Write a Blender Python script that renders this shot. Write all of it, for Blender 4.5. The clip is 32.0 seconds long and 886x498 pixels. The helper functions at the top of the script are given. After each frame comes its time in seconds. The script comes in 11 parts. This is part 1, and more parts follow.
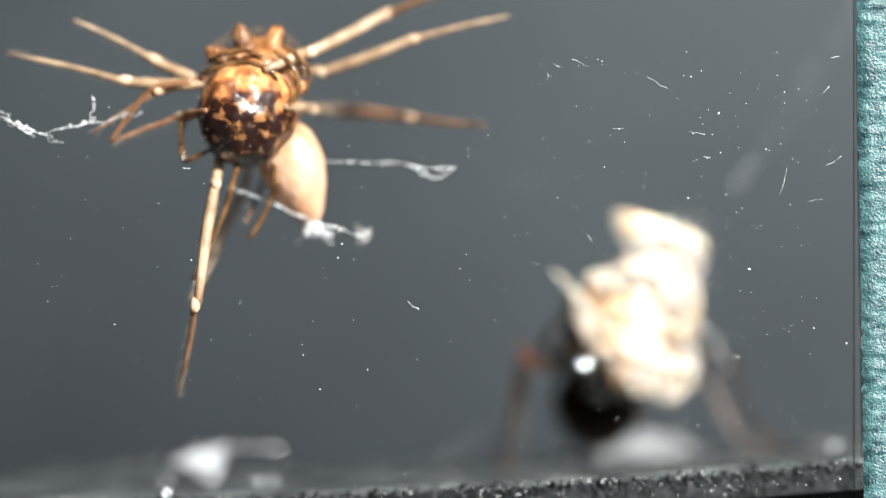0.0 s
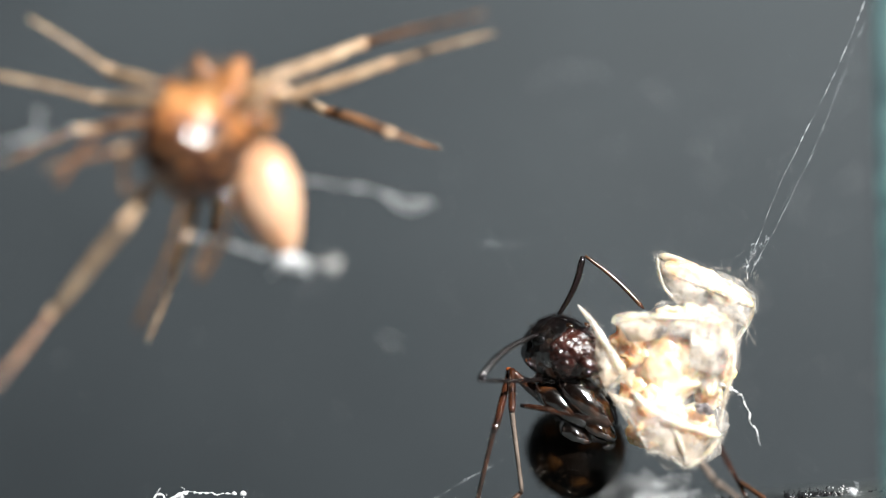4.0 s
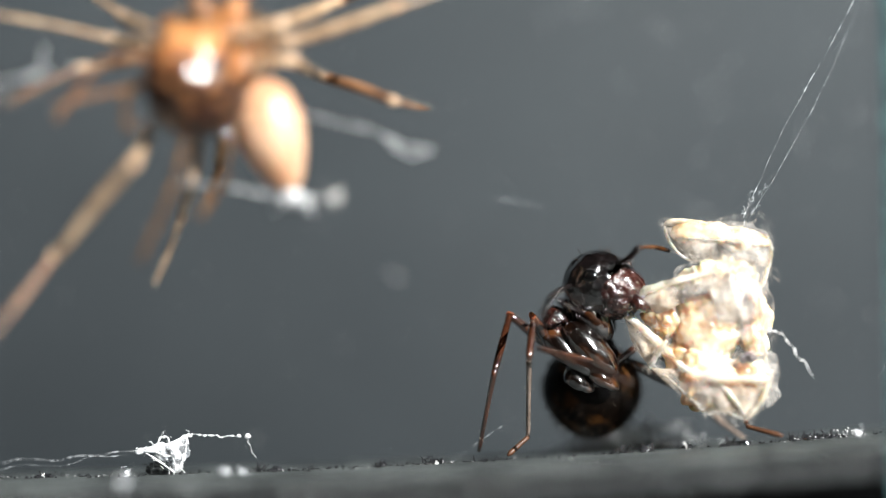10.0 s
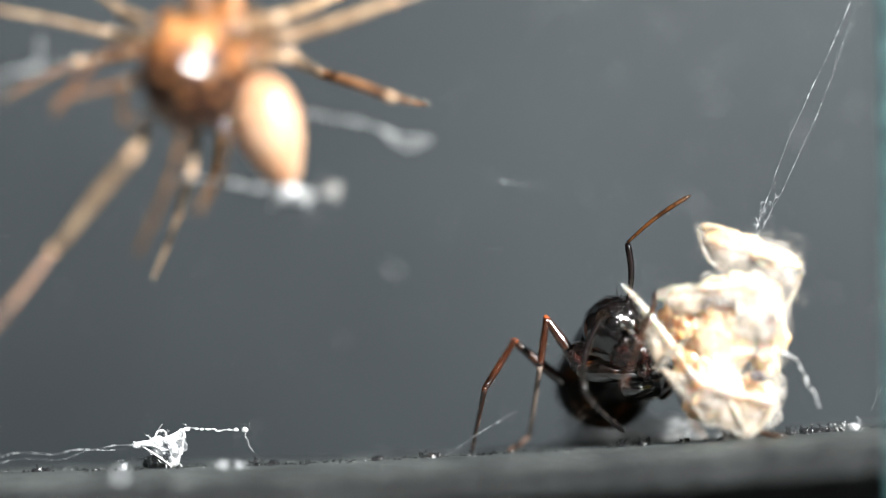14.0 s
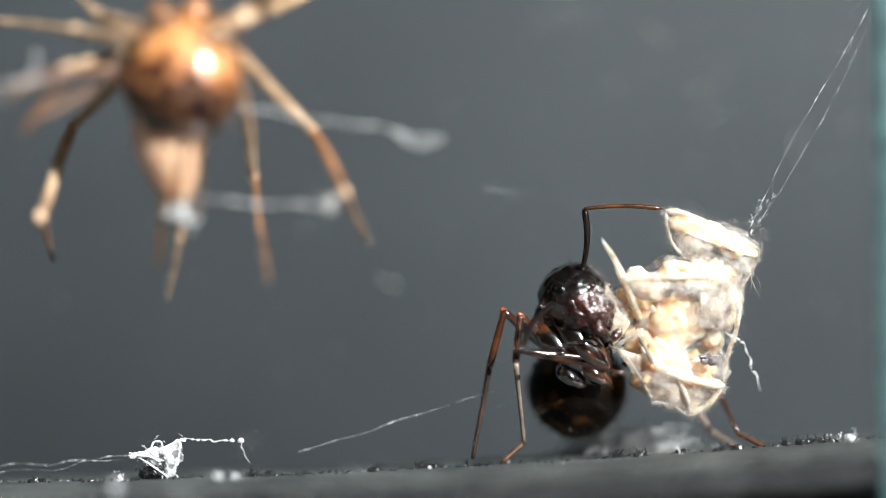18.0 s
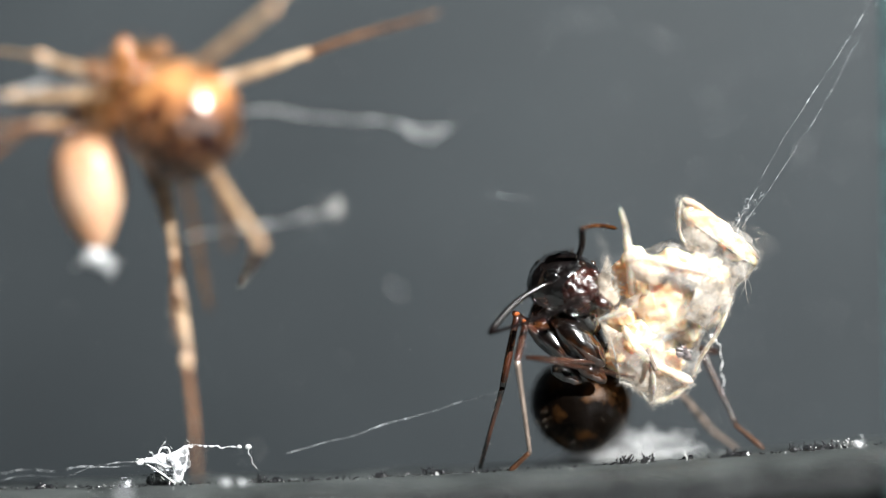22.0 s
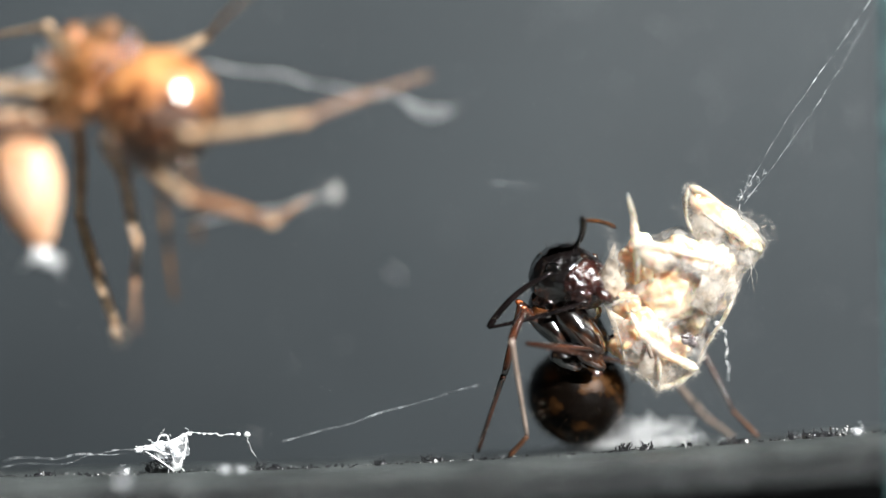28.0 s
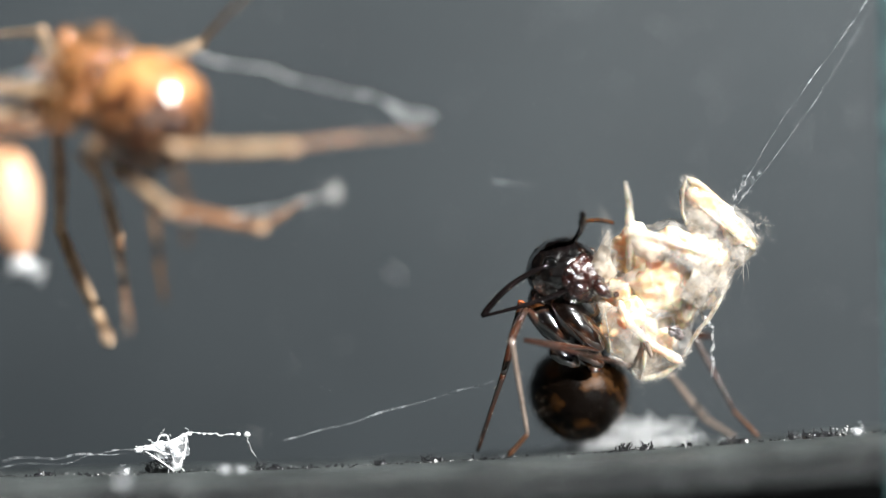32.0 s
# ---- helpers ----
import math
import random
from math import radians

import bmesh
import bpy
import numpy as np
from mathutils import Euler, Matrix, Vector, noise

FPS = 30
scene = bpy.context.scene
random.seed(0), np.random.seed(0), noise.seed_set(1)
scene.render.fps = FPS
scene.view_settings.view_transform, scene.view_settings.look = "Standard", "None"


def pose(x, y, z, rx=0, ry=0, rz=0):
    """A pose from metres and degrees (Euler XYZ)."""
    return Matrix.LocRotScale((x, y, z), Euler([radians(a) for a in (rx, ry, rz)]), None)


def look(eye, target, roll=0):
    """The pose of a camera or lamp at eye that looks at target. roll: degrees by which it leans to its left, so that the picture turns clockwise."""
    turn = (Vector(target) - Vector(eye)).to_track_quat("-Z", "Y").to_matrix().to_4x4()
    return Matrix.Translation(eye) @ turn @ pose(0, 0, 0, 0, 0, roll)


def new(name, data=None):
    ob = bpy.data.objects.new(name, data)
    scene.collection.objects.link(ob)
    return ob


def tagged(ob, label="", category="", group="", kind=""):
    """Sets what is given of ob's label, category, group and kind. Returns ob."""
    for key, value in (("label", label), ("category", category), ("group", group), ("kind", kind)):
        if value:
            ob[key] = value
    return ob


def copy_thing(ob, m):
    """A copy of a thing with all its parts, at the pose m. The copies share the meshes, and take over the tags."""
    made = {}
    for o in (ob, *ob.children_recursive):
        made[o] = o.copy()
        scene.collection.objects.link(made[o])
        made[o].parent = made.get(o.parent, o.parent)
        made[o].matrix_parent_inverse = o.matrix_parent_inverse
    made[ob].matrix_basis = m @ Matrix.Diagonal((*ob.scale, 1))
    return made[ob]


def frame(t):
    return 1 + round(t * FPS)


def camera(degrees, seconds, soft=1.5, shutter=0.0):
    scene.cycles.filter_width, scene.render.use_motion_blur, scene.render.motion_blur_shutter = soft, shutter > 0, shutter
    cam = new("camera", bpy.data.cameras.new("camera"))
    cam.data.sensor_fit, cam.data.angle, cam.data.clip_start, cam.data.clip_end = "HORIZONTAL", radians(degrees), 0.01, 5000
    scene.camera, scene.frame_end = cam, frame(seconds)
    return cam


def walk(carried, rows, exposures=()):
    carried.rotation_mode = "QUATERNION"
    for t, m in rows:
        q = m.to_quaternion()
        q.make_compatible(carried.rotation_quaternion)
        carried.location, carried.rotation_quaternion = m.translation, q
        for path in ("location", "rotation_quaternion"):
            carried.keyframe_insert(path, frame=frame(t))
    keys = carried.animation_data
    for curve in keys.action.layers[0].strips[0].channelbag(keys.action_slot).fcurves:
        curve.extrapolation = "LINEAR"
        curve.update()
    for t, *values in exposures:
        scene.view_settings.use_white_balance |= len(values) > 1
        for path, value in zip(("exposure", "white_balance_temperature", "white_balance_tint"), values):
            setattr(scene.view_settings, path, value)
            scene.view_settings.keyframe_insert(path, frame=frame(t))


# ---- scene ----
# A tiny glass box, in true size: one drawing unit below is a millimetre.
MM = 0.001


def mm(x, y, z, rx=0, ry=0, rz=0):
    return pose(x * MM, y * MM, z * MM, rx, ry, rz)


def bone(x, y, z, dx, dy, dz):
    """Pose of a limb piece that starts at (x, y, z) mm and runs along (dx, dy, dz)."""
    ax = Vector((dx, dy, dz)).normalized()
    ref = Vector((0, 1, 0)) if abs(ax.y) < 0.97 else Vector((0, 0, 1))
    az = ax.cross(ref).normalized()
    ay = az.cross(ax)
    m = Matrix((ax, ay, az)).transposed().to_4x4()
    return Matrix.Translation((x * MM, y * MM, z * MM)) @ m


# ---- camera ----
cam = camera(17.83, 32.0, soft=0.6)
cam.data.dof.use_dof = True
cam.data.dof.focus_distance = 0.0498
cam.data.lens_unit = "MILLIMETERS"
cam.data.dof.aperture_fstop = cam.data.lens / 1000 / 0.0048
walk(cam, [
    (0, pose(-0.000276, -0.054600, 0.001090, 89.445, 0, -0.025)),
    (0.5, pose(-0.000519, -0.054200, 0.000137, 90.017, 0, 0.022)),
    (1, pose(-0.000496, -0.053800, -0.000557, 90.879, 0, 0.048)),
    (1.5, pose(0.000150, -0.050000, 0.000230, 90.000, 0, 0.000)),
    (2, pose(0.000110, -0.050000, 0.000480, 90.000, 0, 0.000)),
    (2.5, pose(0.000090, -0.050000, 0.000670, 90.000, 0, 0.000)),
    (4.5, pose(0.000070, -0.050000, 0.001070, 90.000, 0, 0.000)),
    (5, pose(0.000080, -0.050000, 0.000720, 90.000, 0, 0.000)),
    (5.5, pose(0.000020, -0.050000, 0.000320, 90.000, 0, 0.000)),
    (6, pose(-0.000000, -0.050000, -0.000010, 90.000, 0, 0.000)),
    (6.5, pose(-0.000010, -0.050000, -0.000010, 90.000, 0, 0.000)),
    (7, pose(-0.000000, -0.050000, 0.000050, 90.000, 0, 0.000)),
    (7.5, pose(-0.000000, -0.050000, 0.000060, 90.000, 0, 0.000)),
    (8, pose(-0.000000, -0.050000, 0.000020, 90.000, 0, 0.000)),
    (9, pose(-0.000000, -0.050000, 0.000030, 90.000, 0, 0.000)),
    (10, pose(-0.000010, -0.050000, 0.000030, 90.000, 0, 0.000)),
    (11, pose(-0.000000, -0.050000, 0.000030, 90.000, 0, 0.000)),
    (12, pose(-0.000000, -0.050000, 0.000040, 90.000, 0, 0.000)),
    (12.5, pose(0.000010, -0.050000, 0.000090, 90.000, 0, 0.000)),
    (13, pose(-0.000000, -0.050000, 0.000070, 90.000, 0, 0.000)),
    (13.5, pose(-0.000000, -0.050000, -0.000040, 90.000, 0, 0.000)),
    (14, pose(0.000040, -0.050000, -0.000080, 90.000, 0, 0.000)),
    (14.5, pose(0.000020, -0.050000, -0.000030, 90.000, 0, 0.000)),
    (15.5, pose(0.000040, -0.050000, 0.000070, 90.000, 0, 0.000)),
    (16.5, pose(0.000050, -0.050000, 0.000140, 90.000, 0, 0.000)),
    (17, pose(0.000050, -0.050000, 0.000140, 90.000, 0, 0.000)),
    (17.5, pose(0.000060, -0.050000, 0.000140, 90.000, 0, 0.000)),
    (18, pose(0.000110, -0.050000, 0.000110, 90.000, 0, 0.000)),
    (18.5, pose(0.000080, -0.050000, 0.000130, 90.000, 0, 0.000)),
    (19, pose(-0.000000, -0.050000, 0.000170, 90.000, 0, 0.000)),
    (19.5, pose(-0.000020, -0.050000, 0.000170, 90.000, 0, 0.000)),
    (20, pose(-0.000010, -0.050000, 0.000180, 90.000, 0, 0.000)),
    (20.5, pose(-0.000020, -0.050000, 0.000250, 90.000, 0, 0.000)),
    (21, pose(-0.000020, -0.050000, 0.000250, 90.000, 0, 0.000)),
    (21.5, pose(-0.000020, -0.050000, 0.000230, 90.000, 0, 0.000)),
    (22, pose(-0.000020, -0.050000, 0.000220, 90.000, 0, 0.000)),
    (22.5, pose(-0.000010, -0.050000, 0.000170, 90.000, 0, 0.000)),
    (23, pose(-0.000000, -0.050000, 0.000110, 90.000, 0, 0.000)),
    (23.5, pose(0.000010, -0.050000, 0.000090, 90.000, 0, 0.000)),
    (24, pose(-0.000000, -0.050000, 0.000100, 90.000, 0, 0.000)),
    (24.5, pose(-0.000010, -0.050000, 0.000060, 90.000, 0, 0.000)),
    (25, pose(-0.000000, -0.050000, 0.000000, 90.000, 0, 0.000)),
    (27.5, pose(-0.000000, -0.050000, 0.000000, 90.000, 0, 0.000)),
    (32, pose(-0.000000, -0.050000, 0.000000, 90.000, 0, 0.000)),
], [(0, 1.55), (1.0, 1.45), (1.3, 1.42), (2, 1.38), (6, 1.38), (9, 1.44), (12, 1.58), (13.5, 1.62), (14, 1.65), (14.5, 1.50), (16.5, 1.44), (19, 1.42), (25, 1.46), (32, 1.47)])

# ---- light ----
SUN_AZ, SUN_EL = 38.0, 31.0        # degrees: to the right of the viewer's back, and up
world = bpy.data.worlds.new("world")
scene.world = world
world.use_nodes = True
wn = world.node_tree
sky = wn.nodes.new("ShaderNodeTexSky")
sky.sky_type, sky.sun_disc = "NISHITA", False
sky.sun_elevation, sky.sun_rotation = radians(SUN_EL), radians(180 - SUN_AZ)
wn.links.new(sky.outputs[0], wn.nodes["Background"].inputs[0])
wn.nodes["Background"].inputs[1].default_value = 0.15
sun = new("sun", bpy.data.lights.new("sun", "SUN"))
sun.data.energy, sun.data.angle, sun.data.color = 5.0, radians(0.6), (1.0, 0.985, 0.978)
to_sun = Vector((math.sin(radians(SUN_AZ)) * math.cos(radians(SUN_EL)), -math.cos(radians(SUN_AZ)) * math.cos(radians(SUN_EL)), math.sin(radians(SUN_EL))))
sun.matrix_world = look(to_sun, (0, 0, 0))


# ---- materials ----
def ramp(nt, fac, c1, c2, lo=0.35, hi=0.65):
    r = nt.nodes.new("ShaderNodeValToRGB")
    r.color_ramp.elements[0].position, r.color_ramp.elements[1].position = lo, hi
    r.color_ramp.elements[0].color, r.color_ramp.elements[1].color = (*c1, 1), (*c2, 1)
    nt.links.new(fac, r.inputs[0])
    return r.outputs[0]


def noise_out(nt, per_mm, detail=4, stretch=None):
    tc = nt.nodes.new("ShaderNodeTexCoord")
    src = tc.outputs["Object"]
    if stretch:
        mp = nt.nodes.new("ShaderNodeMapping")
        mp.inputs["Scale"].default_value = stretch
        nt.links.new(src, mp.inputs[0])
        src = mp.outputs[0]
    n = nt.nodes.new("ShaderNodeTexNoise")
    n.inputs["Scale"].default_value, n.inputs["Detail"].default_value = per_mm * 1000, detail
    nt.links.new(src, n.inputs["Vector"])
    return n.outputs[0]


def mat(name, c1, c2, rough=0.5, per_mm=3.0, fine=20.0, bump=0.2, depth=0.01, spec=0.5, coat=0.0, trans=0.0, metal=0.0, stretch=None, sss=0.0, lo=0.35, hi=0.65, ior=1.5, rough_var=0.15, alpha=1.0, glow=0.0):
    m = bpy.data.materials.new(name)
    m.use_nodes = True
    nt = m.node_tree
    b = nt.nodes["Principled BSDF"]
    big, small = noise_out(nt, per_mm, 5, stretch), noise_out(nt, fine, 3, stretch)
    col = ramp(nt, big, c1, c2, lo, hi)
    mix = nt.nodes.new("ShaderNodeMixRGB")
    mix.blend_type, mix.inputs[0].default_value = "OVERLAY", 0.35
    nt.links.new(col, mix.inputs[1])
    nt.links.new(ramp(nt, small, (0.25,) * 3, (0.75,) * 3, 0.3, 0.7), mix.inputs[2])
    nt.links.new(mix.outputs[0], b.inputs["Base Color"])
    rr = nt.nodes.new("ShaderNodeMapRange")
    rr.inputs["To Min"].default_value, rr.inputs["To Max"].default_value = max(0.02, rough - rough_var), min(1, rough + rough_var)
    nt.links.new(small, rr.inputs[0])
    nt.links.new(rr.outputs[0], b.inputs["Roughness"])
    bp = nt.nodes.new("ShaderNodeBump")
    bp.inputs["Strength"].default_value, bp.inputs["Distance"].default_value = bump, depth * MM
    nt.links.new(small, bp.inputs["Height"])
    nt.links.new(bp.outputs[0], b.inputs["Normal"])
    b.inputs["Specular IOR Level"].default_value, b.inputs["Coat Weight"].default_value = spec, coat
    b.inputs["Transmission Weight"].default_value, b.inputs["Metallic"].default_value, b.inputs["IOR"].default_value = trans, metal, ior
    b.inputs["Alpha"].default_value = alpha
    if glow:                                   # thin stuff: part of the light comes through
        tr = nt.nodes.new("ShaderNodeBsdfTranslucent")
        mx = nt.nodes.new("ShaderNodeMixShader")
        mx.inputs[0].default_value = glow
        nt.links.new(mix.outputs[0], tr.inputs[0])
        nt.links.new(b.outputs[0], mx.inputs[1])
        nt.links.new(tr.outputs[0], mx.inputs[2])
        nt.links.new(mx.outputs[0], nt.nodes["Material Output"].inputs[0])
    if sss:
        b.inputs["Subsurface Weight"].default_value = sss
        b.inputs["Subsurface Radius"].default_value = (0.25 * MM, 0.14 * MM, 0.08 * MM)
        b.inputs["Subsurface Scale"].default_value = 1.0
    return m


def thin(m, cover):
    """Lets m show only where cover is high; elsewhere one looks through."""
    nt = m.node_tree
    out = nt.nodes["Material Output"]
    src = out.inputs[0].links[0].from_socket
    tp, mx = nt.nodes.new("ShaderNodeBsdfTransparent"), nt.nodes.new("ShaderNodeMixShader")
    nt.links.new(cover, mx.inputs[0])
    nt.links.new(tp.outputs[0], mx.inputs[1])
    nt.links.new(src, mx.inputs[2])
    nt.links.new(mx.outputs[0], out.inputs[0])


M_WALL = mat("matt_dark_grey_card", (0.0197, 0.0241, 0.0274), (0.0322, 0.0380, 0.0418), 0.75, 0.05, 1.2, 0.1, 0.02, spec=0.2)
M_ROOM = mat("added_surround_paint", (0.06, 0.06, 0.065), (0.09, 0.09, 0.095), 0.8, 0.02, 2.0, 0.1, 0.05, spec=0.2)
M_LEDGE = mat("dusty_black_plastic", (0.016, 0.019, 0.020), (0.088, 0.098, 0.096), 0.6, 0.9, 9, 0.7, 0.04, spec=0.25)
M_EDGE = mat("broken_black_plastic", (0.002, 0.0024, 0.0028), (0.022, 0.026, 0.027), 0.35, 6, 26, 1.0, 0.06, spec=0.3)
M_EDGEGRIT = mat("edge_grit", (0.002, 0.0022, 0.0025), (0.030, 0.032, 0.034), 0.3, 8, 40, 0.4, 0.01, spec=0.4)
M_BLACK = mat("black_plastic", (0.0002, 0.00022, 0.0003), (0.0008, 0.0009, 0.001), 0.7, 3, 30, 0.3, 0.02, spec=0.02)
M_GRIT = mat("black_grit", (0.003, 0.003, 0.004), (0.022, 0.022, 0.024), 0.25, 8, 40, 0.4, 0.01, spec=0.4)
M_DUST = mat("pale_dust", (0.65, 0.66, 0.66), (0.85, 0.85, 0.83), 0.6, 8, 40, 0.3, 0.005)
M_TEAL = mat("ground_green_glass", (0.006, 0.044, 0.052), (0.055, 0.15, 0.15), 0.45, 5, 22, 0.7, 0.04, spec=0.8)
M_SILK = mat("white_silk", (0.75, 0.76, 0.78), (0.88, 0.88, 0.87), 0.45, 6, 60, 0.3, 0.004, spec=0.6, glow=0.3)
M_HUSK = mat("cream_husk", (0.76, 0.43, 0.22), (0.92, 0.76, 0.56), 0.26, 0.8, 6, 0.5, 0.03, spec=0.8, sss=0.8, lo=0.36, hi=0.62)
M_HUSK.node_tree.nodes["Principled BSDF"].inputs["Subsurface Scale"].default_value = 1.6
M_HUSKLEG = mat("pale_husk", (0.86, 0.66, 0.47), (0.95, 0.89, 0.81), 0.25, 1.6, 14, 0.4, 0.015, spec=0.9, glow=0.2, sss=0.5)
M_WING = mat("thin_cream_skin", (0.84, 0.67, 0.50), (0.94, 0.88, 0.81), 0.25, 1.3, 12, 0.8, 0.03, spec=0.9, glow=0.3)
_lt = M_HUSKLEG.node_tree
thin(M_HUSKLEG, ramp(_lt, noise_out(_lt, 3.0, 5), (0.25,) * 3, (0.80,) * 3, 0.36, 0.60))
_wt = M_WING.node_tree
thin(M_WING, ramp(_wt, noise_out(_wt, 1.8, 4), (0.10,) * 3, (0.66,) * 3, 0.38, 0.64))
M_VEIL = mat("silk_veil", (0.90, 0.84, 0.77), (0.95, 0.93, 0.90), 0.4, 3, 40, 0.6, 0.01, spec=0.6, glow=0.35)
_vt = M_VEIL.node_tree
thin(M_VEIL, ramp(_vt, noise_out(_vt, 2.2, 4), (0.02,) * 3, (0.38,) * 3, 0.42, 0.72))
M_FUZZ = mat("amber_fuzz", (0.16, 0.08, 0.035), (0.42, 0.26, 0.14), 0.5, 6, 40, 0.1, 0.002, spec=0.3, glow=0.3)
M_FLOSS = mat("cream_floss", (0.88, 0.78, 0.66), (0.94, 0.89, 0.82), 0.4, 4, 40, 0.1, 0.004, spec=0.6, glow=0.2)
thin(M_FLOSS, ramp(M_FLOSS.node_tree, noise_out(M_FLOSS.node_tree, 2.0, 3), (0.06,) * 3, (0.42,) * 3, 0.45, 0.62))
M_FAINT = mat("faint_silk", (0.60, 0.64, 0.68), (0.80, 0.82, 0.84), 0.4, 6, 60, 0.3, 0.004, glow=0.3)
thin(M_FAINT, ramp(M_FAINT.node_tree, noise_out(M_FAINT.node_tree, 2.5, 3), (0.12,) * 3, (0.6,) * 3, 0.42, 0.62))
M_SILKFILM = mat("white_silk_film", (0.70, 0.72, 0.76), (0.86, 0.87, 0.88), 0.35, 4, 30, 0.9, 0.02, spec=0.7, glow=0.3)
thin(M_SILKFILM, ramp(M_SILKFILM.node_tree, noise_out(M_SILKFILM.node_tree, 6.0, 4), (0.06,) * 3, (0.95,) * 3, 0.42, 0.52))
M_HOLE = mat("husk_gap_shade", (0.05, 0.040, 0.045), (0.17, 0.13, 0.125), 0.5, 6, 30, 0.5, 0.01)
M_CHITIN = mat("black_chitin", (0.0010, 0.0009, 0.0010), (0.005, 0.003, 0.003), 0.20, 4, 8, 0.7, 0.05, spec=1.0, ior=1.9, rough_var=0.07, coat=1.0)
M_CHITIN.node_tree.nodes["Principled BSDF"].inputs["Coat Roughness"].default_value = 0.12
M_MESO = mat("dark_brown_plate", (0.003, 0.0013, 0.0008), (0.085, 0.028, 0.008), 0.15, 2.2, 7, 0.5, 0.02, spec=1.0, coat=0.7, ior=1.95, rough_var=0.08, lo=0.48, hi=0.75)
M_FACE = mat("dark_red_chitin", (0.004, 0.0011, 0.0010), (0.042, 0.0095, 0.0055), 0.26, 3, 9, 1.0, 0.06, spec=1.0, coat=1.0)
M_GASTER = mat("dark_brown_chitin", (0.0022, 0.0012, 0.0007), (0.11, 0.045, 0.012), 0.36, 1.6, 30, 0.4, 0.02, spec=0.09, lo=0.48, hi=0.74)
M_BAND = mat("amber_chitin", (0.010, 0.004, 0.0015), (0.085, 0.030, 0.008), 0.22, 3, 20, 0.4, 0.01, spec=0.9)
M_ALEG = mat("brown_leg_chitin", (0.005, 0.0022, 0.0012), (0.048, 0.0145, 0.006), 0.16, 2, 12, 0.05, 0.004, spec=1.0, coat=1.0, ior=1.7, rough_var=0.05)
M_ANTENNA = mat("black_antenna_chitin", (0.0014, 0.0011, 0.0012), (0.008, 0.005, 0.005), 0.24, 2, 12, 0.05, 0.004, spec=0.4, ior=1.5, rough_var=0.04, coat=0.2)
for _m, _r in ((M_ALEG, 0.09), (M_MESO, 0.12), (M_ANTENNA, 0.12)):
    _m.node_tree.nodes["Principled BSDF"].inputs["Coat Roughness"].default_value = _r
    _m.node_tree.nodes["Principled BSDF"].inputs["Coat IOR"].default_value = 1.6
M_ORANGE = mat("orange_joint", (0.24, 0.048, 0.012), (0.36, 0.10, 0.03), 0.2, 5, 30, 0.3, 0.006)
M_TARSUS = mat("amber_foot", (0.08, 0.055, 0.042), (0.26, 0.20, 0.165), 0.18, 2, 12, 0.05, 0.004, spec=1.0, coat=1.0, ior=1.6, rough_var=0.04, lo=0.2, hi=0.8)
M_FOOTDK = mat("brown_foot", (0.02, 0.009, 0.005), (0.10, 0.042, 0.02), 0.45, 2, 12, 0.1, 0.004, spec=0.3)
M_EYE = mat("black_eye", (0.002, 0.002, 0.002), (0.004, 0.004, 0.004), 0.08, 8, 90, 0.3, 0.002, spec=0.8)
M_HAIRDK = mat("brown_bristle", (0.006, 0.003, 0.0015), (0.030, 0.016, 0.007), 0.7, 8, 50, 0.1, 0.002, spec=0.1)
M_HAIR = mat("pale_bristle", (0.12, 0.10, 0.08), (0.40, 0.36, 0.30), 0.4, 8, 50, 0.1, 0.002)
M_ABDO = mat("amber_brown_abdomen", (0.16, 0.05, 0.016), (0.62, 0.30, 0.10), 0.34, 1.5, 7, 0.4, 0.02, spec=0.6, coat=0.6)
M_ABDO.node_tree.nodes["Principled BSDF"].inputs["Coat Roughness"].default_value = 0.14
_nt = M_ABDO.node_tree
_tc = _nt.nodes.new("ShaderNodeTexCoord")
_sep = _nt.nodes.new("ShaderNodeSeparateXYZ")
_nt.links.new(_tc.outputs["Object"], _sep.inputs[0])
_mz = _nt.nodes.new("ShaderNodeMapRange")          # pigment: dark rear end, amber middle, cream spots
_mz.inputs["To Min"].default_value, _mz.inputs["To Max"].default_value = -0.84, 0.22
_mz.inputs["From Min"].default_value, _mz.inputs["From Max"].default_value = -0.75 * MM, 0.75 * MM
_nt.links.new(_sep.outputs["Z"], _mz.inputs[0])
_ad = _nt.nodes.new("ShaderNodeMath")
_ad.operation = "MULTIPLY_ADD"
_nt.links.new(noise_out(_nt, 2.2, 5), _ad.inputs[0])
_ad.inputs[1].default_value = 2.0
_nt.links.new(_mz.outputs[0], _ad.inputs[2])
_rp = _nt.nodes.new("ShaderNodeValToRGB")
for _p, _c in ((0.50, (0.020, 0.005, 0.003, 1)), (0.62, (0.075, 0.018, 0.006, 1)), (0.74, (0.22, 0.075, 0.024, 1)), (0.86, (0.38, 0.150, 0.048, 1))):
    _e = _rp.color_ramp.elements.new(_p)
    _e.color = _c
_rp.color_ramp.elements[0].color = (0.012, 0.003, 0.002, 1)
_rp.color_ramp.elements[-1].color = (0.58, 0.27, 0.10, 1)
_sc = _nt.nodes.new("ShaderNodeMath")
_sc.operation, _sc.inputs[1].default_value = "MULTIPLY", 0.82
_nt.links.new(_ad.outputs[0], _sc.inputs[0])
_nt.links.new(_sc.outputs[0], _rp.inputs[0])
_mx = _nt.nodes.new("ShaderNodeMixRGB")
_mx.inputs[2].default_value = (0.46, 0.21, 0.075, 1)
_nt.links.new(_rp.outputs[0], _mx.inputs[1])
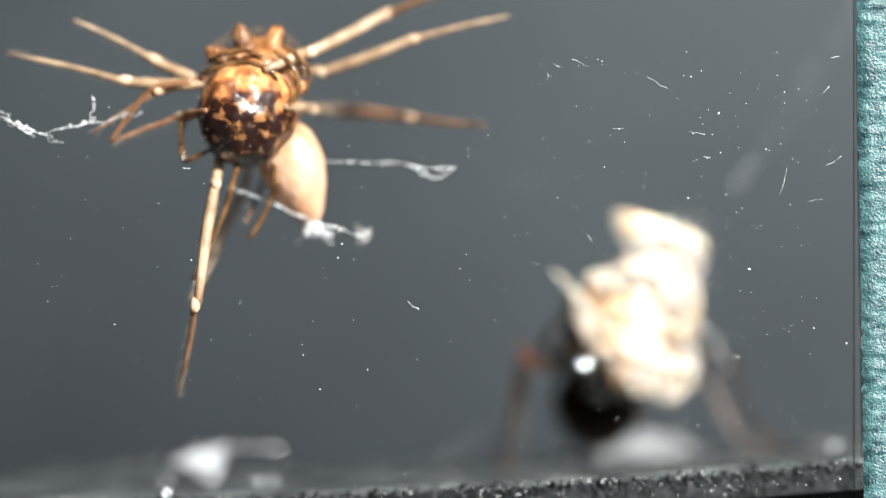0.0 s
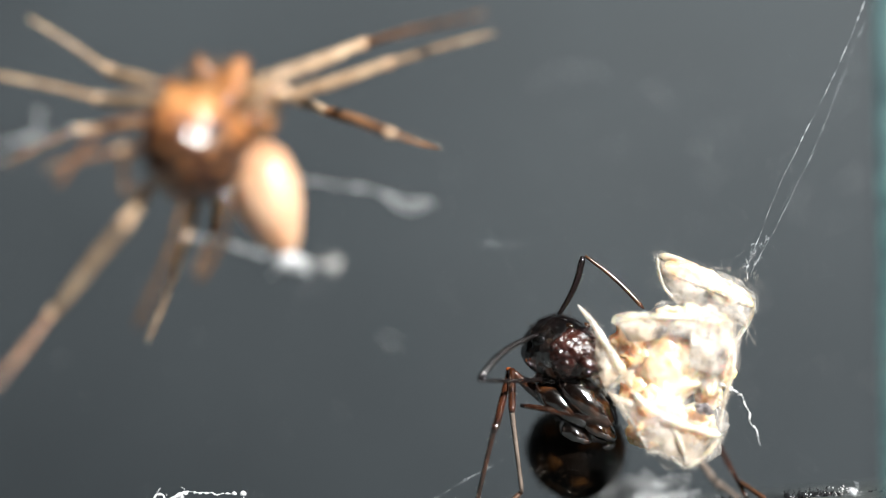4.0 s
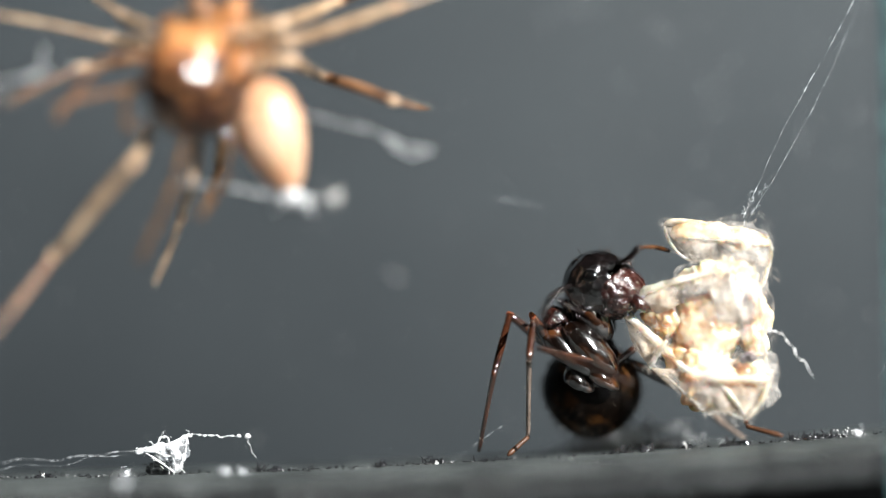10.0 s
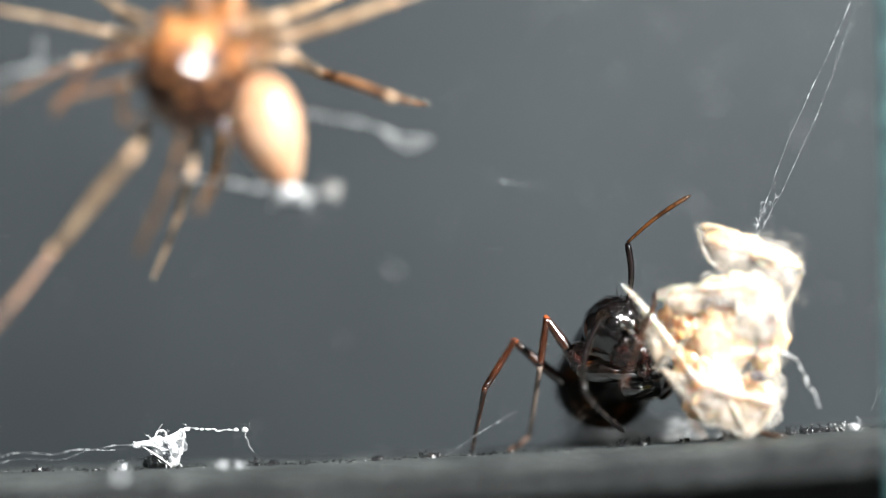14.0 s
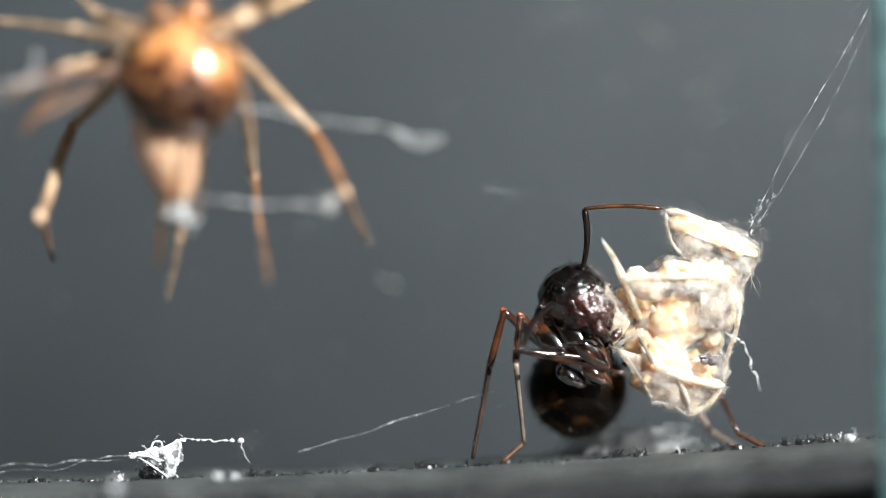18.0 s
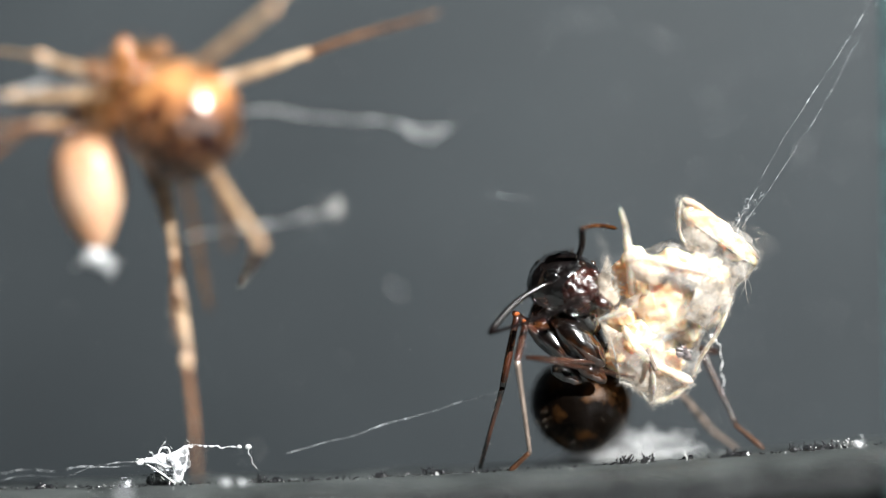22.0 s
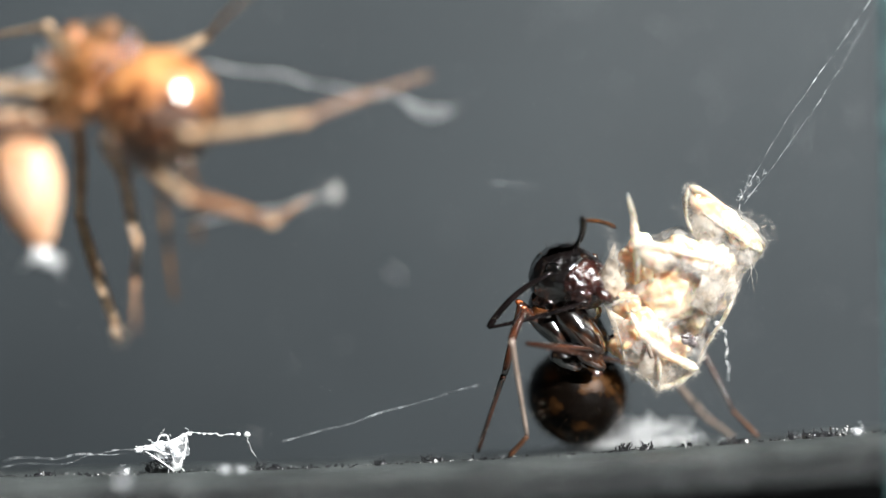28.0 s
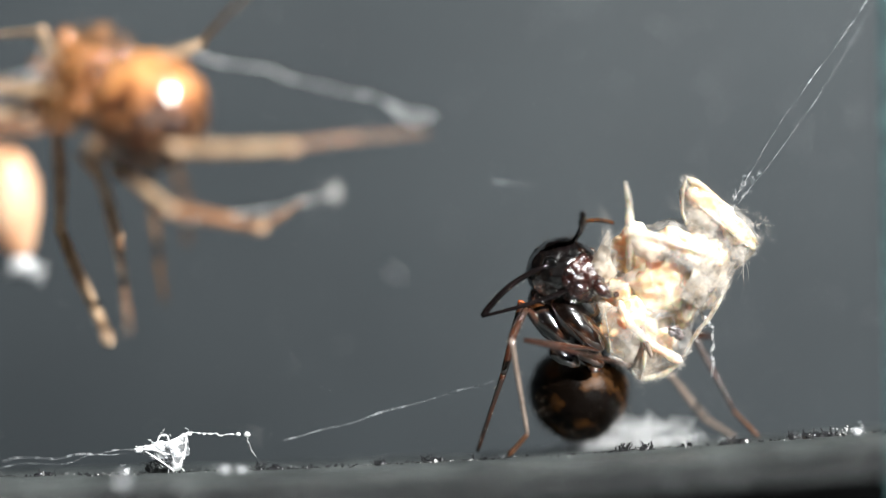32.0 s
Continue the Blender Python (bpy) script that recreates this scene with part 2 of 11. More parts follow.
_nt.links.new(ramp(_nt, noise_out(_nt, 4.2, 4), (0, 0, 0), (0.55, 0.55, 0.55), 0.52, 0.66), _mx.inputs[0])
_nt.links.new(_mx.outputs[0], _nt.nodes["Principled BSDF"].inputs["Base Color"])
M_ABDO_DK = mat("dark_brown_abdomen", (0.022, 0.006, 0.003), (0.07, 0.02, 0.009), 0.1, 2.5, 18, 0.35, 0.012, spec=1.0, coat=1.0, rough_var=0.05)
M_THOR = mat("brown_carapace", (0.12, 0.040, 0.014), (0.50, 0.215, 0.078), 0.2, 2.2, 10, 1.0, 0.05, spec=0.8, coat=0.4, rough_var=0.1)
M_PALP = mat("glossy_brown_palp", (0.03, 0.012, 0.004), (0.24, 0.12, 0.045), 0.14, 3, 12, 0.4, 0.02, spec=1.0, coat=1.0, rough_var=0.08)
M_SLEG = mat("straw_leg", (0.16, 0.075, 0.030), (0.62, 0.43, 0.27), 0.2, 1.1, 16, 0.9, 0.025, spec=0.9, coat=0.7, glow=0.25)
M_SLEG_DK = mat("rust_leg", (0.12, 0.048, 0.02), (0.36, 0.18, 0.09), 0.24, 1.6, 26, 0.5, 0.01, glow=0.25)
M_SJOINT = mat("pale_joint", (0.50, 0.27, 0.14), (0.80, 0.58, 0.40), 0.1, 5, 30, 0.2, 0.006, spec=1.0, coat=1.0, glow=0.15, rough_var=0.05)
M_PUPA = mat("cream_pupa", (0.50, 0.25, 0.13), (0.74, 0.50, 0.34), 0.34, 1.2, 20, 0.2, 0.01, spec=0.6, glow=0.2, sss=0.3)

M_GLASS = bpy.data.materials.new("clear_glass")
M_GLASS.use_nodes = True
_gt = M_GLASS.node_tree
_gt.nodes.remove(_gt.nodes["Principled BSDF"])
_clear, _gloss, _fr, _gm = (_gt.nodes.new("ShaderNode" + k) for k in ("BsdfTransparent", "BsdfGlossy", "Fresnel", "MixShader"))
_clear.inputs[0].default_value = (0.975, 0.99, 0.985, 1)
_gloss.inputs["Roughness"].default_value, _fr.inputs[0].default_value = 0.0, 1.45
_gt.links.new(_fr.outputs[0], _gm.inputs[0])
_gt.links.new(_clear.outputs[0], _gm.inputs[1])
_gt.links.new(_gloss.outputs[0], _gm.inputs[2])
_gt.links.new(_gm.outputs[0], _gt.nodes["Material Output"].inputs[0])


# ---- mesh helpers (all in millimetres) ----
def link_mesh(name, bm, material, parent=None, label="", smooth=True):
    me = bpy.data.meshes.new(name)
    bmesh.ops.scale(bm, vec=(MM, MM, MM), verts=bm.verts)
    bm.to_mesh(me)
    bm.free()
    me.materials.append(material)
    if smooth:
        me.polygons.foreach_set("use_smooth", [True] * len(me.polygons))
    ob = new(name, me)
    ob.parent = parent
    if label:
        ob["label"] = label
    return ob


def part(name, bm, material, parent, label=""):
    return link_mesh(name, bm, material, parent, label)


def thing(name, label, category, at=None, group="", kind=""):
    ob = new(name)
    ob.empty_display_size = 0.0005
    if at is not None:
        ob.matrix_basis = at
    return tagged(ob, label, category, group, kind)


def block(x0, x1, y0, y1, z0, z1, bev=0.0):
    bm = bmesh.new()
    bmesh.ops.create_cube(bm, size=1)
    for v in bm.verts:
        v.co = Vector(((x0, x1)[v.co.x > 0], (y0, y1)[v.co.y > 0], (z0, z1)[v.co.z > 0]))
    if bev:
        bmesh.ops.bevel(bm, geom=bm.edges[:], offset=bev, segments=3, affect="EDGES")
    return bm


def egg(bm, c, r, rot=(0, 0, 0), sub=3, rough=0.0, freq=1.0, taper=0.0, seed=0.0):
    """A rounded body of radii r about c; rough: lumps in mm; taper: narrower towards its +x end."""
    got = bmesh.ops.create_icosphere(bm, subdivisions=sub, radius=1)["verts"]
    e = Euler([radians(a) for a in rot]).to_matrix()
    for v in got:
        p = v.co.copy()
        w = 1 - taper * p.x
        q = Vector((p.x * r[0], p.y * r[1] * w, p.z * r[2] * w))
        if rough:
            q += p * rough * noise.fractal(q * freq + Vector((seed, seed * 1.7, 3.1)), 0.7, 2.0, 4)
        v.co = e @ q + Vector(c)
    return got


def limb(bm, pts, radii, seg=10, lump=0.0):
    """A tapered tube through pts."""
    rings = []
    n = len(pts)
    pts = [Vector(p) for p in pts]
    side = None
    for i, p in enumerate(pts):
        d = (pts[min(i + 1, n - 1)] - pts[max(i - 1, 0)]).normalized()
        if side is None:
            side = d.cross(Vector((0, 1, 0)) if abs(d.y) < 0.9 else Vector((0, 0, 1))).normalized()
        side = (side - d * side.dot(d)).normalized()
        up = d.cross(side)
        ring = []
        for k in range(seg):
            a = 2 * math.pi * k / seg
            r = radii[i] * (1 + (lump * random.uniform(-1, 1) if lump else 0))
            ring.append(bm.verts.new(p + (side * math.cos(a) + up * math.sin(a)) * r))
        rings.append(ring)
    for a, b in zip(rings, rings[1:]):
        for k in range(seg):
            bm.faces.new((a[k], a[(k + 1) % seg], b[(k + 1) % seg], b[k]))
    bm.faces.new(rings[0][::-1])
    bm.faces.new(rings[-1])
    return bm


def profile(length, knots, n=14):
    """Points along +x and radii from (share of length, radius) knots."""
    xs = [i / (n - 1) for i in range(n)]
    return [(x * length, 0, 0) for x in xs], list(np.interp(xs, [k[0] for k in knots], [k[1] for k in knots]))


def wisp(bm, a, b, r, wave, n=14, seg=5, beads=0.0):
    """A silk thread from a to b that wanders by wave, with thicker drops where beads > 0."""
    a, b = Vector(a), Vector(b)
    ph = random.uniform(0, 50)
    pts, rad = [], []
    for i in range(n):
        s = i / (n - 1)
        env = min(1, 4 * s, 4 * (1 - s))
        o = Vector((noise.noise((ph, s * 5, 0)), noise.noise((ph, s * 5, 9)), noise.noise((ph, s * 5, 21)))) * wave * env
        pts.append(a.lerp(b, s) + o)
        rad.append(r * (0.5 + beads * (max(0, noise.noise((ph, i * 0.45, 3.3))) * 2.2 + (random.random() < 0.08))) if beads else r)
    return limb(bm, pts, rad, seg)


def bristles(bm, count, pick, length, r=0.006):
    for _ in range(count):
        p, d = pick()
        d = (d + Vector((random.uniform(-.4, .4), random.uniform(-.4, .4), random.uniform(-.4, .4)))).normalized()
        ln = length * random.uniform(0.6, 1.2)
        limb(bm, [p, p + d * ln * 0.5, p + d * ln], [r, r * 0.7, r * 0.2], 4)


def leaf(top, low, bulge, thick=0.02, nu=26, nv=10, rough=0.05, seed=0.0):
    """A thin crumpled sheet between two edges, each a list of points; both its sides are there."""
    def along(pts, s):
        k = s * (len(pts) - 1)
        i = min(int(k), len(pts) - 2)
        return Vector(pts[i]).lerp(Vector(pts[i + 1]), k - i)
    bm = bmesh.new()
    lay = []
    for off in (0.0, thick):
        grid = []
        for i in range(nu):
            row = []
            for j in range(nv):
                s, w = i / (nu - 1), j / (nv - 1)
                p = along(top, s).lerp(along(low, s), w)
                p.y += -bulge * math.sin(math.pi * w) + off
                q = p * 2.4 + Vector((seed, 0, seed))
                p += Vector((noise.noise(q), noise.fractal(q * 1.5, 0.8, 2, 3), noise.noise(q + Vector((5, 5, 5))))) * rough
                row.append(bm.verts.new(p))
            grid.append(row)
        lay.append(grid)
    for g, flip in ((lay[0], False), (lay[1], True)):
        for i in range(nu - 1):
            for j in range(nv - 1):
                f4 = (g[i][j], g[i][j + 1], g[i + 1][j + 1], g[i + 1][j])
                bm.faces.new(f4[::-1] if flip else f4)
    a, b = lay
    for i in range(nu - 1):
        bm.faces.new((a[i][0], a[i + 1][0], b[i + 1][0], b[i][0]))
        bm.faces.new((a[i][-1], b[i][-1], b[i + 1][-1], a[i + 1][-1]))
    for j in range(nv - 1):
        bm.faces.new((a[0][j], b[0][j], b[0][j + 1], a[0][j + 1]))
        bm.faces.new((a[-1][j], a[-1][j + 1], b[-1][j + 1], b[-1][j]))
    return bm


# ---- the setting ----
TOP = -3.768                    # the ledge's top at mid width; it rises to the right


def on_ledge(x, y, up=0.0):
    return Vector((x, y, TOP + 0.0515 * x + 0.00214 * x * x - 0.045 * y + up))


# an unseen dark case, added round the box to keep reflections dark: the sun comes in by one opening in its front wall
ROOM = ((-260, 260), (-190, 210), (-45, 290))
WIN = ((101, 195), (98, 192))
(rx0, rx1), (ry0, ry1), (rz0, rz1) = ROOM
(wx0, wx1), (wz0, wz1) = WIN
front = thing("added_wall_south", "unseen dark grey wall, added, with an opening for the sun", "wall", kind="structure")
for x0, x1, z0, z1 in ((rx0, wx0, rz0, rz1), (wx1, rx1, rz0, rz1), (wx0, wx1, rz0, wz0), (wx0, wx1, wz1, rz1)):
    part("wall_panel", block(x0, x1, ry0 - 8, ry0, z0, z1), M_ROOM, front)
for nm, b6 in (("added_wall_north", (rx0, rx1, ry1, ry1 + 8, rz0, rz1)), ("added_wall_west", (rx0 - 8, rx0, ry0 - 8, ry1 + 8, rz0, rz1)), ("added_wall_east", (rx1, rx1 + 8, ry0 - 8, ry1 + 8, rz0, rz1))):
    tagged(link_mesh(nm, block(*b6), M_ROOM, smooth=False), "unseen dark grey wall, added to keep reflections dark", "wall", kind="structure")
tagged(link_mesh("ceiling", block(rx0 - 8, rx1 + 8, ry0 - 8, ry1 + 8, rz1, rz1 + 8), M_ROOM, smooth=False), "unseen dark grey ceiling, added to keep reflections dark", "ceiling", kind="structure")
tagged(link_mesh("added_floor", block(rx0 - 8, rx1 + 8, ry0 - 8, ry1 + 8, rz0 - 8, rz0), M_ROOM, smooth=False), "unseen dark grey floor, added to keep reflections dark", "floor", kind="structure")
tagged(link_mesh("wall_back", block(-60, 60, 26, 27.5, -45, 45, 0.2), M_WALL), "plain matt dark grey back panel of the box", "wall", kind="structure")


def build_ledge():
    bm = bmesh.new()
    xs = np.linspace(-14, 9.5, 470)
    prof = [(3.0, -41.0), (3.0, -0.05), (2.9, 0.0)] + [(y, 0.0) for y in np.linspace(2.5, -3.6, 30)] + [(-3.75, -0.01), (-3.86, -0.04), (-3.94, -0.09), (-4.0, -0.16), (-4.03, -0.24), (-4.05, -0.32), (-4.06, -0.42), (-4.07, -0.52), (-4.075, -0.6)]
    grid = []
    for x in xs:
        col = []
        for y, z in prof:
            p = on_ledge(x, y, z)
            if -4.07 <= y <= 2.9 and z > -0.55:
                p.z += 0.025 * noise.fractal((x * 2.2, y * 2.2, 0), 0.8, 2.0, 4)
                if z < -0.03:
                    p.y += 0.035 * noise.fractal((x * 9, z * 9, 2), 0.7, 2.0, 3)
                p.y += 0.02 * noise.noise((x * 7, y * 7, 4))
            col.append(bm.verts.new(p))
        grid.append(col)
    cut = len(prof) - 6                       # from here down the plastic is bare and broken
    edge = bmesh.new()
    low = [[edge.verts.new(v.co) for v in col[cut:]] for col in grid]
    for a, b in zip(grid, grid[1:]):
        for k in range(cut):
            bm.faces.new((a[k], a[k + 1], b[k + 1], b[k]))
    for a, b in zip(low, low[1:]):
        for k in range(len(a) - 1):
            edge.faces.new((a[k], a[k + 1], b[k + 1], b[k]))
    for col in grid:
        for v in col[cut + 1:]:
            bm.verts.remove(v)
    top = tagged(link_mesh("floor", bm, M_LEDGE), "dusty black plastic ledge with a rough crumbly edge", "ledge", kind="structure")
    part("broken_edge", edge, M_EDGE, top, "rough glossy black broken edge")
    return top


ledge = build_ledge()
bm = bmesh.new()
pts = [(-4.075, -0.6), (-4.08, -0.66), (-4.08, -41.0)]
cols = [[bm.verts.new(on_ledge(x, y, z)) for y, z in pts] for x in np.linspace(-14, 9.5, 40)]
for a, b in zip(cols, cols[1:]):
    for k in range(2):
        bm.faces.new((a[k], a[k + 1], b[k + 1], b[k]))
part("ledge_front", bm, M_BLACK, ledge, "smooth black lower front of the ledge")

# side pane of the box: its ground green edge faces the viewer
side_pane = thing("window_1", "clear glass side pane with a ground green edge", "glass pane", kind="structure")
edge_tilt = math.tan(radians(1.0))
bm = bmesh.new()
rows_e = []
for i, z in enumerate(np.linspace(-9, 9, 400)):
    row = []
    for j, x in enumerate(np.linspace(0, 1.6, 14)):
        rag = 0.03 * noise.fractal((z * 6, 2.0, 1.0), 0.7, 2, 3) if j == 0 else 0
        row.append(bm.verts.new((7.13 - z * edge_tilt + x + rag, -4.75 + 0.04 * noise.fractal((x * 7, z * 7, 0), 0.6, 2, 4) + (0.08 if j == 0 else 0), z)))
    rows_e.append(row)
for a, b in zip(rows_e, rows_e[1:]):
    for k in range(13):
        bm.faces.new((a[k], a[k + 1], b[k + 1], b[k]))
part("ground_edge", bm, M_TEAL, side_pane, "ground green edge of the glass").visible_shadow = False
bm = block(7.22, 8.5, -4.6, -3.9, -9, 9, 0.02)
for v in bm.verts:
    v.co.x -= v.co.z * edge_tilt
gp = part("pane", bm, M_GLASS, side_pane)
gp.visible_shadow = False

front_pane = link_mesh("window_2", block(-14, 6.98, -5.1, -4.75, -45, 9, 0.01), M_GLASS, smooth=False)
tagged(front_pane, "clear dusty front glass pane of the box", "glass pane", kind="structure")
front_pane.visible_shadow = False


# ---- the ant ----
ant = thing("ant", "shiny black ant with brown legs gripping a silk bundle", "ant", mm(0, 0, TOP))


def grow(name, length, knots, material, parent, label="", curve=0.0, seg=10):
    p, r = profile(length, knots)
    if curve:
        p = [(x, 0, curve * math.sin(math.pi * x / length)) for x, _, _ in p]
    return part(name, limb(bmesh.new(), p, r, seg), material, parent, label)


def ant_head():
    bm = bmesh.new()
    egg(bm, (-0.04, 0, 0.0), (0.69, 0.64, 0.60), sub=5, taper=0.10, rough=0.03, freq=3)
    head = part("head", bm, M_CHITIN, ant, "glossy black head with dark red cheeks")
    bm = bmesh.new()
    egg(bm, (0.34, 0, -0.06), (0.46, 0.59, 0.51), sub=5, taper=0.2, rough=0.04, freq=5)
    part("face", bm, M_FACE, head, "pitted dark red face")
    for s in (-1, 1):
        bm = bmesh.new()
        egg(bm, (-0.10, s * 0.58, 0.14), (0.15, 0.08, 0.13), sub=3)
        part("eye", bm, M_EYE, head, "round black eye")
        bm = bmesh.new()
        limb(bm, [(0.68, s * 0.30, -0.12), (0.80, s * 0.28, -0.2), (0.90, s * 0.16, -0.26), (0.94, s * 0.02, -0.3)], [0.12, 0.12, 0.09, 0.02], 8)
        part("mandible", bm, M_FACE, head)
        bm = bmesh.new()
        egg(bm, (0.30, s * 0.24, 0.42), (0.09, 0.07, 0.06), sub=2)
        part("antenna_socket", bm, M_BAND, head)
    bm = bmesh.new()
    bristles(bm, 34, lambda: (lambda d: (Vector((d.x * 0.70, d.y * 0.62, d.z * 0.57)), d))(Vector((random.uniform(-.9, .5), random.uniform(-1, 1), random.uniform(0.2, 1))).normalized()), 0.20)
    tagged(part("bristles", bm, M_HAIRDK, head), kind="stuff")
    return head


def ant_body():
    bm = bmesh.new()
    egg(bm, (-0.50, 0, 0.02), (0.56, 0.56, 0.56), sub=4, rough=0.05, freq=3)
    egg(bm, (0.25, 0, 0.0), (0.66, 0.50, 0.52), sub=4, rough=0.05, freq=3, seed=4)
    meso = part("mesosoma", bm, M_MESO, ant, "glossy dark brown middle body")
    bm = bmesh.new()
    egg(bm, (-0.62, -0.30, 0.22), (0.26, 0.30, 0.34), rot=(0, 20, 0), sub=4, rough=0.03, freq=4)
    part("collar", bm, M_FACE, meso, "dark red plate behind the head")
    for c, r, tilt, m in (((-0.02, -0.62, -0.16), (0.46, 0.22, 0.17), -32, M_MESO), ((0.02, -0.60, 0.22), (0.48, 0.24, 0.19), -30, M_MESO),
                          ((-0.42, -0.50, -0.30), (0.32, 0.24, 0.20), 20, M_FACE), ((-0.40, -0.46, 0.34), (0.34, 0.24, 0.20), -20, M_MESO),
                          ((0.46, -0.48, -0.14), (0.24, 0.18, 0.13), -40, M_MESO), ((0.50, -0.44, 0.24), (0.26, 0.18, 0.13), -35, M_MESO)):
        bm = bmesh.new()
        egg(bm, Vector(c) * 1.14, Vector(r) * 1.34, rot=(0, tilt, 12), sub=4, rough=0.02, freq=4, taper=0.2)
        part("coxa", bm, m, meso, "glossy dark brown hip")
    bm = bmesh.new()
    egg(bm, (0.88, 0, 0.05), (0.13, 0.2, 0.26), sub=3)
    part("petiole", bm, M_ALEG, meso)
    bm = bmesh.new()
    egg(bm, (0, 0, 0), (0.90, 0.98, 0.88), sub=5, rough=0.015, freq=2)
    for v in bm.verts:                                   # fuller above, with shallow grooves between its rings
        k = 1 - 0.10 * max(0, -v.co.z) - 0.012 * max(0, math.cos(v.co.z * 9.5)) ** 6
        v.co.x, v.co.y = v.co.x * k, v.co.y * k
    g = part("gaster", bm, M_GASTER, ant, "round glossy blackish brown gaster")
    for x, z in ((-0.34, 0.62), (-0.12, 0.68), (0.08, 0.72), (0.42, 0.62), (0.56, 0.56)):
        bm = bmesh.new()
        egg(bm, (x, -0.64, z), (0.08, 0.08, 0.08), sub=3)
        part("knob", bm, M_BAND if x == -0.12 else M_EYE, g)
    bm = bmesh.new()
    bristles(bm, 60, lambda: (lambda d: (Vector((d.x * 0.9, d.y * 0.98, d.z * 0.86)), d))(Vector((random.uniform(-1, 1), random.uniform(-1, .6), random.uniform(-1, .8))).normalized()), 0.13, 0.004)
    bristles(bm, 900, lambda: (lambda d: (Vector((d.x * 0.9, d.y * 0.98, d.z * 0.86)), d))(Vector((random.gauss(0, 1), random.gauss(0, 1), random.gauss(0, 1))).normalized()), 0.11, 0.003)
    tagged(part("bristles", bm, M_HAIRDK, g), kind="stuff")
    bm = bmesh.new()
    bristles(bm, 26, lambda: (lambda d: (Vector((d.x * 0.9, d.y * 0.98, d.z * 0.86)), d))(Vector((random.uniform(-1, 1), random.uniform(-1, 0), random.uniform(-1, .6))).normalized()), 0.20, 0.0022)
    tagged(part("bristles", bm, M_HAIR, g), kind="stuff")
    return meso, g


def ant_limb(lengths, names, knots, mats, bends=(0, 0, 0, 0)):
    made = []
    for ln, nm, kn, mt, bend in zip(lengths, names, knots, mats, bends):
        ob = grow(nm, ln, kn, mt, ant, curve=bend)
        bm = bmesh.new()
        def pick(ln=ln, kn=kn, bend=bend):
            s = random.uniform(0.1, 0.95)
            a = random.uniform(0, 2 * math.pi)
            r = float(np.interp(s, [k[0] for k in kn], [k[1] for k in kn]))
            d = Vector((0.5, math.cos(a), math.sin(a)))
            return Vector((s * ln, r * math.cos(a), r * math.sin(a) + bend * math.sin(math.pi * s))), d
        bristles(bm, int(14 * ln) + 4, pick, 0.06, 0.0022)
        tagged(part("bristles", bm, M_HAIR, ob), kind="stuff")
        made.append(ob)
    return made


FEM = [(0, 0.055), (0.15, 0.095), (0.5, 0.10), (0.85, 0.07), (0.96, 0.075), (1, 0.05)]
TIB = [(0, 0.07), (0.1, 0.06), (0.5, 0.07), (0.9, 0.065), (1, 0.05)]
TAR = [(0, 0.055), (0.3, 0.046), (0.6, 0.042), (0.9, 0.042), (1, 0.035)]
CLAW = [(0, 0.04), (0.6, 0.045), (0.85, 0.05), (1, 0.02)]
ant_parts = {}
ant_parts["head"] = ant_head()
ant_parts["meso"], ant_parts["gaster"] = ant_body()
ant_parts["al0"] = ant_limb([1.19, 1.31, 1.65], ("femur", "tibia", "tarsus"), (FEM, TIB, TAR), (M_ALEG, M_ALEG, M_ALEG))
ant_parts["al1"] = ant_limb([0.93, 0.85, 1.72, 0.53], ("femur", "tibia", "tarsus", "foot"), (FEM, TIB, TAR, CLAW), (M_ALEG, M_ALEG, M_TARSUS, M_FOOTDK))
ant_parts["al2"] = ant_limb([1.57, 1.91], ("femur", "tibia"), ([(a, 0.72 * r) for a, r in TIB], [(a, 0.75 * r) for a, r in TAR]), (M_ALEG, M_ALEG))
ant_parts["al3"] = ant_limb([0.73, 0.70], ("femur", "tibia"), (TIB, TAR), (M_ALEG, M_TARSUS))
ant_parts["al4"] = ant_limb([1.19, 1.28, 0.65], ("femur", "tibia", "tarsus"), (FEM, TIB, TAR), (M_ALEG, M_TARSUS, M_TARSUS))
ant_parts["al5"] = ant_limb([1.79, 1.52, 0.68], ("femur", "tibia", "tarsus"), (TIB, TAR, CLAW), (M_ALEG, M_ALEG, M_FOOTDK))
SCA = [(0, 0.032), (0.1, 0.045), (0.6, 0.058), (0.95, 0.062), (1, 0.042)]
FUN = [(0, 0.03), (0.3, 0.036), (0.7, 0.042), (0.93, 0.04), (1, 0.012)]
ant_parts["an0"] = ant_limb([1.49, 1.85], ("scape", "funiculus"), (SCA, FUN), (M_ANTENNA, M_ANTENNA), (-0.12, -0.04))
ant_parts["an1"] = ant_limb([1.10, 1.40], ("scape", "funiculus"), (SCA, FUN), (M_ANTENNA, M_BAND), (-0.07, 0.05))
for nm in ("al0", "al1"):
    o = ant_parts[nm][0]
    bm = bmesh.new()
    ln = o.dimensions.x / MM
    egg(bm, (ln - 0.04, 0, 0), (0.12, 0.062, 0.062), sub=2)
    part("knee", bm, M_ORANGE, o, "bright orange knee")


# ---- the silk bundle ----
bundle = thing("silk_bundle", "cream dried prey husk wrapped in white silk", "bundle")


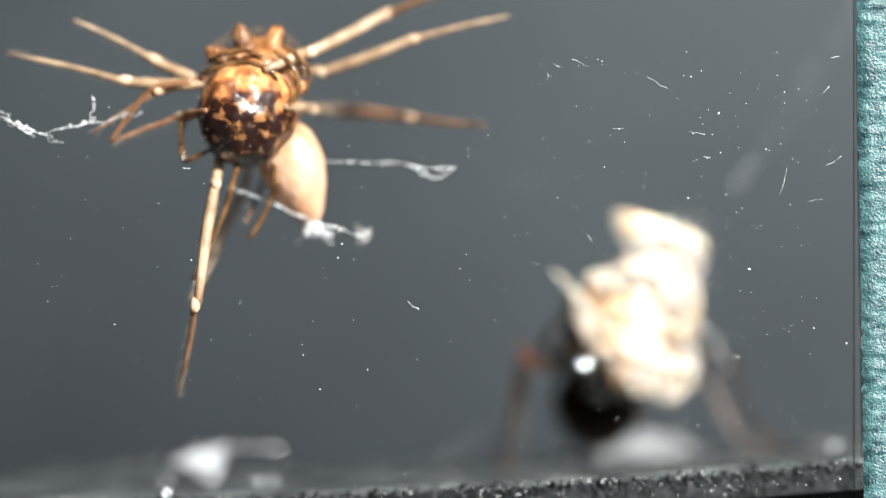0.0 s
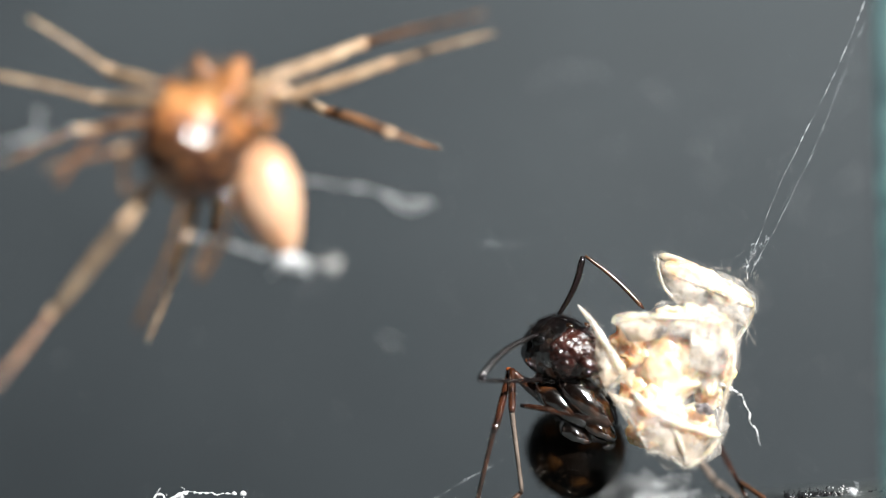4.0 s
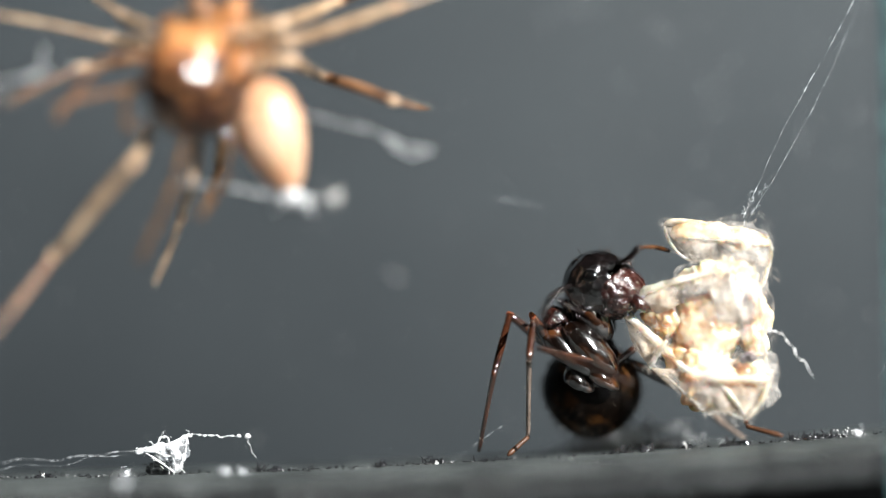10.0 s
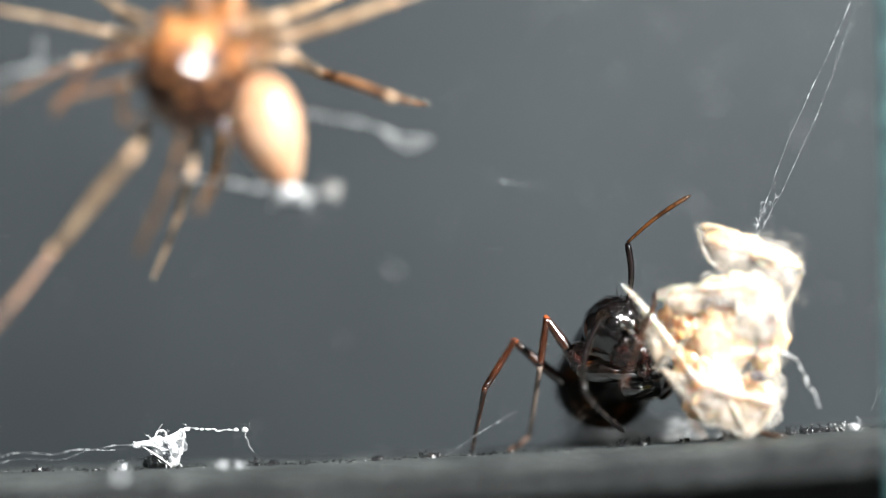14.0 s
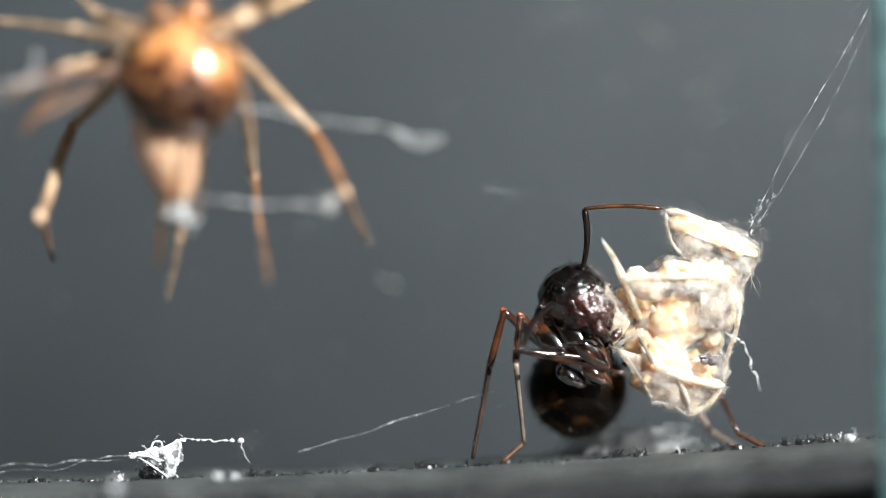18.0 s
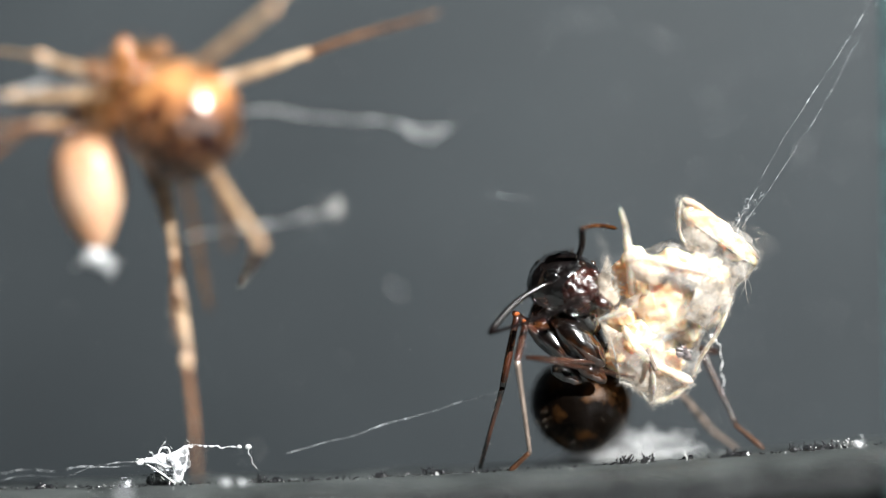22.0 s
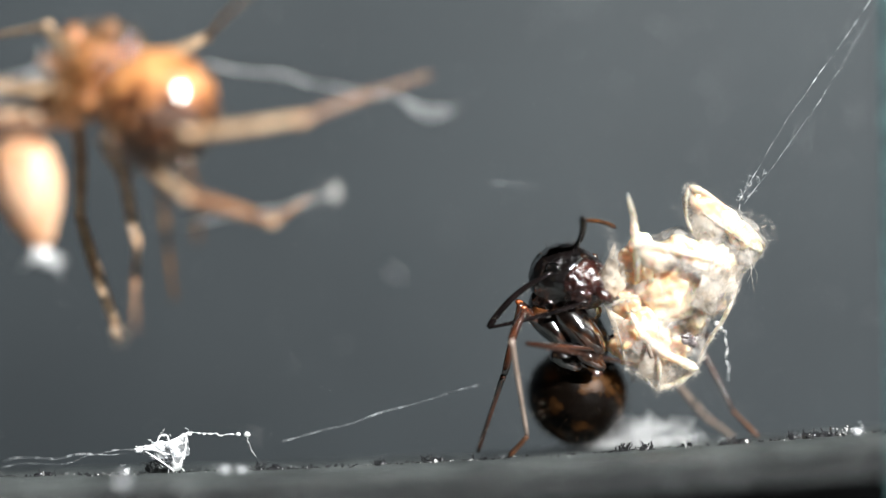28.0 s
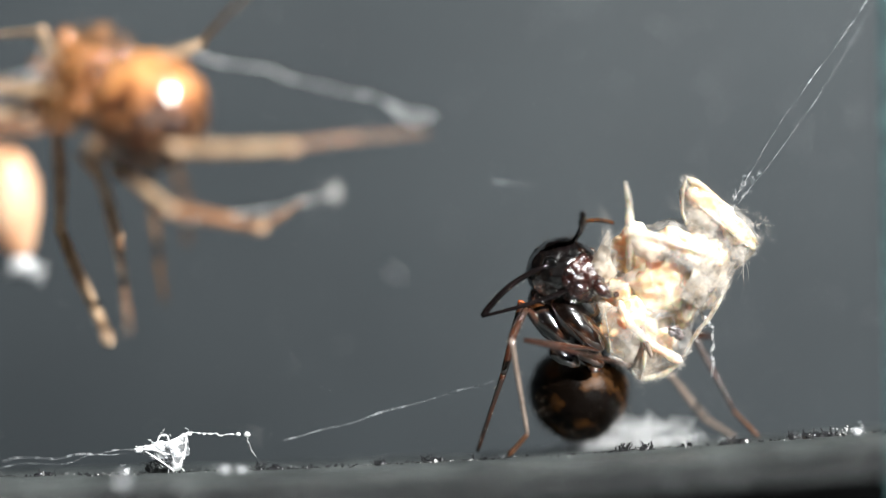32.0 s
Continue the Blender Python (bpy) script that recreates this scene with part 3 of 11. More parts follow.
def smooth_path(pts, per=6):
    """Points along a soft curve through pts."""
    p = [Vector(q) for q in pts]
    p = [p[0] * 2 - p[1]] + p + [p[-1] * 2 - p[-2]]
    out = []
    for k in range(1, len(p) - 2):
        for n in range(per):
            t = n / per
            out.append(0.5 * (2 * p[k] + (p[k + 1] - p[k - 1]) * t + (2 * p[k - 1] - 5 * p[k] + 4 * p[k + 1] - p[k + 2]) * t * t + (3 * p[k] - p[k - 1] - 3 * p[k + 1] + p[k + 2]) * t ** 3))
    return out + [p[-2]]


def tube(pts, radii, seg=12, lump=0.22):
    path = smooth_path(pts)
    n = len(path)
    rr = [float(np.interp(k / (n - 1), np.linspace(0, 1, len(radii)), radii)) for k in range(n)]
    rr[0], rr[-1] = rr[0] * 0.35, rr[-1] * 0.35
    rr[1], rr[-2] = rr[1] * 0.8, rr[-2] * 0.8
    rr = [r * (0.64 + 0.26 * noise.noise(q * 5)) for r, q in zip(rr, path)]
    return limb(bmesh.new(), path, rr, seg, 0.5 * lump)


def build_bundle():
    lobes = (((-0.72, 0.10, -1.62), (0.66, 0.50, 0.80), (0, 12, 0), 0.07, 1), ((-1.02, 0.05, -2.22), (0.58, 0.34, 0.40), (0, 28, 0), 0.10, 5),
             ((-0.10, 0.08, -1.05), (0.44, 0.44, 0.48), (0, 0, 0), 0.12, 9), ((0.08, 0.12, -1.75), (0.30, 0.38, 0.66), (0, 12, 0), 0.12, 12),
             ((-0.36, 0.12, -2.72), (0.46, 0.30, 0.34), (0, 12, 0), 0.16, 15),
             ((-0.86, 0.05, -2.74), (0.44, 0.28, 0.42), (0, 24, 0), 0.18, 21), ((-1.40, 0.0, -1.30), (0.30, 0.22, 0.46), (0, -8, 0), 0.14, 25),
             ((-0.06, -0.02, -0.22), (0.88, 0.17, 0.26), (0, 24, 0), 0.06, 31), ((-0.30, -0.10, -0.92), (0.62, 0.40, 0.30), (0, 4, 0), 0.10, 37),
             ((-0.95, -0.16, -2.55), (0.52, 0.30, 0.52), (0, 28, 0), 0.12, 41))
    for c, r, rot, ro, sd in lobes:
        bm = bmesh.new()
        egg(bm, c, r, rot=rot, sub=5, rough=1.25 * ro, freq=2.6, seed=sd)
        part("core", bm, M_HUSK, bundle, "smooth lumpy cream husk")
    # stiff rolled edges of the husk
    edges = []
    for nm, lb, pts, rr in (
            ("rim", "stiff pale rim of the folded flap", [(-0.90, 0, 0.28), (-0.55, -0.06, 0.20), (0.0, -0.08, -0.08), (0.45, -0.04, -0.30), (0.80, 0, -0.50)], [0.10, 0.11, 0.09, 0.08, 0.09]),
            ("rim", "stiff pale rim of the folded flap", [(-0.92, 0.0, 0.24), (-0.90, -0.10, -0.02), (-0.80, -0.14, -0.30), (-0.62, -0.16, -0.50)], [0.05, 0.045, 0.04, 0.03]),
            ("rim", "stiff pale rim of the folded flap", [(0.78, 0, -0.52), (0.74, 0.05, -0.74), (0.58, 0.06, -1.05), (0.40, 0.05, -1.3)], [0.07, 0.06, 0.07, 0.06]),
            ("rim", "stiff pale rim of the folded flap", [(-0.70, -0.14, -0.06), (-0.2, -0.22, -0.24), (0.30, -0.18, -0.46), (0.70, -0.05, -0.62)], [0.03, 0.035, 0.03, 0.03]),
            ("folded_leg", "pale dried folded leg", [(-1.74, -0.32, -0.90), (-1.5, -0.42, -0.78), (-1.0, -0.48, -0.78), (-0.5, -0.46, -0.80), (-0.15, -0.44, -0.86)], [0.11, 0.12, 0.10, 0.09, 0.07]),
            ("folded_leg", "pale dried folded leg", [(-1.36, -0.36, -2.10), (-1.15, -0.48, -2.36), (-0.70, -0.55, -2.62), (-0.2, -0.54, -2.76), (0.14, -0.45, -2.86)], [0.08, 0.10, 0.11, 0.13, 0.10]),
            ("folded_leg", "pale dried folded leg", [(-1.84, -0.35, -2.10), (-1.60, -0.46, -1.88), (-1.38, -0.52, -1.72)], [0.07, 0.09, 0.06]),
            ("folded_leg", "pale dried folded leg", [(-0.74, -0.50, -2.62), (-0.56, -0.50, -3.0), (-0.44, -0.40, -3.36)], [0.05, 0.06, 0.04]),
            ("folded_leg", "pale dried folded leg", [(0.12, -0.40, -2.90), (-0.1, -0.42, -3.18), (-0.46, -0.36, -3.44)], [0.07, 0.08, 0.06]),
            ("folded_leg", "pale dried folded leg", [(0.42, -0.30, -1.2), (0.34, -0.40, -1.8), (0.18, -0.40, -2.4), (0.14, -0.40, -2.8)], [0.05, 0.06, 0.05, 0.05]),
            ("folded_leg", "pale dried folded leg", [(-1.76, -0.33, -2.06), (-1.40, -0.40, -2.62), (-1.12, -0.36, -3.12)], [0.03, 0.022, 0.018]),
            ("folded_leg", "pale dried folded leg", [(-1.12, -0.34, -3.14), (-0.8, -0.40, -3.20), (-0.46, -0.36, -3.44)], [0.02, 0.03, 0.04]),
            ("spike", "thin pale pointed spike", [(-2.34, -0.3, -0.58), (-2.06, -0.3, -0.92), (-1.82, -0.3, -1.32), (-1.58, -0.3, -1.70), (-1.38, -0.24, -2.05)], [0.03, 0.09, 0.12, 0.13, 0.08])):
        made = part(nm, tube(pts, rr), M_HUSKLEG, bundle, lb)
        edges.append((smooth_path(pts), max(rr)))
    # thin sheets between them
    sheets = (([(-0.90, 0, 0.26), (-0.4, -0.05, 0.12), (0.1, -0.05, -0.12), (0.78, 0, -0.50)], [(-0.88, -0.08, -0.1), (-0.66, -0.15, -0.5), (-0.35, -0.15, -0.72), (0.15, -0.1, -0.85), (0.6, 0, -0.95)], 0.10, 1),
              ([(-0.90, 0.05, 0.26), (-0.2, 0.05, 0.02), (0.78, 0.05, -0.50)], [(-0.8, 0.1, -0.3), (-0.5, 0.2, -0.6), (0.0, 0.2, -0.8), (0.6, 0.15, -0.9)], -0.10, 2),
              ([(-1.74, -0.3, -0.90), (-1.2, -0.42, -0.80), (-0.2, -0.4, -0.84)], [(-1.45, -0.3, -1.2), (-1.2, -0.52, -1.22), (-0.3, -0.52, -1.08)], 0.08, 3),
              ([(-2.0, -0.28, -0.92), (-1.78, -0.26, -1.3), (-1.55, -0.26, -1.7)], [(-2.05, -0.2, -1.5), (-1.98, -0.2, -1.8), (-1.84, -0.3, -2.1)], 0.03, 7),
              ([(-0.4, -0.5, -0.9), (0.0, -0.48, -0.88), (0.46, -0.2, -0.9)], [(-0.4, -0.58, -1.7), (0.0, -0.52, -1.8), (0.38, -0.28, -1.8)], 0.08, 4),
              ([(-1.84, -0.34, -2.08), (-1.2, -0.42, -2.30), (-0.3, -0.50, -2.72), (0.12, -0.42, -2.86)], [(-1.14, -0.34, -3.10), (-0.85, -0.42, -3.24), (-0.46, -0.36, -3.42), (0.05, -0.3, -3.0)], 0.08, 5))
    for top, low, bu, sd in sheets:
        part("skin", leaf(top, low, bu, 0.02, rough=0.06, seed=sd), M_WING, bundle, "thin translucent cream skin")
    # dark lumps: the shade of gaps in the husk, put into their colour
    for x, y, z, r in ((-0.92, -0.44, -1.04, 0.08), (-0.58, -0.44, -1.06, 0.06), (0.02, -0.44, -1.46, 0.09), (-0.12, -0.36, -2.40, 0.09)):
        bm = bmesh.new()
        egg(bm, (x, y, z), (r * 1.8, 0.06, r * 0.8), rot=(0, random.uniform(-50, 50), 0), sub=4, rough=0.12, freq=7)
        part("gap_shade", bm, M_HOLE, bundle, "dark lump coloured as the shade of a gap in the husk")
    # frothy silk over the upper part, and a torn film round the rest
    for c, r, rot, sd in (((-0.62, 0.0, -1.55), (0.90, 0.66, 1.0), (0, 12, 0), 1), ((-0.55, 0.0, -2.6), (0.86, 0.54, 0.80), (0, 18, 0), 2), ((0.0, 0.0, -1.2), (0.58, 0.58, 0.95), (0, 14, 0), 3), ((0.02, 0.0, -0.36), (0.95, 0.26, 0.34), (0, 22, 0), 4), ((-0.1, -0.05, -0.85), (0.52, 0.52, 0.46), (0, 0, 0), 5)):
        bm = bmesh.new()
        egg(bm, c, r, rot=rot, sub=5, rough=0.14, freq=1.6, seed=sd)
        part("silk_film", bm, M_VEIL, bundle, "torn translucent film of silk")
    # silk wound round it
    bm, floss = bmesh.new(), bmesh.new()
    rnd = random.Random(4)
    for _ in range(90):
        c, R = rnd.choice([((-0.7, 0.05, -1.55), (0.78, 0.60, 0.9)), ((0.0, 0, -1.2), (0.52, 0.54, 0.8)), ((-0.6, 0.0, -2.6), (0.78, 0.5, 0.72))])
        c, R = Vector(c), Vector(R) * rnd.uniform(0.8, 1.04)
        t = Vector((rnd.gauss(0, 1), rnd.gauss(0, 1), rnd.gauss(0, 1))).normalized()
        u = t.orthogonal().normalized()
        w = t.cross(u)
        a0, da = rnd.uniform(0, 6.28), rnd.uniform(0.5, 1.6)
        pts = []
        for k in range(9):
            a = a0 + da * k / 8
            d = u * math.cos(a) + w * math.sin(a)
            pts.append(c + Vector((d.x * R.x, d.y * R.y, d.z * R.z)) * (1 + 0.06 * noise.noise(d * 4)))
        limb(bm, pts, [rnd.choice((0.002, 0.003, 0.004, 0.007))] * 9, 4)
    for _ in range(170):
        c, R = rnd.choice([((-0.7, 0.05, -1.55), (0.74, 0.56, 0.9)), ((0.0, 0, -1.05), (0.55, 0.54, 0.7)), ((0.0, 0, -1.05), (0.55, 0.54, 0.7)), ((-0.6, 0.0, -2.7), (0.70, 0.44, 0.6)), ((0.0, 0, -0.3), (0.7, 0.3, 0.4))])
        d = Vector((rnd.gauss(0, 1), rnd.gauss(-0.7, 0.6), rnd.gauss(0, 1))).normalized()
        a = Vector(c) + Vector((d.x * R[0], d.y * R[1], d.z * R[2])) * rnd.uniform(0.92, 1.03)
        d = (d + Vector((rnd.gauss(0, .3), 0, rnd.gauss(0, .3)))).normalized()
        b = Vector(c) + Vector((d.x * R[0], d.y * R[1], d.z * R[2])) * 0.98
        wisp(floss, a, b, rnd.choice((0.002, 0.003, 0.004, 0.006)), 0.08, 12, 4)
    # silk between the flap and the husk
    for _ in range(90):
        x = rnd.uniform(-0.85, 0.62)
        a = Vector((x, rnd.uniform(-0.25, 0.0), 0.24 - 0.42 * (x + 0.88) + rnd.uniform(-0.4, 0.02)))
        b = a + Vector((rnd.uniform(0.0, 0.3), rnd.uniform(-0.15, 0.1), rnd.uniform(-0.6, -0.1)))
        limb(floss, smooth_path([a, a.lerp(b, 0.5) + Vector((rnd.gauss(0, .06), -0.08, rnd.gauss(0, .04))), b], 3), [rnd.choice((0.002, 0.003, 0.004))] * 7, 4)
    # fine fuzz that stands off all round
    for _ in range(4200):
        c, r, rot, ro, sd = rnd.choice(lobes)
        d = Vector((rnd.gauss(0, 1), rnd.gauss(-0.2, 0.8), rnd.gauss(0, 1))).normalized()
        a = Vector(c) + Vector((d.x * r[0], d.y * r[1], d.z * r[2])) * rnd.uniform(1.0, 1.14)
        e = (d + Vector((rnd.gauss(0, .7), rnd.gauss(0, .7), rnd.gauss(0, .7)))) * rnd.uniform(0.03, 0.075)
        limb(floss, [a, a + e * 0.6, a + e + Vector((0, 0, rnd.uniform(-.04, .04)))], [0.0018, 0.0016, 0.001], 3)
    for path, r in edges:
        for _ in range(170):
            a = rnd.choice(path) + Vector((rnd.gauss(0, r * 0.5), rnd.gauss(-r * 0.4, r * 0.5), rnd.gauss(0, r * 0.5)))
            e = Vector((rnd.gauss(0, .035), rnd.gauss(-.02, .03), rnd.gauss(0, .035)))
            limb(floss, [a, a + e * 0.5 + Vector((0, -0.02, 0)), a + e], [0.0025, 0.0025, 0.001], 3)
    for _ in range(260):
        k = rnd.random()
        a = Vector((-0.9 + 1.7 * k, rnd.uniform(-.1, .05), 0.34 - 0.78 * k - 0.12 * math.sin(3.1 * k) + rnd.uniform(-.1, .06)))
        e = Vector((rnd.uniform(-.05, .10), rnd.uniform(-.08, .08), rnd.uniform(-.02, .08)))
        limb(floss, [a, a + e * 0.6, a + e], [0.003, 0.003, 0.0015], 3)
    # cottony fibres that lie close over husk, legs and skins
    for k in range(5200):
        if k % 10 < 5:
            c, r, rot, ro, sd = rnd.choice(lobes)
            d = Vector((rnd.gauss(0, 1), rnd.gauss(-0.8, 0.8), rnd.gauss(0, 1))).normalized()
            e = Euler([radians(a) for a in rot]).to_matrix()
            a = Vector(c) + e @ Vector((d.x * r[0], d.y * r[1], d.z * r[2])) * rnd.uniform(1.02, 1.10)
            w = d.cross(Vector((rnd.gauss(0, 1), rnd.gauss(0, 1), rnd.gauss(0, 1)))).normalized()
            sag = -d
        elif k % 10 < 8:
            top, low, bu, sd = rnd.choice(sheets)
            u, v = rnd.random(), rnd.random()
            ends = []
            for pts in (top, low):
                q = u * (len(pts) - 1)
                i = min(int(q), len(pts) - 2)
                ends.append(Vector(pts[i]).lerp(Vector(pts[i + 1]), q - i))
            a = ends[0].lerp(ends[1], v) + Vector((rnd.gauss(0, .03), -bu * math.sin(math.pi * v) - rnd.uniform(0.0, 0.06), rnd.gauss(0, .03)))
            w = Vector((rnd.gauss(0, 1), rnd.gauss(0, 0.3), rnd.gauss(0, 1))).normalized()
            sag = Vector((0, 1, 0))
        else:
            path, r = rnd.choice(edges)
            i = rnd.randrange(len(path) - 1)
            o = Vector((rnd.gauss(0, 1), rnd.gauss(-0.6, 1), rnd.gauss(0, 1))).normalized()
            a = path[i] + o * r * 0.9
            w = ((path[i + 1] - path[i]).normalized() + Vector((rnd.gauss(0, .5), rnd.gauss(0, .3), rnd.gauss(0, .5)))).normalized()
            sag = -o
        ln = rnd.uniform(0.10, 0.30)
        side = w.cross(sag).normalized() * rnd.gauss(0, 0.9)
        pts = [a + (w * t + (sag * 0.9 + side) * t * t) * ln for t in (-0.5, -0.25, 0.0, 0.25, 0.5)]
        fr = rnd.choice((0.0015, 0.002, 0.003, 0.005))
        limb(floss, pts, [fr * 0.5, fr, fr, fr, fr * 0.5], 3)
    tagged(part("silk_floss", floss, M_FLOSS, bundle, "soft cream floss over the husk"), kind="stuff")
    tagged(part("silk_wrap", bm, M_SILK, bundle, "loose white silk threads"), kind="stuff")
    spike = made
    bm = bmesh.new()
    wisp(bm, (0.14, -0.07, -1.96), (0.47, -0.15, -2.13), 0.020, 0.1, 14, beads=1.6)
    wisp(bm, (0.56, -0.17, -2.2), (0.86, -0.25, -3.05), 0.009, 0.06, 32, beads=1.9)
    wisp(bm, (0.47, -0.15, -2.13), (0.56, -0.17, -2.2), 0.012, 0.06, 10, beads=1.2)
    part("trailing_thread", bm, M_SILK, bundle, "beaded trailing silk thread")
    return spike


spike = build_bundle()

# the guy threads that hold the bundle up
guy = thing("silk_thread", "two fine white silk threads holding the bundle", "silk thread")
for z0, z1, y1, r, strand in ((0.0, 0.0, 0.9, 0.011, M_FAINT), (-0.12, -0.42, 1.6, 0.006, M_FAINT)):
    bm = bmesh.new()
    bow = [Vector((x, y1 * x / 8, z0 + (z1 - z0) * x / 8 + 0.06 * math.sin(x * 1.1 + z1 * 9) + 0.02 * noise.noise((x * 2, z1, 0)))) for x in np.linspace(0, 8, 161)]
    limb(bm, bow, [0.0016] * 161, 4)
    k = 1
    while k < 152:
        n = random.randint(2, 7)
        limb(bm, bow[k:k + n + 1], [r * random.uniform(0.5, 1.2) * (0.5 if q in (0, n) else 1) for q in range(n + 1)], 5)
        k += n + random.choice((1, 2, 4, 7))
    part("thread", bm, strand, guy)
bm = bmesh.new()
for _ in range(16):
    a = Vector((random.uniform(-0.15, 0.6), random.uniform(-.1, .1), random.uniform(-0.10, 0.10)))
    wisp(bm, a, a + Vector((random.uniform(-.1, .25), 0, random.uniform(-.08, .08))), random.choice((0.003, 0.005, 0.008)), 0.10, 9, 5, beads=1.2)
tagged(part("tangle", bm, M_FAINT, guy), kind="stuff")

# ---- the spider ----
spider = thing("spider", "amber brown spider with long straw legs on the glass", "spider")
sp = {}


def spider_body():
    bm = bmesh.new()
    egg(bm, (0.0, 0.0, 0.0), (0.98, 0.80, 0.98), sub=5, rough=0.05, freq=3)
    ab = part("abdomen", bm, M_ABDO, spider, "round glossy amber abdomen with a dark brown end")
    bm = bmesh.new()
    limb(bm, [(0.5, -0.15, -0.55), (0.68, -0.22, -0.62), (0.76, -0.24, -0.64)], [0.16, 0.1, 0.04], 10)
    part("spinneret", bm, M_ABDO_DK, ab)
    bm = bmesh.new()
    bristles(bm, 170, lambda: (lambda d: (Vector((d.x * 0.98, d.y * 0.80, d.z * 0.98)), d))(Vector((random.uniform(-1, 1), random.uniform(-1, .4), random.uniform(-1, 1))).normalized()), 0.14, 0.003)
    tagged(part("bristles", bm, M_HAIR, ab), kind="stuff")
    bm = bmesh.new()
    egg(bm, (-0.05, 0.15, -0.16), (0.74, 0.46, 0.60), sub=5, rough=0.12, freq=3)
    egg(bm, (0.05, -0.2, -0.1), (0.36, 0.30, 0.30), sub=4, rough=0.05, freq=4)
    th = part("cephalothorax", bm, M_THOR, spider, "brown carapace")
    for a in range(8):
        an = radians(20 + a * 45)
        bm = bmesh.new()
        egg(bm, (0.62 * math.cos(an), 0.05, 0.50 * math.sin(an) - 0.13), (0.40, 0.17, 0.17), rot=(0, -math.degrees(an), 0), sub=4, rough=0.05, freq=5)
        part("coxa", bm, M_THOR if a % 2 else M_SLEG_DK, th)
    bm = bmesh.new()
    bristles(bm, 800, lambda: (lambda d: (Vector((d.x * 0.85, 0.15 + d.y * 0.48, -0.14 + d.z * 0.70)), d))(Vector((random.gauss(0, 1), random.gauss(-0.4, 1), random.gauss(0, 1))).normalized()), 0.20, 0.003)
    tagged(part("bristles", bm, M_FUZZ, th), kind="stuff")
    # mouthparts and curled palps, dark and glossy
    rnd = random.Random(8)
    for pts, r in (([(-0.95, -0.3, -0.22), (-0.62, -0.5, -0.10), (-0.2, -0.56, -0.02), (0.22, -0.56, -0.12), (0.42, -0.52, -0.34)], 0.046),
                   ([(-0.85, -0.2, 0.0), (-0.6, -0.42, 0.12), (-0.2, -0.48, 0.2), (0.2, -0.5, 0.08)], 0.042),
                   ([(0.35, -0.4, 0.2), (0.66, -0.5, -0.05), (0.80, -0.5, -0.42), (0.66, -0.52, -0.74), (0.50, -0.52, -0.84)], 0.042),
                   ([(0.5, -0.3, 0.3), (0.80, -0.40, 0.1), (0.98, -0.36, -0.25), (0.90, -0.30, -0.55)], 0.036)):
        path = smooth_path(pts, 5)
        n = len(path) - 1
        bm = bmesh.new()
        limb(bm, path, [r * (1.05 - 0.5 * (k / n) ** 2 + 0.22 * abs(math.sin(k * 0.63))) for k in range(n + 1)], 10, 0.12)
        for _ in range(70):
            p = rnd.choice(path) + Vector((rnd.gauss(0, r * 0.4), -r * rnd.uniform(0.4, 0.8), rnd.gauss(0, r * 0.4)))
            q = Vector((rnd.gauss(0, .05), rnd.uniform(-.09, -.02), rnd.gauss(0, .05)))
            limb(bm, [p, p + q * 0.6, p + q], [0.004, 0.003, 0.001], 3)
        part("palp", bm, M_PALP, th, "dark glossy curled palp")
    # the short legs drawn up against the body
    lean = mm(0, 0, 0, 0, 12, 44).to_3x3().inverted()     # the abdomen's turn at the start
    drawn_up = []
    for pts, r, m in (([(-0.90, 0.0, -0.30), (-1.20, -0.25, -0.36), (-1.86, -0.30, -0.50), (-2.3, -0.28, -1.02), (-2.6, -0.25, -1.42)], 0.062, M_SLEG_DK),
                      ([(-1.20, -0.20, -0.98), (-1.30, -0.28, -1.1), (-1.28, -0.30, -1.72), (-1.0, -0.36, -1.66), (-0.72, -0.42, -1.54)], 0.050, M_PALP),
                      ([(-0.22, -0.2, -1.55), (-0.32, -0.3, -1.9), (-0.52, -0.3, -2.6), (-0.84, -0.25, -3.35), (-1.12, -0.15, -3.9)], 0.052, M_PALP),
                      ([(0.30, -0.1, -1.5), (0.36, -0.2, -1.9), (0.30, -0.15, -2.4), (0.06, -0.1, -2.9), (-0.12, -0.1, -3.16)], 0.048, M_PALP)):
        if drawn_up:
            pts = [lean @ (Vector(q) + Vector((0.11, 0.1, 0.89))) for q in pts]
        path = smooth_path(pts, 5)
        n = len(path) - 1
        bm = bmesh.new()
        limb(bm, path, [r * (1.1 - 0.45 * k / n + (0.25 if k in (n // 4, 3 * n // 4) else 0)) for k in range(n + 1)], 10, 0.12)
        for _ in range(90):
            p = rnd.choice(path) + Vector((rnd.gauss(0, r * 0.5), -r * rnd.uniform(0.0, 0.8), rnd.gauss(0, r * 0.5)))
            q = Vector((rnd.gauss(0, .05), rnd.uniform(-.07, .02), rnd.gauss(0, .05)))
            limb(bm, [p, p + q * 0.6, p + q], [0.004, 0.003, 0.001], 3)
        drawn_up.append(part("hind_leg", bm, m, ab if drawn_up else th, "thin glossy drawn-up leg"))
    return ab, th, drawn_up[0]


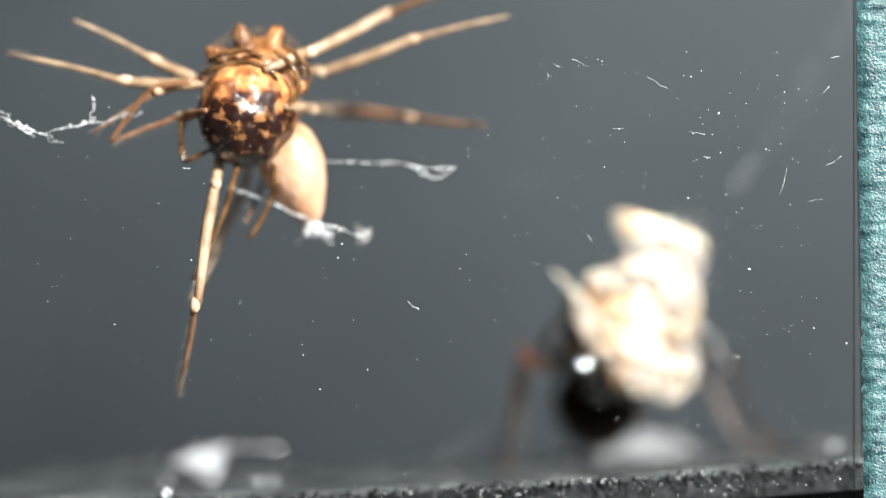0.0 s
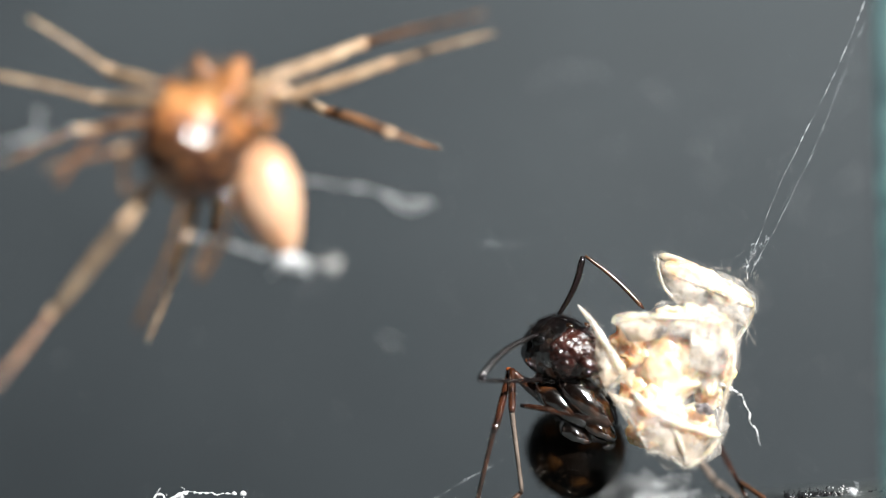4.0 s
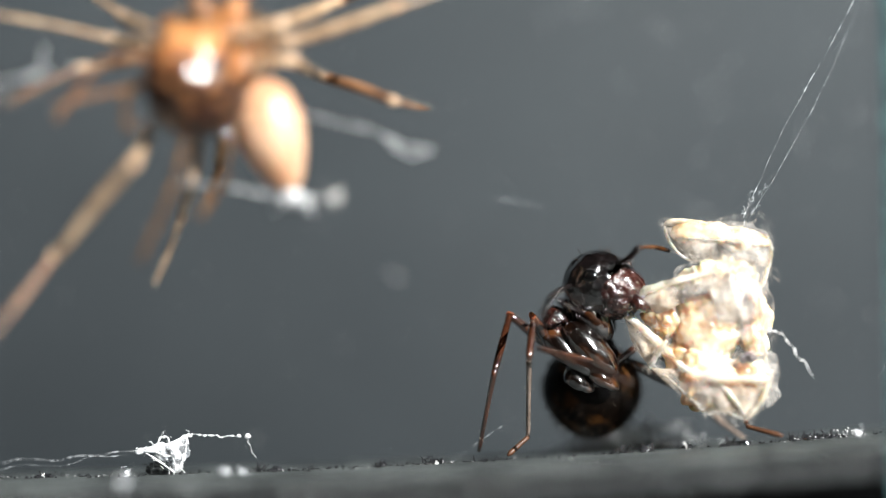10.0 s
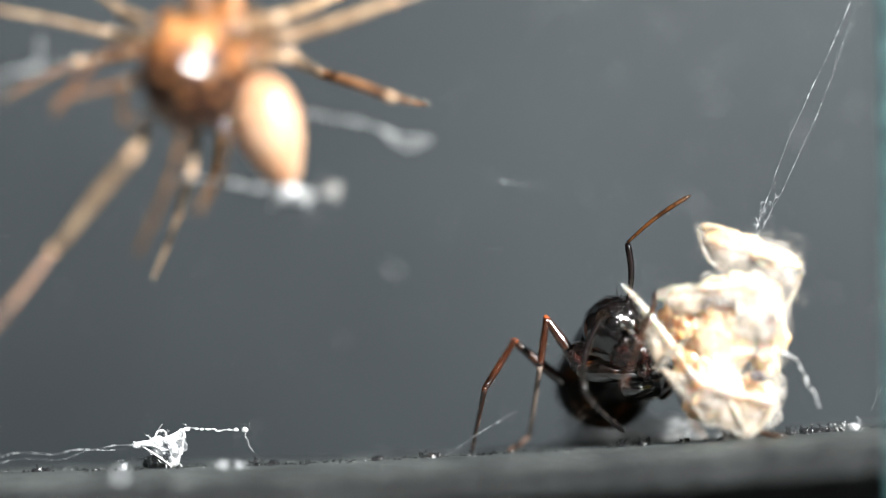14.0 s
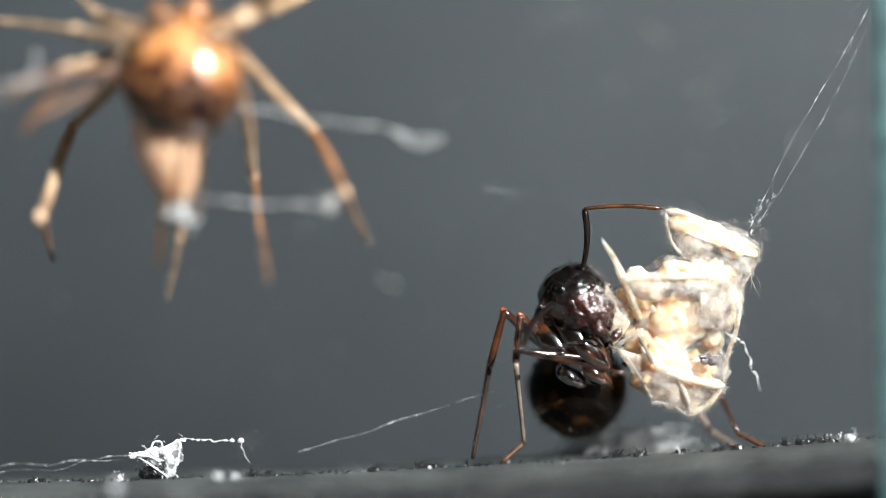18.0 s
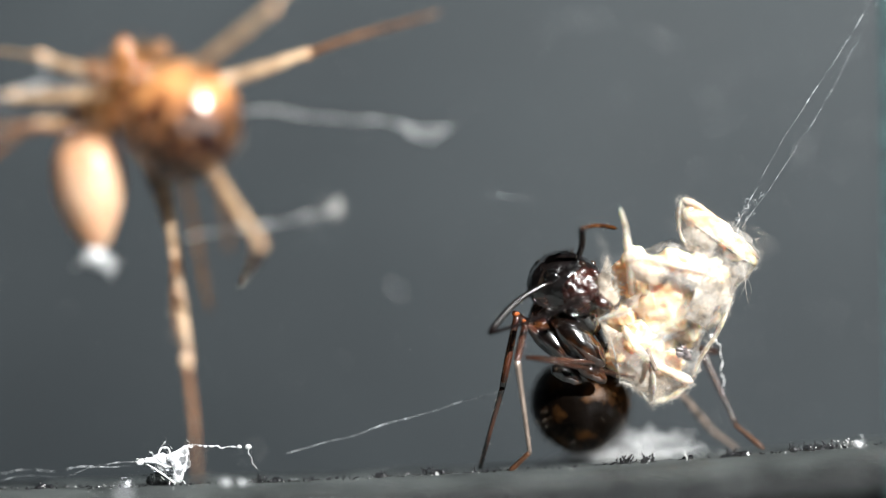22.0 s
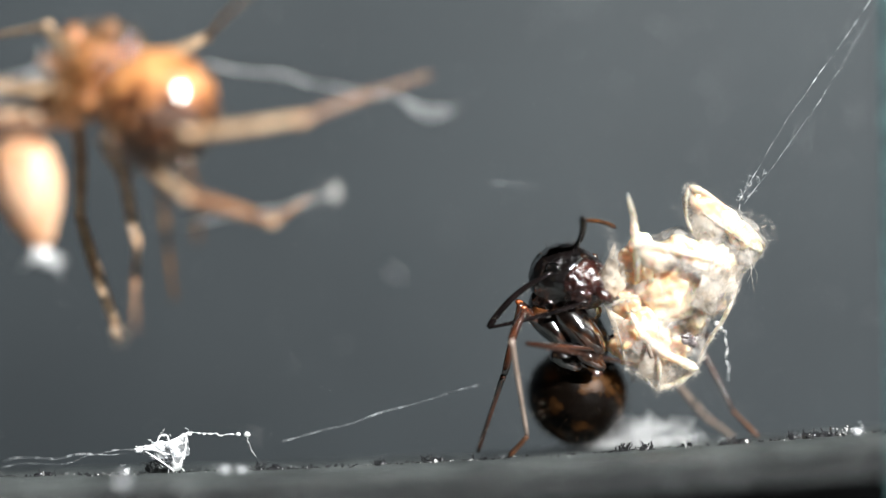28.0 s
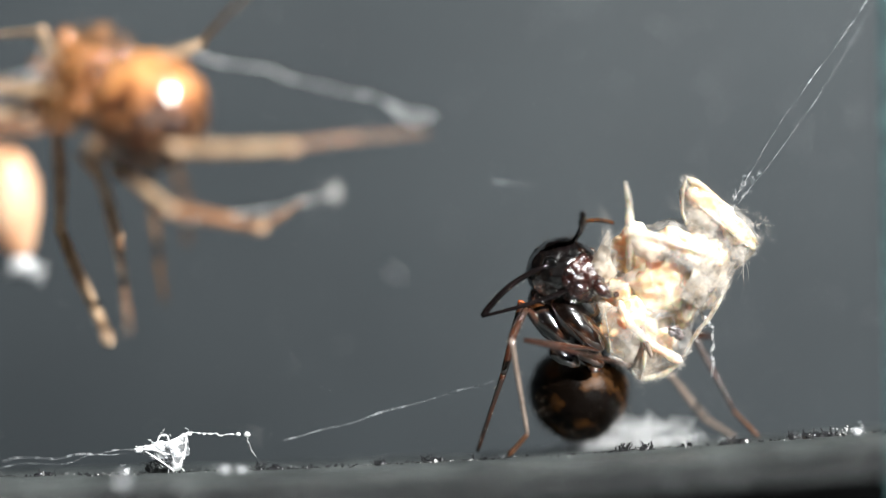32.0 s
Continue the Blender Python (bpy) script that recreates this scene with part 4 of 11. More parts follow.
def spider_leg(key, lengths, w, dark_from):
    made = []
    for i, ln in enumerate(lengths):
        last = i == len(lengths) - 1
        k = 1.15 * w * (1.0, 0.95, 0.85, 0.62)[min(i + (4 - len(lengths) if last else 0), 3)]
        kn = [(0, k * 0.95), (0.12, k * 1.08), (0.35, k * 1.12), (0.65, k * 0.98), (0.9, k * 0.82), (1, k * 0.8)]
        if last:
            kn = [(0, k), (0.3, k * 0.8), (0.8, k * 0.55), (1, k * 0.25)]
        p, r = profile(ln, kn, 18)
        if i == 0:
            p, r = [(-0.44, 0, 0), (-0.41, 0, 0), (-0.2, 0, 0)] + list(p), [k * 0.2, k * 0.6, k * 0.75] + list(r)
        p = [(x, y, z + 0.02 * math.sin(2.2 * x + 3 * i)) for x, y, z in p]
        ob = part(("femur", "tibia", "metatarsus", "tarsus")[i if not last else 3], limb(bmesh.new(), p, r, 12, 0.05), M_SLEG_DK if i >= dark_from else M_SLEG, spider)
        bm = bmesh.new()
        def pick(ln=ln, k=k):
            s, a = random.uniform(0.05, 0.98), random.uniform(0, 6.28)
            return Vector((s * ln, k * 0.8 * math.cos(a), k * 0.8 * math.sin(a))), Vector((0.9, math.cos(a), math.sin(a)))
        bristles(bm, int(75 * ln) + 4, pick, 0.085, 0.003)
        tagged(part("bristles", bm, M_HAIR, ob), kind="stuff")
        if not last:
            bm = bmesh.new()
            egg(bm, (ln - k * 0.2, 0, 0), (k * 1.7, k * 1.0, k * 1.0), sub=3, rough=0.02, freq=6)
            part("joint", bm, M_SJOINT, ob, "pale swollen joint")
        made.append(ob)
    sp[key] = made


sp["dome"], sp["thorax"], sp["drawn"] = spider_body()
spider_leg("sl0", [1.18, 2.23], 0.092, 9)
spider_leg("sl1", [0.86, 1.62], 0.088, 9)
spider_leg("sl2", [1.13, 1.45], 0.066, 1)
spider_leg("sl3", [0.63, 1.3], 0.075, 0)
spider_leg("sl4", [1.77, 2.21, 2.0], 0.088, 2)
spider_leg("sl5", [0.84, 1.13, 1.21], 0.066, 9)
spider_leg("sl6", [0.81, 1.87, 1.63, 1.63], 0.088, 2)
spider_leg("sl7", [0.64, 1.85, 2.41], 0.092, 2)
spider_leg("sl8", [0.75, 1.76, 1.81], 0.084, 9)
spider_leg("sl9", [1.99, 2.24], 0.075, 1)

# the pale pupa that hangs by the spider
bm = bmesh.new()
egg(bm, (0.01, 0, 0.04), (0.99, 0.53, 0.56), rot=(0, 70, 0), sub=5, rough=0.03, freq=1.5, taper=0.32)
pupa = tagged(link_mesh("pupa", bm, M_PUPA), "smooth pale cream oval pupa with a silky tip", "pupa")
bm = bmesh.new()
egg(bm, (0.33, 0, -0.93), (0.18, 0.16, 0.14), sub=3, rough=0.08, freq=6)
for _ in range(30):
    a = Vector((0.32 + random.uniform(-.2, .2), random.uniform(-.15, .15), -1.0 + random.uniform(-.12, .12)))
    wisp(bm, a, a + Vector((random.uniform(-.2, .3), random.uniform(-.1, .1), random.uniform(-.15, .1))), 0.012, 0.1, 6, 4)
part("silky_tip", bm, M_SILK, pupa, "white silk at the tip")


# ---- small stuff ----
wad = thing("silk_wad", "small tangled wad of white silk on the ledge", "silk", mm(*on_ledge(-4.85, 0.0)))
bm = bmesh.new()
rw = random.Random(21)
arms = (((-0.56, 0.0, 0.45), (-0.30, -0.06, 0.50), (0.0, -0.08, 0.56), (0.30, 0.0, 0.70), (0.36, 0, 0.72)), ((-0.54, 0.0, 0.44), (-0.32, -0.1, 0.34), (-0.10, -0.14, 0.20), (0.10, -0.12, 0.05)),
        ((0.0, -0.08, 0.54), (0.06, -0.16, 0.36), (0.12, -0.14, 0.16), (0.10, -0.1, 0.04)), ((0.30, -0.04, 0.68), (0.30, -0.1, 0.45), (0.22, -0.12, 0.22), (0.12, -0.1, 0.05)),
        ((-0.36, -0.06, 0.47), (-0.2, -0.14, 0.40), (0.04, -0.16, 0.34), (0.24, -0.1, 0.36)), ((-0.22, 0.0, 0.52), (-0.16, 0.05, 0.66), (-0.04, 0.05, 0.66), (0.0, 0.0, 0.55)))
for path in arms:
    pts = smooth_path(path, 5)
    limb(bm, pts, [0.018 * (0.7 + 0.6 * abs(noise.noise(q * 7))) for q in pts], 7, 0.2)
for _ in range(45):
    path = smooth_path(rw.choice(arms), 5)
    p = rw.choice(path) + Vector((rw.gauss(0, .03), rw.gauss(0, .05), rw.gauss(0, .03)))
    q = p + Vector((rw.gauss(0.0, .06), rw.gauss(0, .05), rw.gauss(0, .05)))
    q.z = max(q.z, 0.02)
    wisp(bm, p, q, rw.choice((0.003, 0.005, 0.008)), 0.05, 6, 4)
part("tangle", bm, M_SILK, wad)
for top, low, sd in (([(-0.54, 0, 0.45), (-0.2, -0.05, 0.52), (0.1, -0.06, 0.6), (0.34, 0, 0.71)], [(-0.5, -0.02, 0.41), (-0.2, -0.1, 0.40), (0.05, -0.12, 0.36), (0.28, -0.08, 0.40)], 3),
                     ([(0.14, -0.12, 0.52), (0.22, -0.12, 0.6), (0.33, -0.05, 0.68)], [(0.10, -0.12, 0.06), (0.16, -0.14, 0.08), (0.24, -0.1, 0.24)], 7)):
    part("film", leaf(top, low, 0.05, 0.012, rough=0.05, seed=sd), M_SILKFILM, wad, "folded white silk film")
for c, r, tilt, sd in (((0.17, -0.04, 0.38), (0.17, 0.12, 0.30), 18, 2), ((-0.22, -0.02, 0.45), (0.32, 0.07, 0.06), -8, 5), ((-0.02, -0.06, 0.28), (0.24, 0.06, 0.07), 42, 8)):
    bm = bmesh.new()
    egg(bm, c, r, rot=(0, tilt, 0), sub=4, rough=0.12, freq=5, seed=sd)
    part("film", bm, M_SILKFILM, wad, "crumpled white silk")
bm = bmesh.new()
egg(bm, (-0.20, 0.05, 0.10), (0.24, 0.14, 0.10), sub=3, rough=0.08, freq=6)
for _ in range(60):
    p = Vector((-0.2 + rw.gauss(0, .12), rw.gauss(0, .06), 0.12 + rw.gauss(0, .04)))
    wisp(bm, p, p + Vector((rw.uniform(-.12, .04), rw.uniform(-.1, 0), rw.uniform(0.0, .12))), 0.007, 0.02, 4, 4)
part("dark_core", bm, M_EDGE, wad, "spiky black crumb under the silk")
bm = bmesh.new()
wisp(bm, (0.35, 0, 0.71), (1.20, 0, 0.68), 0.010, 0.06, 40, beads=1.6)
for x, r in ((1.22, 0.035), (1.38, 0.045), (0.36, 0.03), (0.62, 0.02)):
    egg(bm, (x, 0, 0.69), (r * 1.3, r, r), sub=2, rough=0.02, freq=9)
wisp(bm, (1.38, 0, 0.68), (1.46, 0, 0.36), 0.005, 0.05, 12, beads=1.0)
wisp(bm, (1.44, 0, 0.42), (1.54, 0, 0.30), 0.004, 0.03, 8)
part("thread", bm, M_SILK, wad)
bm = bmesh.new()
wisp(bm, (-0.5, 0.1, 0.42), (-3.6, 0.6, 0.12), 0.008, 0.12, 80, beads=1.7)
wisp(bm, (-0.5, 0.05, 0.36), (-3.6, 0.4, 0.0), 0.004, 0.12, 60, beads=1.3)
part("thread", bm, M_FAINT, wad, "faint beaded silk thread along the ledge")
for x, y, r, lb in ((-5.58, -0.3, 0.06, "small clear drop with a bright rim"), (-3.72, -1.9, 0.06, "soft white silk crumb on the ledge"), (-3.45, -1.6, 0.045, "soft white silk crumb on the ledge"), (7.22, -0.8, 0.07, "bright silk crumb at the end of the ledge")):
    bm = bmesh.new()
    egg(bm, tuple(on_ledge(x, y, r * 0.8)), (r, r * 0.8, r * 1.1), sub=3, rough=0.06, freq=7, seed=x)
    for _ in range(18):
        p = on_ledge(x + rw.gauss(0, r), y + rw.gauss(0, r), abs(rw.gauss(r, r * 0.8)))
        wisp(bm, p, p + Vector((rw.gauss(0, r), rw.gauss(0, r), abs(rw.gauss(0, r * 0.7)))), 0.004, 0.03, 6, 4)
    tagged(link_mesh("silk_crumb", bm, M_SILKFILM), lb, "silk")


def thread_thing(name, label, length, r, wave, beads, n=60, blobs=(), material=M_SILK):
    ob = thing(name, label, "silk thread")
    bm = bmesh.new()
    wisp(bm, (0, 0, 0), (length, 0, 0), r, wave, n, beads=beads)
    part("thread", bm, material, ob)
    for x, rr in blobs:
        bm = bmesh.new()
        egg(bm, (x, 0, 0), (rr, rr * 0.8, rr * 1.15), sub=3, rough=rr * 0.4, freq=8)
        for _ in range(14):
            a = Vector((x + random.uniform(-rr, rr), random.uniform(-rr, rr), random.uniform(-rr, rr)))
            wisp(bm, a, a + Vector([random.uniform(-rr, rr) for _ in range(3)]), 0.01, rr * 0.6, 6, 4)
        part("silk_drop", bm, M_VEIL, ob, "clotted drop of pale silk")
    return ob


web_upper = thread_thing("web_thread", "clotted white web thread slung beside the spider", 4.2, 0.009, 0.14, 1.8, 120)
bm = bmesh.new()
wisp(bm, (0.0, 0, 0.0), (0.25, 0, 0.20), 0.012, 0.05, 10)
wisp(bm, (0.25, 0, 0.20), (0.62, 0, 0.15), 0.013, 0.08, 12)
wisp(bm, (0.62, 0, 0.15), (0.70, 0, 0.0), 0.009, 0.05, 8)
part("loop", bm, M_SILK, web_upper)
web_lower = thread_thing("web_thread", "short clotted thread ending in a white silk drop", 2.6, 0.009, 0.06, 1.8, blobs=((0.0, 0.14), (0.42, 0.045)))
web_floor = thread_thing("web_thread", "faint silk thread running down to the ledge", 3.9, 0.006, 0.06, 1.6, material=M_FAINT)
web_far = thread_thing("web_thread", "short faint silk thread hanging behind", 0.95, 0.006, 0.02, 1.0, material=M_FAINT)

# the web that hangs beside the spider, near the glass
web_left = thing("web_thread", "crinkled white web thread hung across the glass", "silk thread", mm(-7.95, -4.2, 2.80))
bm = bmesh.new()
for a, b, r in (((-0.4, 0, 0.35), (0.5, 0, -0.14), 0.009), ((-0.2, 0.1, 0.1), (0.5, 0, -0.14), 0.006), ((0.5, 0, -0.14), (1.45, 0.1, 0.06), 0.009), ((1.45, 0.1, 0.06), (2.3, 0.3, 0.25), 0.006), ((0.1, 0, 0.05), (0.4, 0.1, -0.2), 0.012), ((0.5, 0, -0.14), (0.9, 0.1, -0.30), 0.006), ((1.4, 0.1, 0.06), (1.42, 0.1, 0.55), 0.007), ((0.95, 0, -0.04), (1.5, 0.1, 0.14), 0.008), ((-0.3, 0, 0.2), (0.3, 0, -0.05), 0.010)):
    wisp(bm, a, b, r, 0.16, 30, beads=1.4)
part("thread", bm, M_SILK, web_left)

# cottony silk on the ledge behind the ant
cotton = thing("silk_wad", "loose cottony white silk behind the ant", "silk", mm(*on_ledge(3.75, 1.55)))
bm = bmesh.new()
for _ in range(125):
    a = Vector((random.gauss(0, 0.42), random.gauss(0, 0.2), abs(random.gauss(0, 0.23))))
    wisp(bm, a, a + Vector((random.uniform(-.5, .5), random.uniform(-.2, .2), random.uniform(-.15, .15))), 0.007, 0.12, 8, 4)
tagged(part("tangle", bm, M_SILK, cotton), kind="stuff")
copy_thing(cotton, mm(*on_ledge(3.4, 1.9)) @ Matrix.Rotation(2.6, 4, "Z"))
copy_thing(cotton, mm(*on_ledge(2.75, 2.6)) @ Matrix.Rotation(0.9, 4, "Z"))


def crumbs(name, label, material, count, where, size, flat=0.7):
    bm = bmesh.new()
    rnd = random.Random(len(name) + count)
    for _ in range(count):
        p = where(rnd)
        r = size * rnd.uniform(0.4, 1.3)
        got = bmesh.ops.create_icosphere(bm, subdivisions=1, radius=1)["verts"]
        s3 = (r * rnd.uniform(0.6, 1.5), r * rnd.uniform(0.6, 1.4), r * rnd.uniform(0.5, 1.2) * flat)
        e = Euler((rnd.uniform(0, 6), rnd.uniform(0, 6), rnd.uniform(0, 6))).to_matrix()
        for v in got:
            v.co = e @ Vector((v.co.x * s3[0] * rnd.uniform(0.6, 1.2), v.co.y * s3[1], v.co.z * s3[2])) + p
    ob = link_mesh(name, bm, material, smooth=False)
    return tagged(ob, label, "crumbs", kind="stuff")


def clump(rnd, spots, sx, sy):
    c = rnd.choice(spots)
    return on_ledge(c + rnd.gauss(0, sx), rnd.gauss(0, sy), 0.02)


crumbs("black_crumbs", "black crumbs strewn along the ledge", M_GRIT, 420, lambda r: on_ledge(r.uniform(-8.5, 8), r.gauss(0, 0.35), 0.01), 0.03)
crumbs("black_crumbs", "clumped black crumbs on the ledge", M_GRIT, 260, lambda r: clump(r, (-7.1, -3.0, -1.1, -0.1, 3.6, 4.3, 5.1, 5.1, 5.25, 6.2, 6.45, 6.55, 6.7, 6.85), 0.05, 0.2), 0.055, 1.1)
crumbs("pale_specks", "bright pale specks on the ledge", M_DUST, 90, lambda r: on_ledge(r.uniform(-8.5, 8), r.gauss(0, 0.5), 0.015), 0.011)
crumbs("pale_specks", "cluster of bright specks at the ledge end", M_DUST, 24, lambda r: on_ledge(7.15 + r.gauss(0, 0.16), r.gauss(0, 0.2), 0.03 + abs(r.gauss(0, 0.06))), 0.02)
crumbs("edge_grit", "glinting black grit along the broken ledge edge", M_EDGEGRIT, 2600, lambda r: on_ledge(r.uniform(-9, 8.5), -4.05 + r.uniform(-0.03, 0.06), r.triangular(-0.68, 0.0, -0.16)), 0.030, 1.0)
crumbs("edge_specks", "bright specks along the broken ledge edge", M_DUST, 300, lambda r: on_ledge(r.uniform(-9, 8.5), -4.08 + r.uniform(-0.02, 0.06), r.triangular(-0.62, 0.0, -0.10)), 0.012, 1.0)
bm = bmesh.new()
egg(bm, tuple(on_ledge(-5.2, -4.0, 0.02)), (0.10, 0.08, 0.08), sub=3, rough=0.09, freq=7)
tagged(link_mesh("silk_crumb", bm, M_SILKFILM), "white silk crumb on the ledge edge", "silk")

for mtl, lb, n in ((M_GRIT, "curled black bits standing on the ledge", 110), (M_DUST, "curled pale bits standing on the ledge", 6)):
    bm = bmesh.new()
    rt = random.Random(n)
    for _ in range(n):
        x = rt.choice((-7.0, -3.2, -1.2, -0.2, 0.6, 3.2, 3.25, 3.6, 3.65, 4.3, 5.1, 6.2, 6.55, 6.85)) + rt.gauss(0, 0.07)
        p = on_ledge(x, rt.gauss(0, 0.3), 0.0)
        q = p + Vector((rt.uniform(-.1, .1), rt.uniform(-.05, .05), rt.uniform(0.04, 0.16)))
        wisp(bm, p, q, rt.uniform(0.006, 0.014), 0.08, 6, 5)
    tagged(link_mesh("ledge_tufts", bm, mtl), lb, "crumbs", kind="stuff")

# dust and fibres on the front pane
rd = random.Random(11)


def pane_spot(rnd):
    x = rnd.uniform(-7.6, 6.9) if rnd.random() < 0.4 else rnd.triangular(-1, 6.9, 5.2)
    return Vector((x, -4.73, rnd.uniform(-3.8, 4.1)))


crumbs("glass_dust", "fine pale dust specks on the glass", M_DUST, 420, pane_spot, 0.0100)
crumbs("glass_dust", "coarser pale dust specks on the glass", M_DUST, 20, lambda r: (lambda p: p + Vector((3.4, 0, 0)) if 1.5 < p.x < 3.6 else p)(pane_spot(r)), 0.018)
bm = bmesh.new()
for _ in range(20):
    p = pane_spot(rd)
    if rd.random() < 0.7:
        p.x, p.z = rd.uniform(1.5, 6.6), rd.uniform(0.8, 4.0)
    a = rd.gauss(-0.6, 0.9)
    ln = rd.uniform(0.06, 0.42)
    wisp(bm, p, p + Vector((math.cos(a) * ln, 0, math.sin(a) * ln)), rd.uniform(0.0025, 0.005), 0.05, 14, 4, beads=1.0)
tagged(link_mesh("glass_fibres", bm, M_DUST), "short pale fibres stuck on the glass", "fibres", kind="stuff")


def motions():
    walk(web_upper, [(0, bone(-0.04, -3.4, 2.07, -1, 0, 0.05)), (0.5, bone(-0.07, -3.4, 2.09, -1, 0, 0.05)), (1, bone(-0.02, -3.4, 2.17, -1, 0, 0.04)), (1.5, bone(-0.03, -3.4, 1.96, -0.99, 0, 0.13)), (2, bone(-0.07, -3.4, 1.93, -0.99, 0, 0.12)), (2.5, bone(-0.06, -3.4, 1.91, -0.99, 0, 0.11)), (4.5, bone(-0.11, -3.4, 1.81, -0.98, 0, 0.18)), (5, bone(-0.1, -3.4, 1.89, -0.99, 0, 0.15)), (6, bone(-0.18, -3.4, 1.86, -0.98, 0, 0.18)), (13, bone(-0.18, -3.4, 1.59, -0.96, 0, 0.28)), (14.5, bone(-0.16, -3.4, 1.8, -0.98, 0, 0.18)), (17.5, bone(0.12, -3.4, 1.92, -0.99, 0, 0.15)), (19, bone(0.06, -3.4, 2, -0.99, 0, 0.13)), (20, bone(0.05, -3.4, 2.05, -0.99, 0, 0.15)), (21, bone(0.08, -3.4, 2.14, -0.99, 0, 0.1)), (23, bone(0.06, -3.4, 2.22, -1, 0, 0.09)), (25, bone(0.06, -3.4, 2.2, -1, 0, 0.1)), (27.5, bone(0.06, -3.4, 2.25, -0.99, 0, 0.13)), (28, bone(0.15, -3.4, 2.29, -0.98, 0, 0.19)), (28.5, bone(0.06, -3.4, 2.2, -0.98, 0, 0.21)), (32, bone(-0.13, -3.4, 2.2, -0.97, 0, 0.25))])
    walk(web_lower, [(0, bone(-1.72, -3.6, 0.81, -0.94, 0, 0.35)), (0.5, bone(-1.79, -3.6, 0.84, -0.97, 0, 0.22)), (1, bone(-1.83, -3.6, 0.88, -0.95, 0, 0.3)), (1.5, bone(-1.74, -3.6, 0.81, -0.99, 0, 0.11)), (2, bone(-1.76, -3.6, 0.83, -0.99, 0, 0.16)), (2.5, bone(-1.78, -3.6, 0.73, -0.98, 0, 0.19)), (4.5, bone(-1.75, -3.6, 0.78, -0.98, 0, 0.21)), (6, bone(-1.8, -3.6, 0.85, -0.99, 0, 0.13)), (14.5, bone(-1.78, -3.6, 0.83, -0.99, 0, 0.1)), (16.5, bone(-1.75, -3.6, 0.84, -1, 0, 0.09)), (17, bone(-1.77, -3.6, 0.82, -1, 0, 0.08)), (17.5, bone(-1.76, -3.6, 0.82, -1, 0, 0.05)), (19, bone(-1.79, -3.6, 0.79, -1, 0, 0.08)), (20, bone(-1.78, -3.6, 0.86, -1, 0, -0.03)), (21, bone(-1.79, -3.6, 0.87, -0.99, 0, -0.13)), (23, bone(-1.8, -3.6, 0.82, -0.98, 0, -0.2)), (25, bone(-1.8, -3.6, 0.88, -0.98, 0, -0.22)), (28, bone(-1.8, -3.6, 0.88, -0.98, 0, -0.2)), (32, bone(-1.8, -3.6, 0.88, -0.98, 0, -0.19))])
    walk(web_floor, [(0, bone(1.68, 0.3, -2.18, -0.83, 0, -0.55)), (1, bone(1.36, 0.3, -2.96, -0.91, 0, -0.42)), (1.5, bone(2.42, 0.3, -2.27, -0.91, 0, -0.41)), (2, bone(2.43, 0.3, -2.33, -0.91, 0, -0.42)), (2.5, bone(2.06, 0.3, -2.59, -0.92, 0, -0.39)), (4.5, bone(1.09, 0.3, -2.74, -0.85, 0, -0.53)), (6, bone(1.29, 0.3, -2.97, -0.82, 0, -0.57)), (10, bone(1.28, 0.3, -2.96, -0.82, 0, -0.57)), (14.5, bone(1.31, 0.3, -2.99, -0.85, 0, -0.53)), (16.5, bone(1.34, 0.3, -2.36, -0.84, 0, -0.55)), (17.5, bone(1.23, 0.3, -2.36, -0.93, 0, -0.36)), (19, bone(1.37, 0.3, -2.28, -0.96, 0, -0.27)), (23, bone(0.87, 0.3, -2.34, -0.96, 0, -0.28)), (32, bone(0.92, 0.3, -2.35, -0.96, 0, -0.27))])
    walk(web_far, [(0, bone(1.95, 1.6, 1.88, -1, 0, 0.02)), (0.5, bone(1.65, 1.6, 1.48, -1, 0, 0.02)), (1.5, bone(1.76, 1.6, 1.27, -1, 0, -0.06)), (2, bone(1.72, 1.6, 1.11, -1, 0, 0.09)), (2.5, bone(1.7, 1.6, 1.2, -1, 0, 0.08)), (4.5, bone(1.63, 1.6, 1.11, -1, 0, 0.03)), (6, bone(1.63, 1.6, 1.19, -1, 0, 0.05)), (9, bone(1.71, 1.6, 0.97, -0.99, 0, 0.1)), (13, bone(2.13, 1.6, 0.49, -0.95, 0, 0.32)), (14, bone(1.86, 1.6, 1.07, -0.99, 0, 0.11)), (14.5, bone(1.73, 1.6, 1.12, -1, 0, 0.1)), (32, bone(1.71, 1.6, 1.15, -1, 0, 0.1))])
